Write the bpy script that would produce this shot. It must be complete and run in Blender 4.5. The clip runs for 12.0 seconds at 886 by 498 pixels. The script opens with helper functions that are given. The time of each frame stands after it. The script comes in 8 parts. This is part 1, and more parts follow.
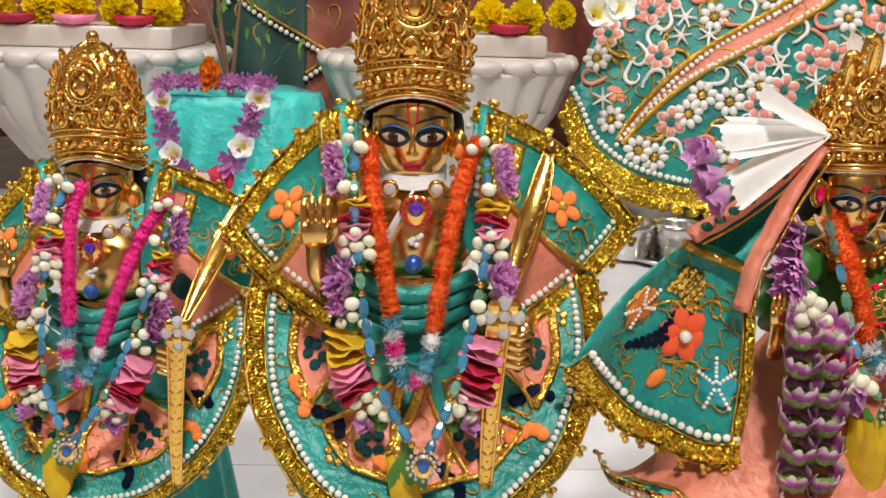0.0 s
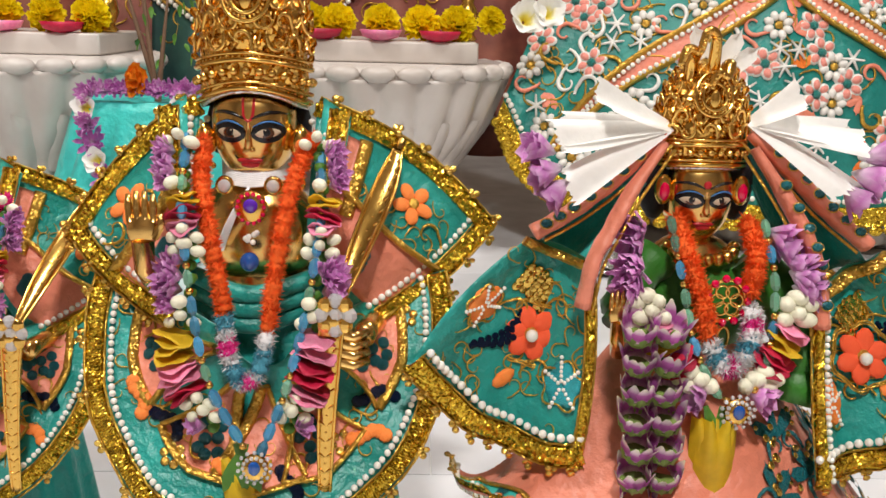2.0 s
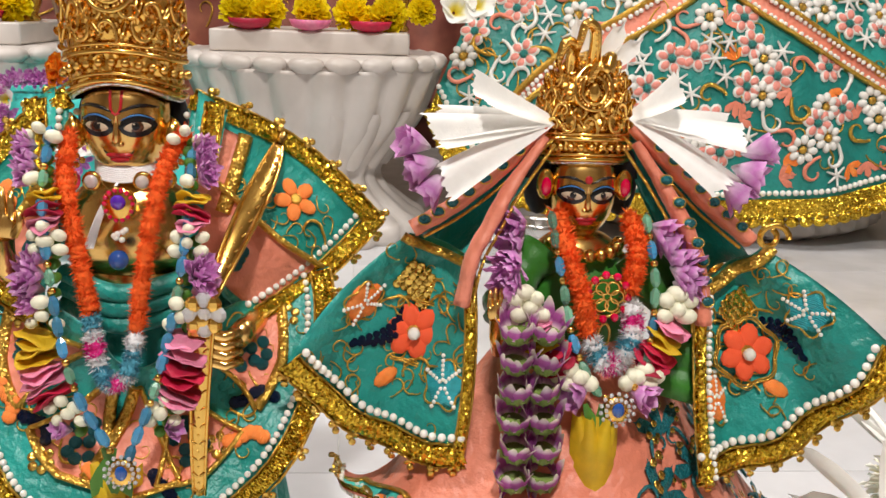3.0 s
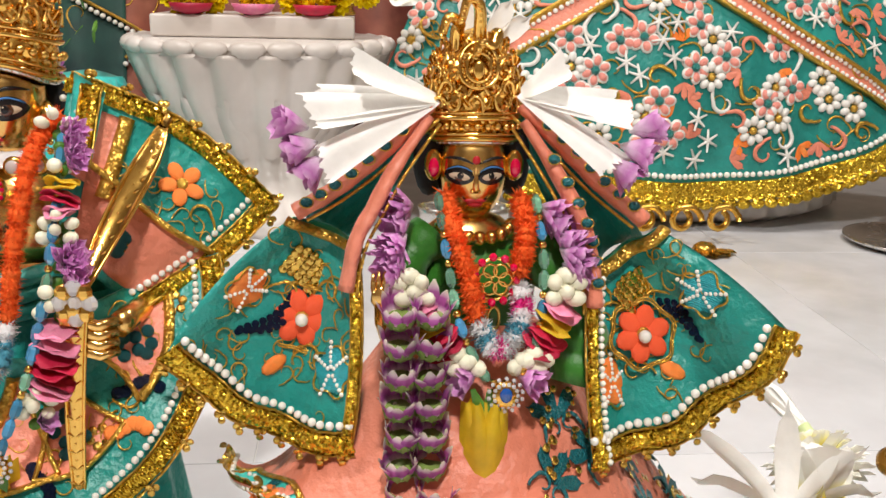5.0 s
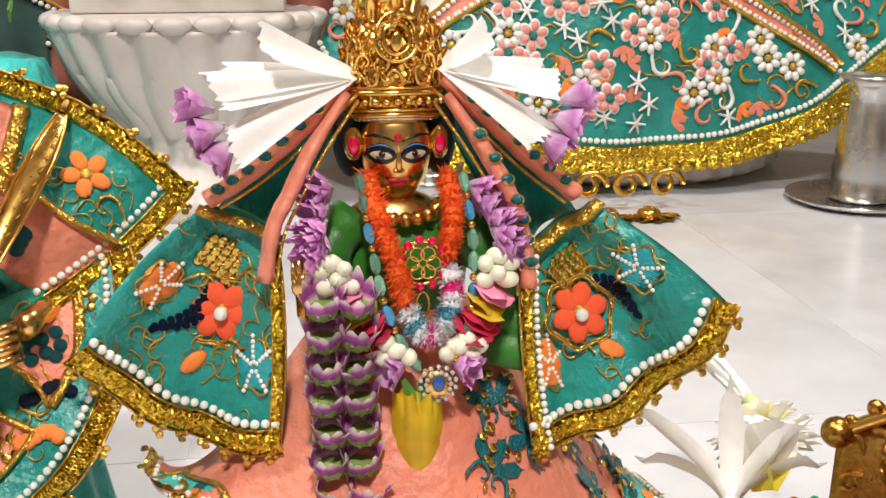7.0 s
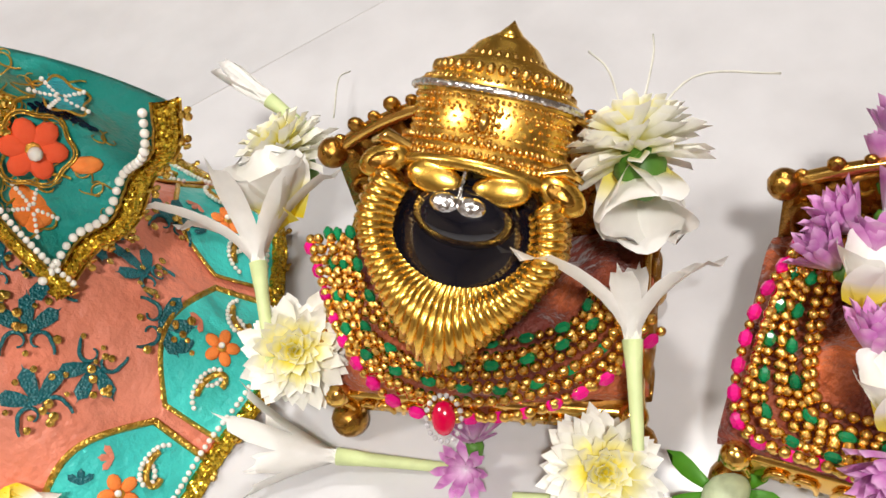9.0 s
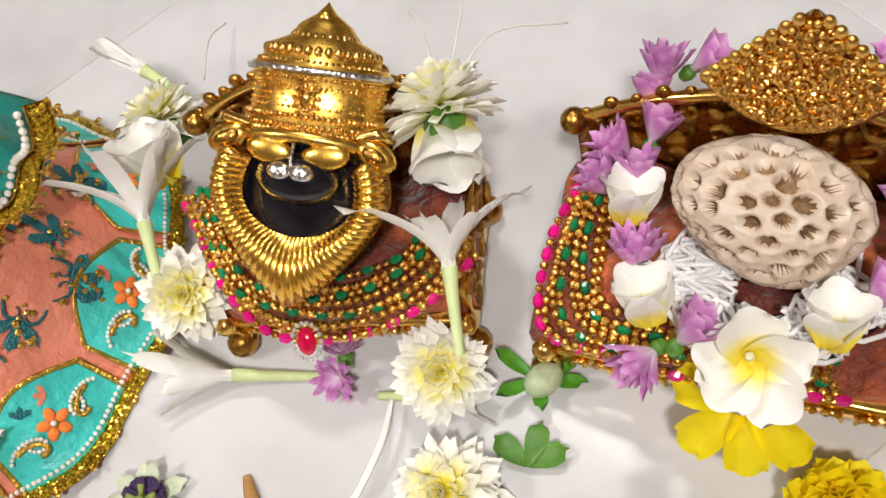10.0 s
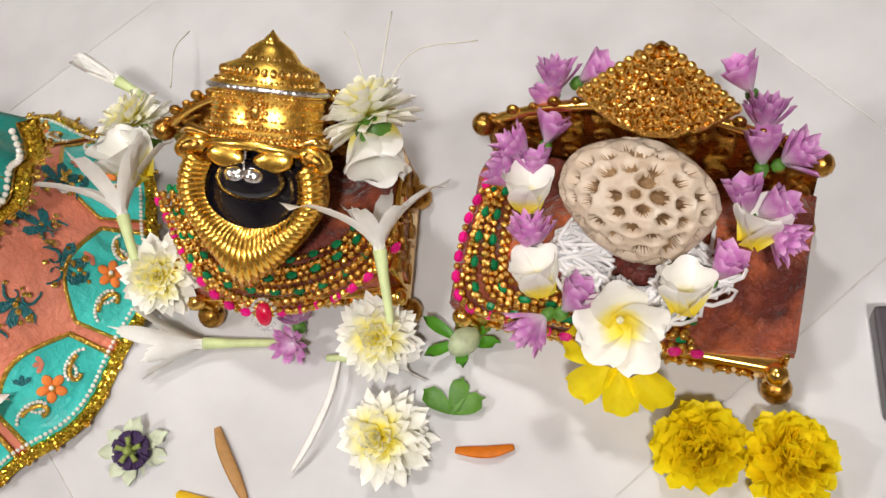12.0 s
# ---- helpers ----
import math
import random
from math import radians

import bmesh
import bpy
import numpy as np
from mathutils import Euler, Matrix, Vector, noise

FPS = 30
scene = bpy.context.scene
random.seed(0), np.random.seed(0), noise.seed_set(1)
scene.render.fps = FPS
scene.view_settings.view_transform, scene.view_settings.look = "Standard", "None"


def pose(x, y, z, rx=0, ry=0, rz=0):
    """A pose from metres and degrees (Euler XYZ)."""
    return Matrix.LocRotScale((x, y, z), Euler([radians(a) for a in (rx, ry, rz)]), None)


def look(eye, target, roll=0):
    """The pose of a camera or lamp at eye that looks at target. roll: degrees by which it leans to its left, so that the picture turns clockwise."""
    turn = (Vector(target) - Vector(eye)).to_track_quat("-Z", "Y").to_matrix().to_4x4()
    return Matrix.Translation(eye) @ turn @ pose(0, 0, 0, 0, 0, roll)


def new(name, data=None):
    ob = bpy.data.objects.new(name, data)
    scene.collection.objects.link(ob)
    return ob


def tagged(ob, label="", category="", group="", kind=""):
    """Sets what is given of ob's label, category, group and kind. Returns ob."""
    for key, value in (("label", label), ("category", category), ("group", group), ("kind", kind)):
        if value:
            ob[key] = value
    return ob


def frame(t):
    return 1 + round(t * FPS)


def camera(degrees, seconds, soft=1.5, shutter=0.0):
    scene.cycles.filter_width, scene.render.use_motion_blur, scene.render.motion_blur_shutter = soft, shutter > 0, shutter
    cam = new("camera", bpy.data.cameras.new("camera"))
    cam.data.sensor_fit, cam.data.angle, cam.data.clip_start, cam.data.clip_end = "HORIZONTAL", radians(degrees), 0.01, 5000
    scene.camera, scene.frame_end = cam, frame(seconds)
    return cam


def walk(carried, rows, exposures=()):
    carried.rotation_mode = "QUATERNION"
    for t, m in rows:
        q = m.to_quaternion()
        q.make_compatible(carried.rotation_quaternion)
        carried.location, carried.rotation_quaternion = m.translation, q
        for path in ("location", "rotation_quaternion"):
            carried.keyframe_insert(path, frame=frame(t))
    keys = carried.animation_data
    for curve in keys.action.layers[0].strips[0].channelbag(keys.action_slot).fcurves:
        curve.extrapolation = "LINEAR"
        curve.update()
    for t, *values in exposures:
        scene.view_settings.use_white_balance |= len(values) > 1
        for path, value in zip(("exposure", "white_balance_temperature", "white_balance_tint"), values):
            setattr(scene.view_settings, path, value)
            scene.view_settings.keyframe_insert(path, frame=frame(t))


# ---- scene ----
cam = camera(49.2, 12.0)
EXPOSURES = [(0.0, 0.24), (3.7, 0.24), (5.5, 0.42), (6.7, 0.44), (8.3, 0.30), (9.6, 0.07), (12.0, -0.05)]
PATH = [
    (0, (0.087, 0.307, 0.417), (0.128, 2.242, -0.084), 1.4),
    (0.5, (0.087, 0.308, 0.417), (0.157, 2.243, -0.084), 1.5),
    (1, (0.101, 0.308, 0.411), (0.184, 2.247, -0.072), 1.6),
    (1.5, (0.135, 0.31, 0.414), (0.216, 2.246, -0.078), 1.5),
    (2, (0.18, 0.313, 0.407), (0.249, 2.254, -0.067), 1.5),
    (2.5, (0.208, 0.319, 0.41), (0.315, 2.256, -0.077), 1.6),
    (3, (0.233, 0.324, 0.409), (0.378, 2.257, -0.082), 1.8),
    (3.5, (0.253, 0.327, 0.409), (0.426, 2.256, -0.088), 1.8),
    (3.7, (0.26, 0.329, 0.415), (0.44, 2.252, -0.104), 2.0),
    (5.5, (0.301, 0.335, 0.402), (0.479, 2.259, -0.113), 1.1),
    (6, (0.305, 0.338, 0.404), (0.492, 2.258, -0.122), 1.2),
    (6.5, (0.306, 0.342, 0.399), (0.511, 2.263, -0.118), 1.0),
    (6.7, (0.307, 0.35, 0.399), (0.537, 2.268, -0.122), 1.0),
    (8.3, (0.438, 0.414, 0.489), (0.853, 1.899, -0.786), -12.2),
    (8.5, (0.474, 0.423, 0.503), (0.861, 1.816, -0.879), -14.9),
    (9, (0.532, 0.423, 0.535), (0.909, 1.628, -1.016), -17.8),
    (9.5, (0.581, 0.387, 0.575), (0.904, 1.47, -1.075), -21.8),
    (10, (0.612, 0.349, 0.625), (0.861, 1.357, -1.085), -26.0),
    (10.5, (0.623, 0.317, 0.671), (0.854, 1.28, -1.066), -27.1),
    (11, (0.632, 0.294, 0.707), (0.856, 1.232, -1.045), -27.4),
    (11.5, (0.639, 0.282, 0.725), (0.857, 1.208, -1.034), -27.7),
    (12, (0.639, 0.28, 0.729), (0.863, 1.208, -1.028), -27.5),
]
walk(cam, [(t, look(eye, target, roll)) for t, eye, target, roll in PATH], EXPOSURES)


# ---------------- light and room ----------------
world = bpy.data.worlds.new("world")
scene.world = world
world.use_nodes = True
world.node_tree.nodes["Background"].inputs[0].default_value = (0.80, 0.86, 1.0, 1)
world.node_tree.nodes["Background"].inputs[1].default_value = 0.35


def lamp(name, eye, target, size, power, colour):
    data = bpy.data.lights.new(name, "AREA")
    data.shape, data.size, data.energy, data.color = "DISK", size, power, colour
    ob = new(name, data)
    ob.matrix_world = look(eye, target)
    return ob


lamp("ceiling_lamp_light", (0.25, -0.45, 2.24), (0.35, 0.9, 0), 0.26, 52, (1.0, 0.955, 0.91))
lamp("ceiling_lamp_light", (1.25, 1.25, 2.24), (0.6, 0.8, 0), 0.26, 20, (1.0, 0.955, 0.91))
lamp("ceiling_lamp_light", (-0.7, 1.2, 2.24), (0.0, 1.2, 0), 0.26, 24, (1.0, 0.955, 0.91))


# ---------------- materials ----------------
def mat(name, colour, rough=0.5, metal=0.0, var=0.12, scale=60.0, bump=0.0, bscale=300.0, second=None,
        kind="noise", sss=0.0, trans=0.0, sheen=0.0, obvar=0.0, ramp=None, coat=0.0, emit=0.0, glitter=0.0, gscale=900.0, thin=0.0, bdist=0.001):
    """A procedural surface: two scales of colour variation, relief, and gloss."""
    m = bpy.data.materials.new(name)
    m.use_nodes = True
    nt = m.node_tree
    b = nt.nodes["Principled BSDF"]
    b.inputs["Metallic"].default_value = metal
    b.inputs["Roughness"].default_value = rough
    b.inputs["Subsurface Weight"].default_value = sss
    b.inputs["Subsurface Radius"].default_value = (0.004, 0.003, 0.002)
    b.inputs["Transmission Weight"].default_value = trans
    b.inputs["Sheen Weight"].default_value = sheen
    b.inputs["Coat Weight"].default_value = coat
    tc = nt.nodes.new("ShaderNodeTexCoord")
    base = nt.nodes.new("ShaderNodeRGB")
    base.outputs[0].default_value = (*colour, 1)
    out = base.outputs[0]
    if ramp:
        uv = nt.nodes.new("ShaderNodeSeparateXYZ")
        nt.links.new(tc.outputs["UV"], uv.inputs[0])
        cr = nt.nodes.new("ShaderNodeValToRGB")
        while len(cr.color_ramp.elements) < len(ramp):
            cr.color_ramp.elements.new(0.5)
        for e, (p, c) in zip(cr.color_ramp.elements, ramp):
            e.position, e.color = p, (*c, 1)
        nt.links.new(uv.outputs[1], cr.inputs[0])
        out = cr.outputs[0]
    if second:
        n2 = nt.nodes.new("ShaderNodeTexNoise")
        n2.inputs["Scale"].default_value, n2.inputs["Detail"].default_value = scale * 0.35, 6
        nt.links.new(tc.outputs["Object"], n2.inputs["Vector"])
        rr = nt.nodes.new("ShaderNodeMapRange")
        rr.inputs[1].default_value, rr.inputs[2].default_value = 0.42, 0.68
        nt.links.new(n2.outputs[0], rr.inputs[0])
        mx2 = nt.nodes.new("ShaderNodeMix")
        mx2.data_type = "RGBA"
        nt.links.new(rr.outputs[0], mx2.inputs[0])
        nt.links.new(out, mx2.inputs[6])
        mx2.inputs[7].default_value = (*second, 1)
        out = mx2.outputs[2]
    n = nt.nodes.new("ShaderNodeTexNoise")
    n.inputs["Scale"].default_value, n.inputs["Detail"].default_value = scale, 5
    nt.links.new(tc.outputs["Object"], n.inputs["Vector"])
    mr = nt.nodes.new("ShaderNodeMapRange")
    mr.inputs[3].default_value, mr.inputs[4].default_value = 1 - var * 1.6, 1 + var * 1.6
    nt.links.new(n.outputs[0], mr.inputs[0])
    hs = nt.nodes.new("ShaderNodeHueSaturation")
    nt.links.new(out, hs.inputs["Color"])
    val = mr.outputs[0]
    if obvar:
        oi = nt.nodes.new("ShaderNodeObjectInfo")
        m2 = nt.nodes.new("ShaderNodeMapRange")
        m2.inputs[3].default_value, m2.inputs[4].default_value = 1 - obvar, 1 + obvar
        nt.links.new(oi.outputs["Random"], m2.inputs[0])
        mu = nt.nodes.new("ShaderNodeMath")
        mu.operation = "MULTIPLY"
        nt.links.new(val, mu.inputs[0])
        nt.links.new(m2.outputs[0], mu.inputs[1])
        val = mu.outputs[0]
    nt.links.new(val, hs.inputs["Value"])
    nt.links.new(hs.outputs[0], b.inputs["Base Color"])
    rg = nt.nodes.new("ShaderNodeMapRange")
    rg.inputs[3].default_value, rg.inputs[4].default_value = max(rough - 0.08, 0.02), min(rough + 0.1, 1)
    nt.links.new(n.outputs[0], rg.inputs[0])
    nt.links.new(rg.outputs[0], b.inputs["Roughness"])
    if bump:
        if kind == "voronoi":
            t = nt.nodes.new("ShaderNodeTexVoronoi")
        elif kind == "wave":
            t = nt.nodes.new("ShaderNodeTexWave")
            t.inputs["Distortion"].default_value = 3.0
            t.bands_direction = "DIAGONAL"
        else:
            t = nt.nodes.new("ShaderNodeTexNoise")
            t.inputs["Detail"].default_value = 4
        t.inputs["Scale"].default_value = bscale
        nt.links.new(tc.outputs["Object"], t.inputs["Vector"])
        bp = nt.nodes.new("ShaderNodeBump")
        bp.inputs["Strength"].default_value, bp.inputs["Distance"].default_value = bump, bdist
        nt.links.new(t.outputs[0], bp.inputs["Height"])
        nt.links.new(bp.outputs[0], b.inputs["Normal"])
    if glitter:
        # tiny facets, each turned its own way
        vo = nt.nodes.new("ShaderNodeTexVoronoi")
        vo.inputs["Scale"].default_value = gscale
        nt.links.new(tc.outputs["Object"], vo.inputs["Vector"])
        ge = nt.nodes.new("ShaderNodeNewGeometry")
        sb = nt.nodes.new("ShaderNodeVectorMath")
        sb.operation = "SUBTRACT"
        sb.inputs[1].default_value = (0.5, 0.5, 0.5)
        nt.links.new(vo.outputs["Color"], sb.inputs[0])
        sc = nt.nodes.new("ShaderNodeVectorMath")
        sc.operation = "SCALE"
        sc.inputs["Scale"].default_value = glitter
        nt.links.new(sb.outputs[0], sc.inputs[0])
        ad = nt.nodes.new("ShaderNodeVectorMath")
        nt.links.new(ge.outputs["Normal"], ad.inputs[0])
        nt.links.new(sc.outputs[0], ad.inputs[1])
        nz = nt.nodes.new("ShaderNodeVectorMath")
        nz.operation = "NORMALIZE"
        nt.links.new(ad.outputs[0], nz.inputs[0])
        nt.links.new(nz.outputs[0], b.inputs["Normal"])
    if thin:
        # light passes through a petal
        tr = nt.nodes.new("ShaderNodeBsdfTranslucent")
        nt.links.new(hs.outputs[0], tr.inputs["Color"])
        ms = nt.nodes.new("ShaderNodeMixShader")
        ms.inputs[0].default_value = thin
        nt.links.new(b.outputs[0], ms.inputs[1])
        nt.links.new(tr.outputs[0], ms.inputs[2])
        nt.links.new(ms.outputs[0], nt.nodes["Material Output"].inputs["Surface"])
    if emit:
        b.inputs["Emission Color"].default_value = (*colour, 1)
        b.inputs["Emission Strength"].default_value = emit
    return m


GOLD = mat("polished_gold", (0.86, 0.53, 0.13), 0.17, 1.0, 0.10, 80, 0.10, 500)
GOLD_FACE = mat("burnished_gold", (0.80, 0.50, 0.16), 0.20, 1.0, 0.08, 60, 0.03, 250)
GOLD_DARK = mat("old_gold", (0.48, 0.25, 0.05), 0.26, 1.0, 0.25, 120, 0.5, 350)
CROWN_GOLD = mat("crown_gold", (0.84, 0.50, 0.11), 0.20, 1.0, 0.25, 150, glitter=0.9, gscale=420)
BROCADE = mat("gold_brocade", (0.88, 0.60, 0.06), 0.22, 1.0, 0.25, 400, second=(0.62, 0.40, 0.03), glitter=1.5, gscale=620)
THREAD = mat("gold_thread", (0.66, 0.40, 0.07), 0.32, 0.9, 0.25, 300, glitter=1.0, gscale=1100)
TEAL = mat("teal_silk", (0.008, 0.25, 0.21), 0.36, 0.0, 0.22, 45, 0.8, 110, bdist=0.004, second=(0.02, 0.34, 0.30), sheen=0.12)
TEAL_LIGHT = mat("light_teal_silk", (0.05, 0.58, 0.52), 0.38, 0.0, 0.18, 40, 0.7, 80, bdist=0.005, second=(0.05, 0.58, 0.54), sheen=0.12)
SALMON = mat("salmon_silk", (0.76, 0.23, 0.14), 0.44, 0.0, 0.14, 40, 0.7, 110, bdist=0.004, second=(0.76, 0.26, 0.17), sheen=0.12)
PEARL = mat("pearl", (0.86, 0.83, 0.76), 0.16, 0.0, 0.05, 60, sss=0.1, obvar=0.06, coat=0.5)
WHITE_BEAD = mat("white_beads", (0.76, 0.74, 0.69), 0.25, 0.0, 0.06, 80)
ORANGE_T = mat("orange_embroidery", (0.98, 0.23, 0.03), 0.6, 0.0, 0.15, 200, 0.35, 500, kind="wave", second=(1.0, 0.32, 0.07))
CORAL_T = mat("red_orange_embroidery", (0.96, 0.09, 0.025), 0.6, 0.0, 0.15, 200, 0.35, 500, kind="wave", second=(0.98, 0.15, 0.04))
NAVY_T = mat("navy_sequins", (0.008, 0.02, 0.07), 0.2, 0.3, 0.4, 400, 0.9, 800, kind="voronoi")
DARKTEAL = mat("dark_teal_embroidery", (0.008, 0.13, 0.15), 0.35, 0.1, 0.3, 300, 0.9, 600, kind="voronoi")
CYAN_T = mat("turquoise_embroidery", (0.02, 0.42, 0.48), 0.5, 0.0, 0.25, 200, 0.8, 500, kind="wave")
SEQUIN = mat("gold_sequins", (0.85, 0.56, 0.12), 0.18, 1.0, 0.2, 300, obvar=0.25, glitter=0.6, gscale=500)
CHEN_ORANGE = mat("orange_chenille", (0.90, 0.13, 0.01), 0.8, 0.0, 0.2, 300, 0.8, 900)
CHEN_PINK = mat("pink_chenille", (0.85, 0.03, 0.30), 0.8, 0.0, 0.2, 300, 0.8, 900)
CHEN_WHITE = mat("white_chenille", (0.78, 0.77, 0.78), 0.8, 0.0, 0.12, 300, 0.8, 900)
CHEN_BLUE = mat("blue_chenille", (0.10, 0.38, 0.50), 0.8, 0.0, 0.2, 300, 0.8, 900)
BLUE_GEM = mat("blue_crystal", (0.12, 0.48, 0.80), 0.04, 0.0, 0.2, 200, trans=0.55, obvar=0.3, coat=0.6)
GREEN_GEM = mat("green_crystal", (0.30, 0.66, 0.46), 0.04, 0.0, 0.2, 200, trans=0.6, obvar=0.3, coat=0.6)
SAPPHIRE = mat("sapphire", (0.01, 0.08, 0.34), 0.05, 0.0, 0.1, 100, coat=1.0)
VIOLET_GEM = mat("violet_gem", (0.10, 0.02, 0.40), 0.06, 0.0, 0.1, 100, coat=1.0)
RUBY = mat("ruby", (0.62, 0.0, 0.05), 0.06, 0.0, 0.1, 100, coat=1.0)
PINK_GEM = mat("pink_crystal", (0.80, 0.01, 0.25), 0.08, 0.0, 0.2, 100, trans=0.2, obvar=0.2)
EMERALD = mat("emerald_crystal", (0.01, 0.22, 0.08), 0.06, 0.0, 0.2, 100, trans=0.2, obvar=0.3)
CLEAR = mat("clear_crystal", (0.88, 0.88, 0.90), 0.05, 0.0, 0.05, 100, trans=0.5)
P_PURPLE = mat("purple_petal", (0.5, 0.1, 0.5), 0.55, 0.0, 0.14, 200, 0.3, 400, thin=0.4, obvar=0.12,
               ramp=((0.0, (0.88, 0.82, 0.86)), (0.30, (0.62, 0.26, 0.58)), (0.75, (0.50, 0.12, 0.46)), (1.0, (0.80, 0.56, 0.78))))
P_MAUVE = mat("pale_mauve_petal", (0.6, 0.3, 0.6), 0.55, 0.0, 0.12, 200, 0.3, 400, thin=0.25, obvar=0.1,
              ramp=((0.0, (0.94, 0.90, 0.94)), (0.35, (0.86, 0.60, 0.82)), (0.75, (0.64, 0.22, 0.58)), (1.0, (0.80, 0.46, 0.74))))
P_BUD = mat("plum_bud_petal", (0.3, 0.04, 0.25), 0.5, 0.0, 0.2, 200, 0.3, 400, thin=0.3, obvar=0.25,
            ramp=((0.0, (0.50, 0.56, 0.22)), (0.22, (0.86, 0.84, 0.68)), (0.36, (0.68, 0.42, 0.60)), (0.48, (0.38, 0.07, 0.33)), (0.70, (0.46, 0.12, 0.40)), (0.84, (0.78, 0.62, 0.70)), (1.0, (0.92, 0.92, 0.72))))
P_WHITE = mat("white_petal", (0.97, 0.96, 0.93), 0.5, 0.0, 0.06, 120, 0.25, 350, thin=0.22)
P_CREAM = mat("cream_petal", (0.8, 0.8, 0.6), 0.5, 0.0, 0.06, 120, 0.25, 350, thin=0.2, obvar=0.04,
              ramp=((0.0, (0.94, 0.84, 0.06)), (0.30, (0.96, 0.92, 0.40)), (0.52, (0.98, 0.97, 0.84)), (1.0, (0.98, 0.97, 0.92))))
P_LEMON = mat("lemon_petal", (0.9, 0.85, 0.3), 0.5, 0.0, 0.06, 120, 0.25, 350, thin=0.2, obvar=0.05,
              ramp=((0.0, (0.90, 0.74, 0.03)), (0.45, (0.95, 0.84, 0.10)), (0.75, (0.98, 0.95, 0.62)), (1.0, (0.98, 0.97, 0.88))))
P_PLUM = mat("plumeria_petal", (0.8, 0.8, 0.7), 0.42, 0.0, 0.05, 100, 0.1, 300, thin=0.2,
             ramp=((0.0, (0.96, 0.78, 0.02)), (0.26, (0.95, 0.84, 0.20)), (0.5, (0.95, 0.94, 0.88)), (1.0, (0.97, 0.96, 0.93))))
P_YELLOW = mat("yellow_petal", (0.98, 0.82, 0.01), 0.5, 0.0, 0.12, 120, 0.3, 300, thin=0.4, obvar=0.08)
P_GOLDEN = mat("golden_petal", (0.92, 0.64, 0.02), 0.5, 0.0, 0.2, 90, 0.4, 250, thin=0.3, second=(0.84, 0.52, 0.03), obvar=0.1)
P_ROSE = mat("rose_petal", (0.80, 0.17, 0.34), 0.5, 0.0, 0.25, 90, 0.4, 250, second=(0.86, 0.42, 0.52), obvar=0.3)
P_RED = mat("dark_red_petal", (0.52, 0.008, 0.05), 0.5, 0.0, 0.3, 90, 0.4, 250, obvar=0.3)
P_ORANGE = mat("orange_petal", (0.85, 0.26, 0.01), 0.5, 0.0, 0.15, 120, 0.3, 300, thin=0.4, obvar=0.1)
GREEN = mat("leaf_green", (0.07, 0.20, 0.02), 0.5, 0.0, 0.25, 90, 0.3, 300, second=(0.13, 0.30, 0.04))
LIME = mat("pale_green_stem", (0.62, 0.72, 0.36), 0.5, 0.0, 0.12, 90, 0.2, 300)
IVORY = mat("ivory_bud", (0.80, 0.78, 0.60), 0.45, 0.0, 0.08, 120, 0.2, 300, obvar=0.06)
OLIVE = mat("olive_green", (0.24, 0.30, 0.07), 0.55, 0, 0.2, 200)
GREEN_SILK = mat("green_silk", (0.025, 0.17, 0.008), 0.45, 0.0, 0.25, 60, 0.3, 600, sheen=0.3)
GRASS_PALE = mat("dry_grass", (0.72, 0.72, 0.64), 0.6, 0.0, 0.2, 120, 0.2, 300)
TWIG = mat("brown_twig", (0.16, 0.09, 0.05), 0.7, 0.0, 0.25, 120, 0.6, 300)
DRY = mat("dry_petal", (0.42, 0.22, 0.07), 0.6, 0.0, 0.2, 120, 0.4, 300)
BLACK = mat("black_paint", (0.006, 0.006, 0.007), 0.25, 0.0, 0.2, 80)
HAIR = mat("black_cloth", (0.008, 0.007, 0.010), 0.7, 0.0, 0.2, 80, 0.5, 500)
BLACK_STONE = mat("black_stone", (0.006, 0.006, 0.010), 0.08, 0.0, 0.3, 60, 0.1, 150, coat=0.6)
MASK_GOLD = mat("bright_gold", (0.96, 0.59, 0.11), 0.25, 1.0, 0.20, 160, 0.05, 500)
EYE_BLUE = mat("blue_paint", (0.05, 0.20, 0.50), 0.4, 0.0, 0.1, 100)
EYE_WHITE = mat("eye_white", (0.58, 0.46, 0.32), 0.3, 0.0, 0.05, 100)
IRIS = mat("brown_iris", (0.07, 0.025, 0.01), 0.12, 0.0, 0.2, 200, coat=1.0)
LIPS = mat("red_paint", (0.46, 0.012, 0.02), 0.3, 0.0, 0.1, 100)
SILVER = mat("silver", (0.72, 0.71, 0.70), 0.22, 1.0, 0.12, 200, 0.6, 400, kind="voronoi")
STEEL = mat("steel", (0.66, 0.65, 0.63), 0.25, 1.0, 0.08, 30, 0.05, 100)
BRASS = mat("brass", (0.70, 0.42, 0.08), 0.25, 1.0, 0.12, 60, 0.2, 200)
# the orange second colour paints highlights of the pile as noise patches
VELVET = mat("rust_velvet_painted_sheen", (0.15, 0.016, 0.005), 0.55, 0.0, 0.35, 60, 0.9, 90, second=(0.58, 0.13, 0.03), bdist=0.012, sheen=0.4)
COTTON = mat("white_cotton_thread", (0.90, 0.89, 0.90), 0.75, 0.0, 0.06, 150, 0.6, 700)
CORAL_STONE = mat("fossil_coral", (0.58, 0.46, 0.35), 0.36, 0.0, 0.12, 90, 0.35, 300, second=(0.66, 0.56, 0.46))
CORAL_PIT_DARK = mat("coral_pit_dark", (0.16, 0.085, 0.035), 0.6, 0.0, 0.35, 200, 0.9, 500, second=(0.36, 0.22, 0.10))
MARBLE = mat("white_marble", (0.66, 0.66, 0.68), 0.20, 0.0, 0.08, 14, 0.05, 90, second=(0.56, 0.555, 0.57), obvar=0.03)
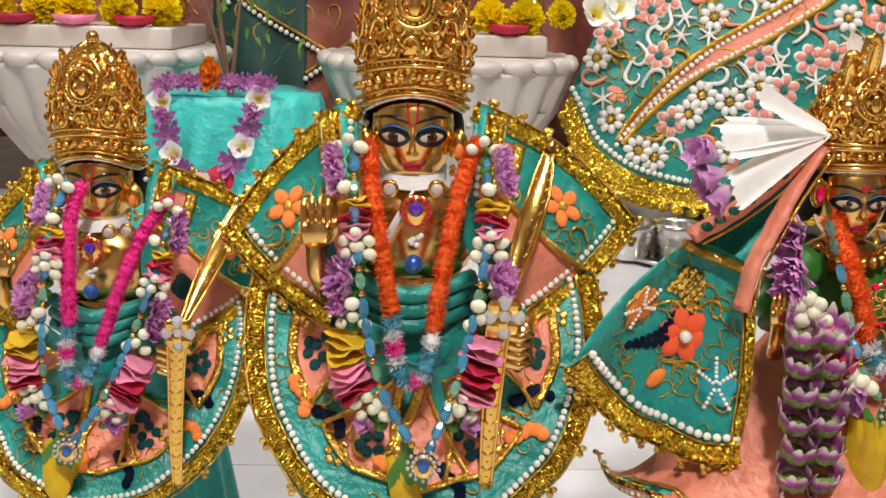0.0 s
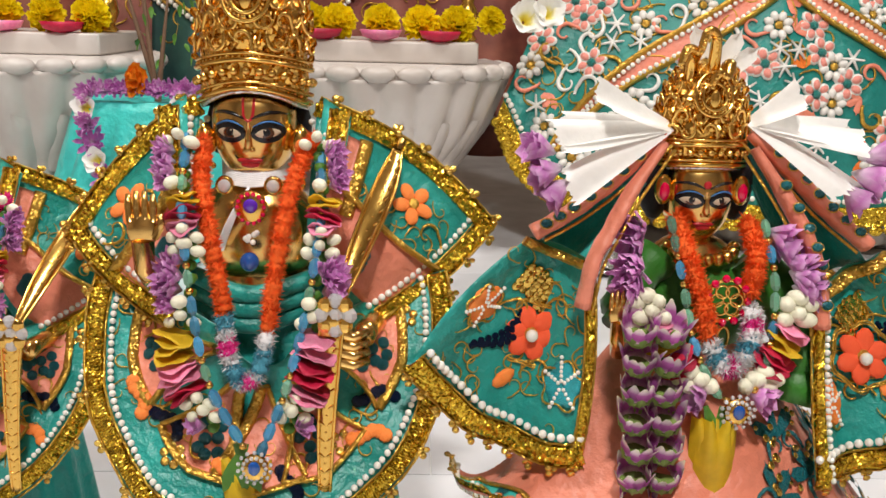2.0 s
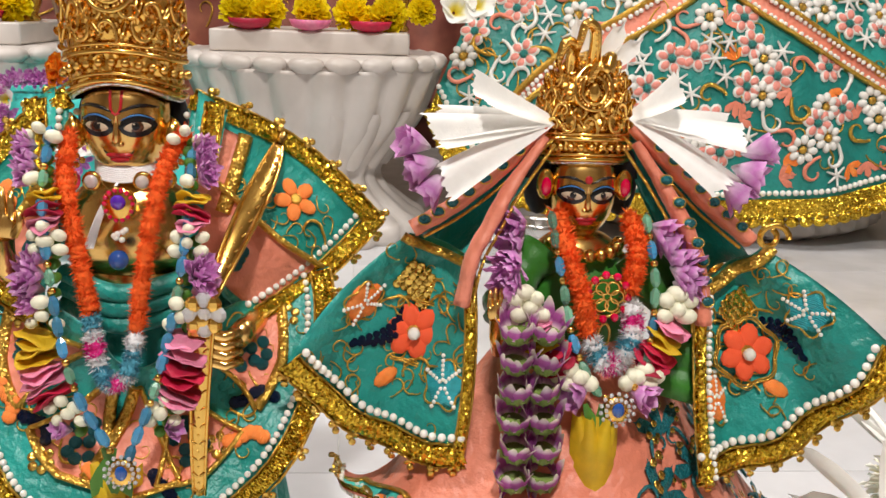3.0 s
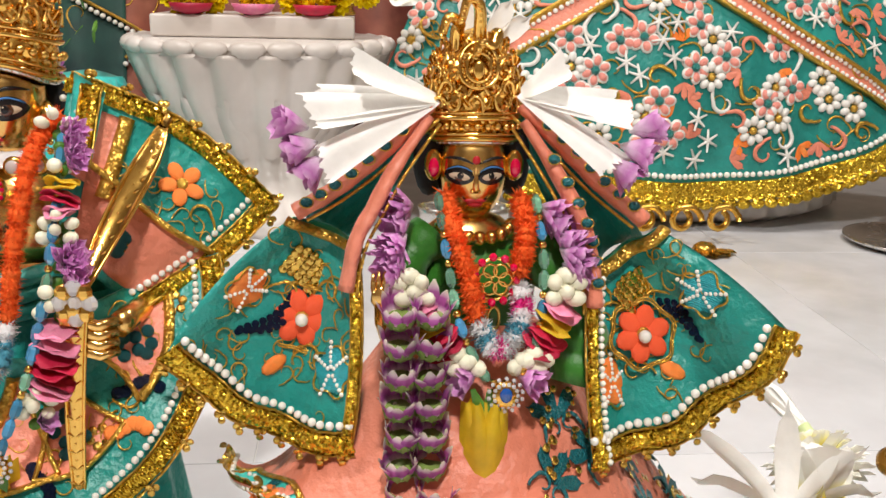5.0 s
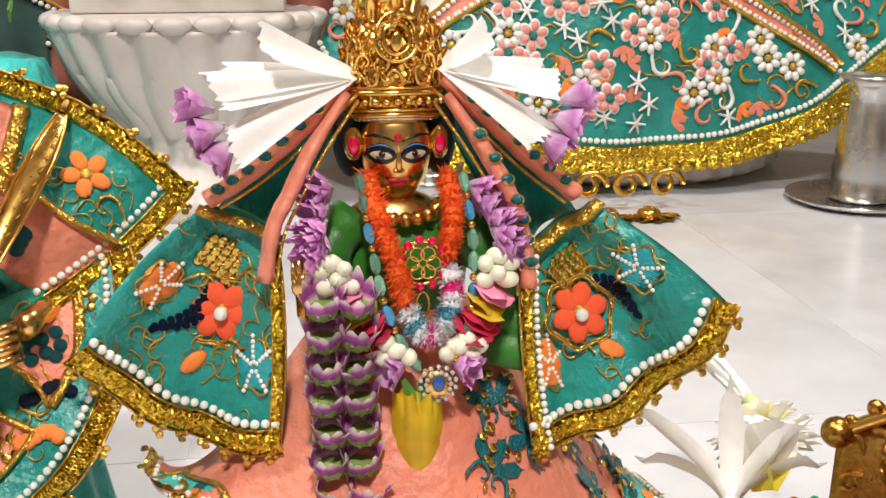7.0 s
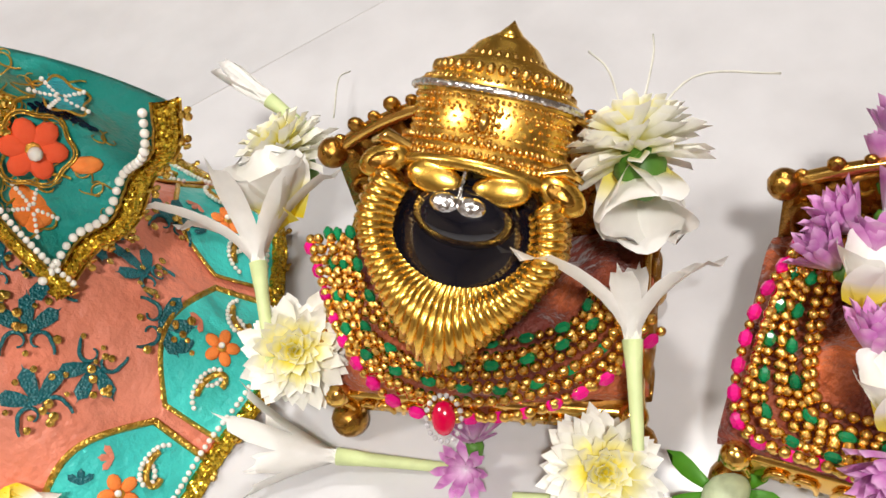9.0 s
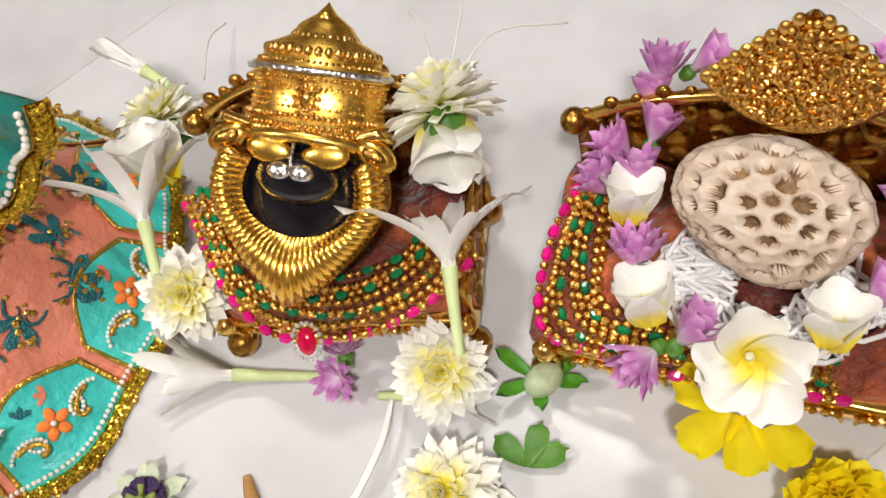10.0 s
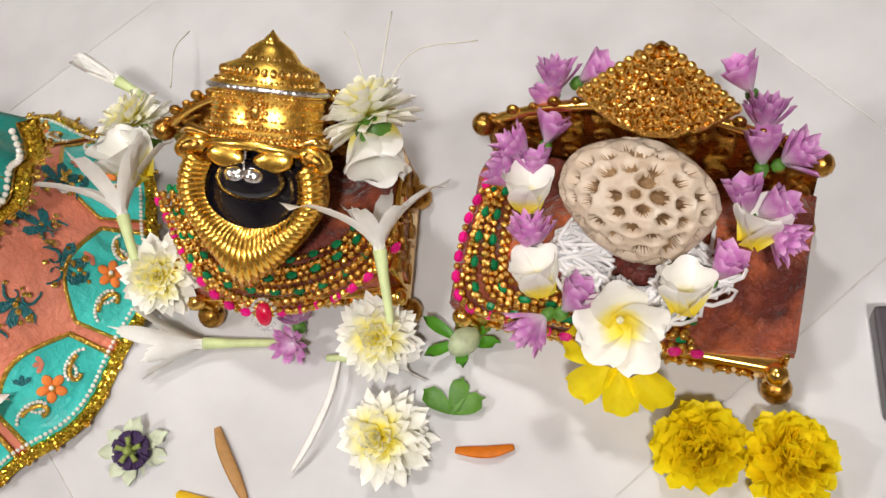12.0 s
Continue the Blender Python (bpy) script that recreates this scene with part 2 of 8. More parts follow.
MARBLE_W = mat("carved_marble", (0.68, 0.63, 0.59), 0.35, 0.0, 0.10, 14, 0.1, 90, second=(0.56, 0.50, 0.45))
GROUT = mat("joint_grout", (0.58, 0.57, 0.55), 0.8, 0.0, 0.2, 80, 0.4, 300)
# assumed tone for the unseen room, kept dark to add contrast in the gold
WALLP = mat("wall_paint", (0.34, 0.27, 0.21), 0.7, 0.0, 0.08, 5, 0.2, 60)
GOWN_TEAL = mat("gown_teal_silk", (0.012, 0.21, 0.18), 0.42, 0.0, 0.25, 20, 0.7, 60, bdist=0.005, second=(0.02, 0.30, 0.26))
DARK_GREEN = mat("dark_green_cloth", (0.005, 0.032, 0.03), 0.6, 0.0, 0.3, 25, 0.4, 300, second=(0.02, 0.08, 0.06))
DARK_CLOTH = mat("maroon_cloth", (0.16, 0.035, 0.025), 0.6, 0.0, 0.3, 25, 0.4, 300, second=(0.30, 0.10, 0.06))
CHARCOAL = mat("charcoal_plastic", (0.06, 0.05, 0.06), 0.45, 0.0, 0.15, 60, 0.2, 200)
LAMP_GLASS = mat("lamp_glass", (1.0, 0.95, 0.88), 0.4, emit=6.0)


# ---------------- building helpers ----------------

CUR = [Matrix.Identity(4)]
V = Vector


def put(M):
    CUR[0] = M


def mesh_of(name, bm, material, smooth=True):
    me = bpy.data.meshes.new(name)
    bm.to_mesh(me)
    bm.free()
    for mm in material if isinstance(material, (list, tuple)) else [material]:
        me.materials.append(mm)
    if smooth:
        me.shade_smooth()
    return me


def thing(name, label, category, at, group=""):
    """An Empty at the base of a thing that has parts."""
    ob = new(name)
    ob.empty_display_size = 0.02
    ob.matrix_world = Matrix.Translation(CUR[0] @ V(at))
    return tagged(ob, label, category, group)


def hang(ob, parent):
    """Make ob a part of parent where it stands."""
    w = ob.matrix_basis.copy()
    ob.parent = parent
    pm = parent.matrix_basis.copy()
    if parent.parent:
        pm = parent.parent.matrix_basis @ parent.matrix_parent_inverse @ pm
    ob.matrix_parent_inverse = pm.inverted()
    ob.matrix_basis = w
    return ob


def part(name, bm, material, parent=None, label="", smooth=True):
    bm.transform(CUR[0])
    ob = new(name, mesh_of(name, bm, material, smooth))
    if parent:
        hang(ob, parent)
    return tagged(ob, label)


def solo(name, bm, material, label, category, group="", kind="", smooth=True):
    return tagged(part(name, bm, material, None, "", smooth), label, category, group, kind)


def piece(name, me, M, parent, label=""):
    """One of many alike pieces that share a mesh."""
    ob = new(name, me)
    ob.matrix_basis = CUR[0] @ M
    if parent:
        hang(ob, parent)
    return tagged(ob, label)


def ball(bm, c, r, seg=10, rings=7, scale=(1, 1, 1), rot=None, mi=0):
    M = Matrix.Translation(c) @ (rot.to_4x4() if rot else Matrix.Identity(4)) @ Matrix.Diagonal((*scale, 1))
    out = bmesh.ops.create_uvsphere(bm, u_segments=seg, v_segments=rings, radius=r, matrix=M)
    if mi:
        for f in {f for v in out["verts"] for f in v.link_faces}:
            f.material_index = mi


def grid_faces(bm, rows, close=False, mi=0, uvs=False):
    """Skin rows of points into quads; close joins the last column to the first."""
    lay = bm.loops.layers.uv.verify() if uvs else None
    vr = [[bm.verts.new(p) for p in r] for r in rows]
    nr, nc = len(vr), len(vr[0])
    for i in range(nr - 1):
        for j in range(nc if close else nc - 1):
            k = (j + 1) % nc
            f = bm.faces.new((vr[i][j], vr[i][k], vr[i + 1][k], vr[i + 1][j]))
            f.material_index = mi
            if uvs:
                for lp, (a, b) in zip(f.loops, ((i, j), (i, k), (i + 1, k), (i + 1, j))):
                    lp[lay].uv = (b / nc, a / (nr - 1))
    return vr


def tube(bm, pts, r, seg=8, cap=True, mi=0, flat=1.0):
    """A round bar along pts; r is one radius or one for each point."""
    pts = [V(p) for p in pts]
    n = len(pts)
    rs = r if isinstance(r, (list, tuple)) else [r] * n
    rows, up = [], V((0.31, 0.2, 0.93))
    for i, p in enumerate(pts):
        d = (pts[min(i + 1, n - 1)] - pts[max(i - 1, 0)]).normalized()
        a = d.cross(up)
        if a.length < 0.05:
            a = d.cross(V((1, 0, 0)))
        a.normalize()
        b = d.cross(a)
        up = a.cross(d)
        rows.append([p + (a * math.cos(t) + b * math.sin(t) * flat) * rs[i] for t in (2 * math.pi * k / seg for k in range(seg))])
    vr = grid_faces(bm, rows, True, mi)
    if cap:
        for r0 in (vr[0], vr[-1]):
            f = bm.faces.new(r0)
            f.material_index = mi


def curve(pts, n):
    """A smooth line through a few points (Catmull-Rom)."""
    p = [V(q) for q in pts]
    p = [p[0] * 2 - p[1]] + p + [p[-1] * 2 - p[-2]]
    out, m = [], len(p) - 3
    for k in range(n + 1):
        s = min(k / n * m, m - 1e-6)
        i, t = int(s), s - int(s)
        a, b, c, d = p[i:i + 4]
        out.append(0.5 * (2 * b + (c - a) * t + (2 * a - 5 * b + 4 * c - d) * t * t + (3 * b - a - 3 * c + d) * t ** 3))
    return out


def lathe(bm, prof, seg=32, c=(0, 0, 0), flute=0.0, nf=0, mi=0, squash=(1, 1)):
    """Turn a profile of (radius, height); flute scallops it nf times round."""
    rows = []
    for r, z in prof:
        row = []
        for k in range(seg):
            a = 2 * math.pi * k / seg
            q = r * (1 + flute * (abs(math.sin(a * nf / 2)) - 0.6)) if nf else r
            row.append(V((c[0] + q * math.cos(a) * squash[0], c[1] + q * math.sin(a) * squash[1], c[2] + z)))
        rows.append(row)
    vr = grid_faces(bm, rows, True, mi)
    if prof[0][0] > 1e-5:
        bm.faces.new(vr[0][::-1]).material_index = mi
    if prof[-1][0] > 1e-5:
        bm.faces.new(vr[-1]).material_index = mi


def box(bm, c, s, M=None, bevel=0.0):
    out = bmesh.ops.create_cube(bm, size=1, matrix=(M or Matrix.Identity(4)) @ Matrix.Translation(c) @ Matrix.Diagonal((*s, 1)))
    if bevel:
        vs = set(out["verts"])
        bmesh.ops.bevel(bm, geom=[e for e in bm.edges if e.verts[0] in vs], offset=bevel, segments=2, affect="EDGES", profile=0.6)


class Patch:
    """A cloth panel: four corners, bowed edges, folds along its normal."""

    def __init__(self, p00, p10, p01, p11, top=(0, 0, 0), bot=(0, 0, 0), left=(0, 0, 0), right=(0, 0, 0), fold=None, nrm=(0, -1, 0)):
        self.c = [V(p) for p in (p00, p10, p01, p11)]
        self.b = [V(p) for p in (top, bot, left, right)]
        self.fold, self.n = fold, V(nrm)

    def at(self, u, v, lift=0.0):
        a, b, c, d = self.c
        t, o, l, r = self.b
        p = (a * (1 - u) + b * u) * (1 - v) + (c * (1 - u) + d * u) * v
        p = p + 4 * u * (1 - u) * (t * (1 - v) + o * v) + 4 * v * (1 - v) * (l * (1 - u) + r * u)
        return p + self.n * ((self.fold(u, v) if self.fold else 0) + lift)

    def spot(self, u, v, lift=0.0, turn=0.0):
        e = 0.01
        x = (self.at(u + e, v) - self.at(u - e, v)).normalized()
        y = (self.at(u, v - e) - self.at(u, v + e)).normalized()
        n = x.cross(y).normalized()
        if n.dot(self.n) < 0:
            n = -n
        x = y.cross(n).normalized() if y.cross(n).dot(x) > 0 else n.cross(y).normalized()
        y = n.cross(x)
        M = Matrix((x, y, n)).transposed().to_4x4()
        M.translation = self.at(u, v, lift)
        return M @ Matrix.Rotation(radians(turn), 4, "Z")

    def sheet(self, u0, u1, v0, v1, nu, nv, lift=0.0, thick=0.0012, mi=0, bm=None, jag=0.0):
        bm = bm or bmesh.new()
        rows = []
        for i in range(nv + 1):
            v = v0 + (v1 - v0) * i / nv
            row = []
            for j in range(nu + 1):
                u = u0 + (u1 - u0) * j / nu
                w = 0
                if jag:
                    w = jag * noise.noise(V((u * 90, v * 90, 3.3)))
                row.append(self.at(u, v, lift + w))
            rows.append(row)
        back = [[p - self.n * thick for p in r] for r in rows]
        a = grid_faces(bm, rows, False, mi)
        b = grid_faces(bm, back, False, mi)
        n, m = nv, nu
        for i in range(n):
            for q, w in ((0, 0), (m, m)):
                bm.faces.new((a[i][q], a[i + 1][q], b[i + 1][w], b[i][w])).material_index = mi
        for j in range(m):
            for q in (0, n):
                bm.faces.new((a[q][j], a[q][j + 1], b[q][j + 1], b[q][j])).material_index = mi
        return bm


def braid(bm, pts, width, n, turns=None, seg=6, depth=0.45):
    """A flat padded cord along pts."""
    tube(bm, pts, width / 2, seg, True, 0, depth)


def petal(bm, M, L, W, cup=0.2, curl=0.3, mi=0, nl=4, nw=2, tip=0.5, base=0.25, point=0.12):
    """One petal along +Y of M, rising to +Z; its uv runs from the base to the tip."""
    rows = []
    for i in range(nl + 1):
        s = i / nl
        w = W * (base + (1 - base) * math.sin(min(s * 1.35, 1) * math.pi / 2)) * (1 if s < 0.7 else 1 - (1 - tip) * ((s - 0.7) / 0.3) ** 1.5)
        y = L * s
        z = L * (curl * s * s)
        rows.append([M @ V((w * 0.5 * q, y - (abs(q) ** 2 * point * L if i == nl else 0), z + cup * W * (q * q - 0.3))) for q in (k * 2 / nw - 1 for k in range(nw + 1))])
    grid_faces(bm, rows, False, mi, True)


def bloom(rings, mi=0, seed=1, bm=None, M=None, wild=9, tip=0.5, nl=4):
    """A flower head: rings of (count, length, width, tilt in degrees, curl, height)."""
    bm = bm or bmesh.new()
    M = M or Matrix.Identity(4)
    rnd = random.Random(seed)
    for n, L, W, tilt, curl, h in rings:
        o = rnd.random() * 6
        for k in range(n):
            a = o + 2 * math.pi * k / n + rnd.uniform(-0.12, 0.12)
            T = M @ Matrix.Translation((0, 0, h)) @ Matrix.Rotation(a, 4, "Z") @ Matrix.Rotation(radians(tilt + rnd.uniform(-wild, wild)), 4, "X") @ Matrix.Rotation(radians(rnd.uniform(-2, 2) * wild), 4, "Y")
            petal(bm, T, L * rnd.uniform(0.85, 1.1), W * rnd.uniform(0.85, 1.1), 0.25, curl + rnd.uniform(-0.1, 0.1), mi, nl, 2, tip)
    return bm


def aim(p, d, roll=0.0):
    """A pose at p whose +Z points along d."""
    return Matrix.Translation(p) @ V(d).to_track_quat("Z", "Y").to_matrix().to_4x4() @ Matrix.Rotation(roll, 4, "Z")


def shared(name, bm, material, smooth=True):
    return mesh_of(name, bm, material, smooth)


# meshes that many pieces share
_b = bmesh.new(); ball(_b, (0, 0, 0), 1, 10, 7); PEARL_ME = shared("pearl", _b, PEARL)
_b = bmesh.new(); ball(_b, (0, 0, 0), 1, 8, 6); GBALL_ME = shared("gold_bead", _b, GOLD)


def bicone(m):
    b = bmesh.new()
    lathe(b, [(0.25, -1), (0.62, -0.55), (0.66, 0.0), (0.62, 0.55), (0.25, 1)], 6)
    return shared("crystal_bead", b, m, False)


BLUE_ME, GREEN_ME, PINKB_ME, EMER_ME = bicone(BLUE_GEM), bicone(GREEN_GEM), bicone(PINK_GEM), bicone(EMERALD)
_b = bmesh.new(); lathe(_b, [(0.25, -0.06), (1, -0.06), (1, 0.06), (0.25, 0.06)], 12); SEQ_ME = shared("sequin", _b, SEQUIN)


def disc_flower(m, petals, ring=0.62, pr=0.42, h=0.25, core=None, rim=None):
    """A padded embroidered flower, one unit in radius, facing +Z."""
    b = bmesh.new()
    for k in range(petals):
        a = 2 * math.pi * k / petals
        ball(b, (ring * math.cos(a), ring * math.sin(a), 0), pr, 10, 6, (1.05, 0.8, h / pr), Matrix.Rotation(a, 3, "Z"))
        if rim:
            ball(b, (ring * 1.04 * math.cos(a), ring * 1.04 * math.sin(a), -0.04), pr * 1.22, 10, 6, (1.05, 0.9, h / pr * 0.7), Matrix.Rotation(a, 3, "Z"), 2)
    ball(b, (0, 0, h * 0.3), 0.28, 8, 6, (1, 1, 0.8), None, 1)
    return shared("embroidered_flower", b, [m, core or THREAD, rim or m])


FL_CORAL = disc_flower(CORAL_T, 6, 0.56, 0.47, 0.22)
FL_ORANGE = disc_flower(ORANGE_T, 5, 0.6, 0.42)
FL_WHITE = disc_flower(WHITE_BEAD, 8, 0.66, 0.34)
FL_SALMON = disc_flower(mat("coral_pink_embroidery", (0.82, 0.30, 0.24), 0.6, 0.0, 0.15, 200, 0.35, 500, kind="wave"), 6, 0.62, 0.34, 0.22, TEAL, WHITE_BEAD)

# flower heads
def petals_of(rings, seed, M, parent, material, wild=8, tip=0.8, nl=5, broad_ones=False):
    """A flower head of single petals: rings of (count, length, width, tilt, curl, height)."""
    rnd = random.Random(seed)
    for n, L, W, tilt, curl, h in rings:
        b = bmesh.new()
        petal(b, Matrix.Identity(4), L, W, 0.22, curl, 0, nl, 6 if broad_ones else 2, tip, 0.42 if broad_ones else 0.25, 0.16)
        me = shared("petal", b, material)
        o = 0.0 if broad_ones else rnd.random() * 6
        for k in range(n):
            T = Matrix.Translation((0, 0, h)) @ Matrix.Rotation(o + 2 * math.pi * k / n + rnd.uniform(-0.1, 0.1), 4, "Z") @ Matrix.Rotation(radians(tilt + rnd.uniform(-wild, wild)), 4, "X") @ Matrix.Rotation(radians(14 if broad_ones else rnd.uniform(-2, 2) * wild), 4, "Y")
            piece("petal", me, M @ T @ Matrix.Diagonal((rnd.uniform(0.88, 1.1), rnd.uniform(0.86, 1.1), 1, 1)), parent)


OPEN_RINGS, CUP_RINGS = [(5, 0.034, 0.032, 38, -0.2, 0)], [(4, 0.040, 0.038, 77, -0.22, 0)]
CHRYS_RINGS = [(24, 0.0285, 0.0082, -14, 0.02, 0.002), (24, 0.0275, 0.0082, -3, 0.05, 0.005), (22, 0.0245, 0.0078, 8, 0.10, 0.008)]
HEART_RINGS = [(20, 0.0205, 0.0072, 18, 0.15, 0.010), (15, 0.0155, 0.0066, 32, 0.2, 0.012), (10, 0.0110, 0.0060, 48, 0.2, 0.013), (5, 0.0075, 0.0055, 70, 0.1, 0.013)]



def broad(rings, seed):
    """A flower with a few broad, rounded, overlapping petals."""
    bm = bmesh.new()
    rnd = random.Random(seed)
    for n, L, W, tilt, curl, h in rings:
        for k in range(n):
            T = Matrix.Translation((0, 0, h)) @ Matrix.Rotation(2 * math.pi * k / n, 4, "Z") @ Matrix.Rotation(radians(tilt + rnd.uniform(-6, 6)), 4, "X") @ Matrix.Rotation(radians(14), 4, "Y")
            petal(bm, T, L * rnd.uniform(0.93, 1.05), W, 0.22, curl, 0, 9, 6, 0.66, 0.42, 0.16)
    return bm


ASTER_ME = shared("aster", bloom([(9, 0.029, 0.0088, 30, 0.10, 0), (6, 0.026, 0.0080, 52, 0.05, 0.002)], 0, 3, wild=7, tip=0.55, nl=6), P_PURPLE)
MAUVE_ME = shared("mauve_aster", bloom([(12, 0.029, 0.0080, 30, 0.10, 0), (9, 0.027, 0.0076, 50, 0.04, 0.002)], 0, 5, wild=5, tip=0.75, nl=5), P_MAUVE)
BRUSH_ME = shared("mauve_brush", bloom([(11, 0.027, 0.0078, 44, 0.10, 0), (10, 0.028, 0.0074, 60, 0.06, 0.001), (7, 0.025, 0.0070, 76, 0.02, 0.002)], 0, 15, wild=8, tip=0.5, nl=5), P_MAUVE)
TULIP_ME = shared("mauve_bloom", bloom([(7, 0.026, 0.0120, 52, 0.10, 0), (5, 0.024, 0.0110, 70, 0.04, 0.002)], 0, 6, wild=7, tip=0.6, nl=6), P_MAUVE)
_b = bmesh.new(); lathe(_b, [(0.001, -0.012), (0.005, -0.010), (0.0075, -0.003), (0.006, 0.002)], 9); CALYX_ME = shared("calyx", _b, GREEN)


def bud_petal(width, length, lip):
    """One petal of a barrel-shaped half-open bud, along +Z at +Y, curved round the bud."""
    b = bmesh.new()
    rows = []
    for i in range(7):
        f = i / 6
        r = 0.0040 + 0.0062 * math.sin(min(1.0, f * 1.5) * math.pi / 2) - 0.0012 * max(0.0, f - 0.7) + lip * max(0.0, f - 0.6)
        w = width * (0.45 + 0.55 * math.sin(min(1.0, f * 1.6) * math.pi / 2)) * (1.0 if f < 0.65 else 1 - 0.85 * ((f - 0.65) / 0.35) ** 1.4)
        rows.append([V((math.sin(q * w) * r, math.cos(q * w) * (r + 0.0006 * (1 - abs(q))), length * f)) for q in (-1, -0.4, 0.4, 1)])
    grid_faces(b, rows, False, 0, True)
    return shared("petal", b, P_BUD)


BUD_PETALS = [bud_petal(0.42, 0.0200, 0.004), bud_petal(0.36, 0.0215, 0.010), bud_petal(0.46, 0.0185, -0.002)]
_b = bmesh.new()
lathe(_b, [(0.0012, -0.001), (0.0050, 0.0), (0.0085, 0.0040), (0.0092, 0.0060), (0.0080, 0.0060)], 14)
for _k in range(9):
    petal(_b, Matrix.Rotation(_k * 0.698, 4, "Z") @ Matrix.Translation((0, 0.0088, 0.003)) @ Matrix.Rotation(radians(80), 4, "X"), 0.0085, 0.0055, 0.15, -0.05, 0, 3, 2, 0.15)
SEPAL_ME = shared("sepal_cup", _b, mat("sepal_green", (0.20, 0.30, 0.06), 0.5, 0.0, 0.2, 120, 0.3, 300, second=(0.34, 0.42, 0.14)))
MARI_ME = shared("marigold", bloom([(30, 0.021, 0.0080, -6, 0.2, 0.003), (32, 0.022, 0.0080, 8, 0.2, 0.006), (34, 0.022, 0.0080, 20, 0.2, 0.009), (34, 0.021, 0.0080, 32, 0.2, 0.011), (32, 0.020, 0.0080, 44, 0.2, 0.012), (26, 0.019, 0.0080, 56, 0.2, 0.012), (20, 0.018, 0.0080, 68, 0.15, 0.012), (12, 0.017, 0.0080, 82, 0.1, 0.012)], 0, 13, None, None, 22, 1.0), P_YELLOW)
MARIO_ME = shared("orange_marigold", bloom([(12, 0.022, 0.016, 6, 0.3, 0.004), (12, 0.021, 0.015, 28, 0.4, 0.010), (10, 0.018, 0.013, 52, 0.6, 0.016), (6, 0.010, 0.010, 80, 0.5, 0.020)], 0, 14), P_ORANGE)
BUDFL_ME = shared("closed_blossom", broad([(4, 0.038, 0.036, 78, -0.24, 0)], 18), P_PLUM)
CUPFL_ME = shared("closed_plumeria", broad([(5, 0.034, 0.032, 66, -0.30, 0)], 19), P_PLUM)
_b = bmesh.new(); ball(_b, (0, 0, 0), 1, 9, 7, (0.72, 0.72, 1.0)); IVORY_ME = shared("ivory_bud", _b, IVORY)


def rose_disc(m):
    """A petal folded flat, seen on its rolled edge: an uneven lens with a wavy rim."""
    b = bmesh.new()
    rows = []
    for i in range(8):
        f = i / 7
        row = []
        for k in range(18):
            a = 2 * math.pi * k / 18
            r = math.sin(math.pi * f) ** 0.45 if 0 < f < 1 else 0.02
            w = 0.16 * math.sin(2 * a + 1) + 0.08 * math.sin(5 * a)
            row.append(V((r * math.cos(a) * (1 + 0.08 * math.sin(3 * a)), r * math.sin(a) * 0.85, 0.22 * (f - 0.5) + w * r)))
        rows.append(row)
    grid_faces(b, rows, True)
    return shared("rose_petal_fold", b, m)


ROSE_ME, REDP_ME, YELP_ME = rose_disc(P_ROSE), rose_disc(P_RED), rose_disc(P_GOLDEN)


def tuberose(M, parent_label, L=0.05, seed=1, spread=0.9, mat2=P_WHITE):
    """A tuberose: slim tube with six long recurved petals."""
    t = thing("tuberose_flower", parent_label, "flower", (M.translation.x, M.translation.y, M.translation.z), "loose flowers")
    b = bmesh.new()
    tube(b, [M @ V((0, 0, z)) for z in (0, L * 0.3, L * 0.7, L)], [0.0030, 0.0036, 0.0042, 0.0056], 9)
    part("stem", b, LIME, t, "pale green tube of the flower")
    b = bmesh.new()
    rnd = random.Random(seed)
    for k in range(6):
        a = k * math.pi / 3 + rnd.uniform(-0.2, 0.2)
        q = rnd.uniform(0.8, 1.2)
        T = M @ Matrix.Translation((0, 0, L * 0.92)) @ Matrix.Rotation(a, 4, "Z") @ Matrix.Rotation(radians(72), 4, "X")
        petal(b, T, L * 1.10 * q, 0.0150, 0.3, -spread * rnd.uniform(0.5, 1.2), 0, 7, 2, 0.2, 0.5)
    part("corolla", b, mat2, t)
    return t


def fuzzy(bm, pts, r, n, seed=1, mi=0, hairs=900):
    """A chenille cord: a lumpy core with short fibres."""
    rnd = random.Random(seed)
    rough_line = curve(pts, n)
    m = max(6, int(sum((a - b).length for a, b in zip(rough_line, rough_line[1:])) / 0.0011))
    line = [p + V((rnd.uniform(-1, 1), rnd.uniform(-1, 1), 0)) * r * 0.06 for p in curve(pts, m)]
    tube(bm, line, [r * (0.78 + 0.30 * noise.noise(V((i * 0.42, seed * 3.7, 0.5))) + 0.10 * abs(math.sin(i * 0.75 + 1.5 * noise.noise(V((i * 0.1, seed, 2)))))) for i in range(len(line))], 10, True, mi)
    for k in range(int(hairs * 1.7)):
        i = rnd.randrange(len(line) - 1)
        p = line[i].lerp(line[i + 1], rnd.random())
        d = V((rnd.gauss(0, 1), rnd.gauss(0, 1), rnd.gauss(0, 1))).normalized()
        s = d.cross(V((rnd.random(), rnd.random(), rnd.random()))).normalized() * r * 0.16
        t = p + d * r * rnd.uniform(1.05, 1.70)
        f = bm.faces.new([bm.verts.new(p + d * r * 0.5 - s), bm.verts.new(p + d * r * 0.5 + s), bm.verts.new(t)])
        f.material_index = mi


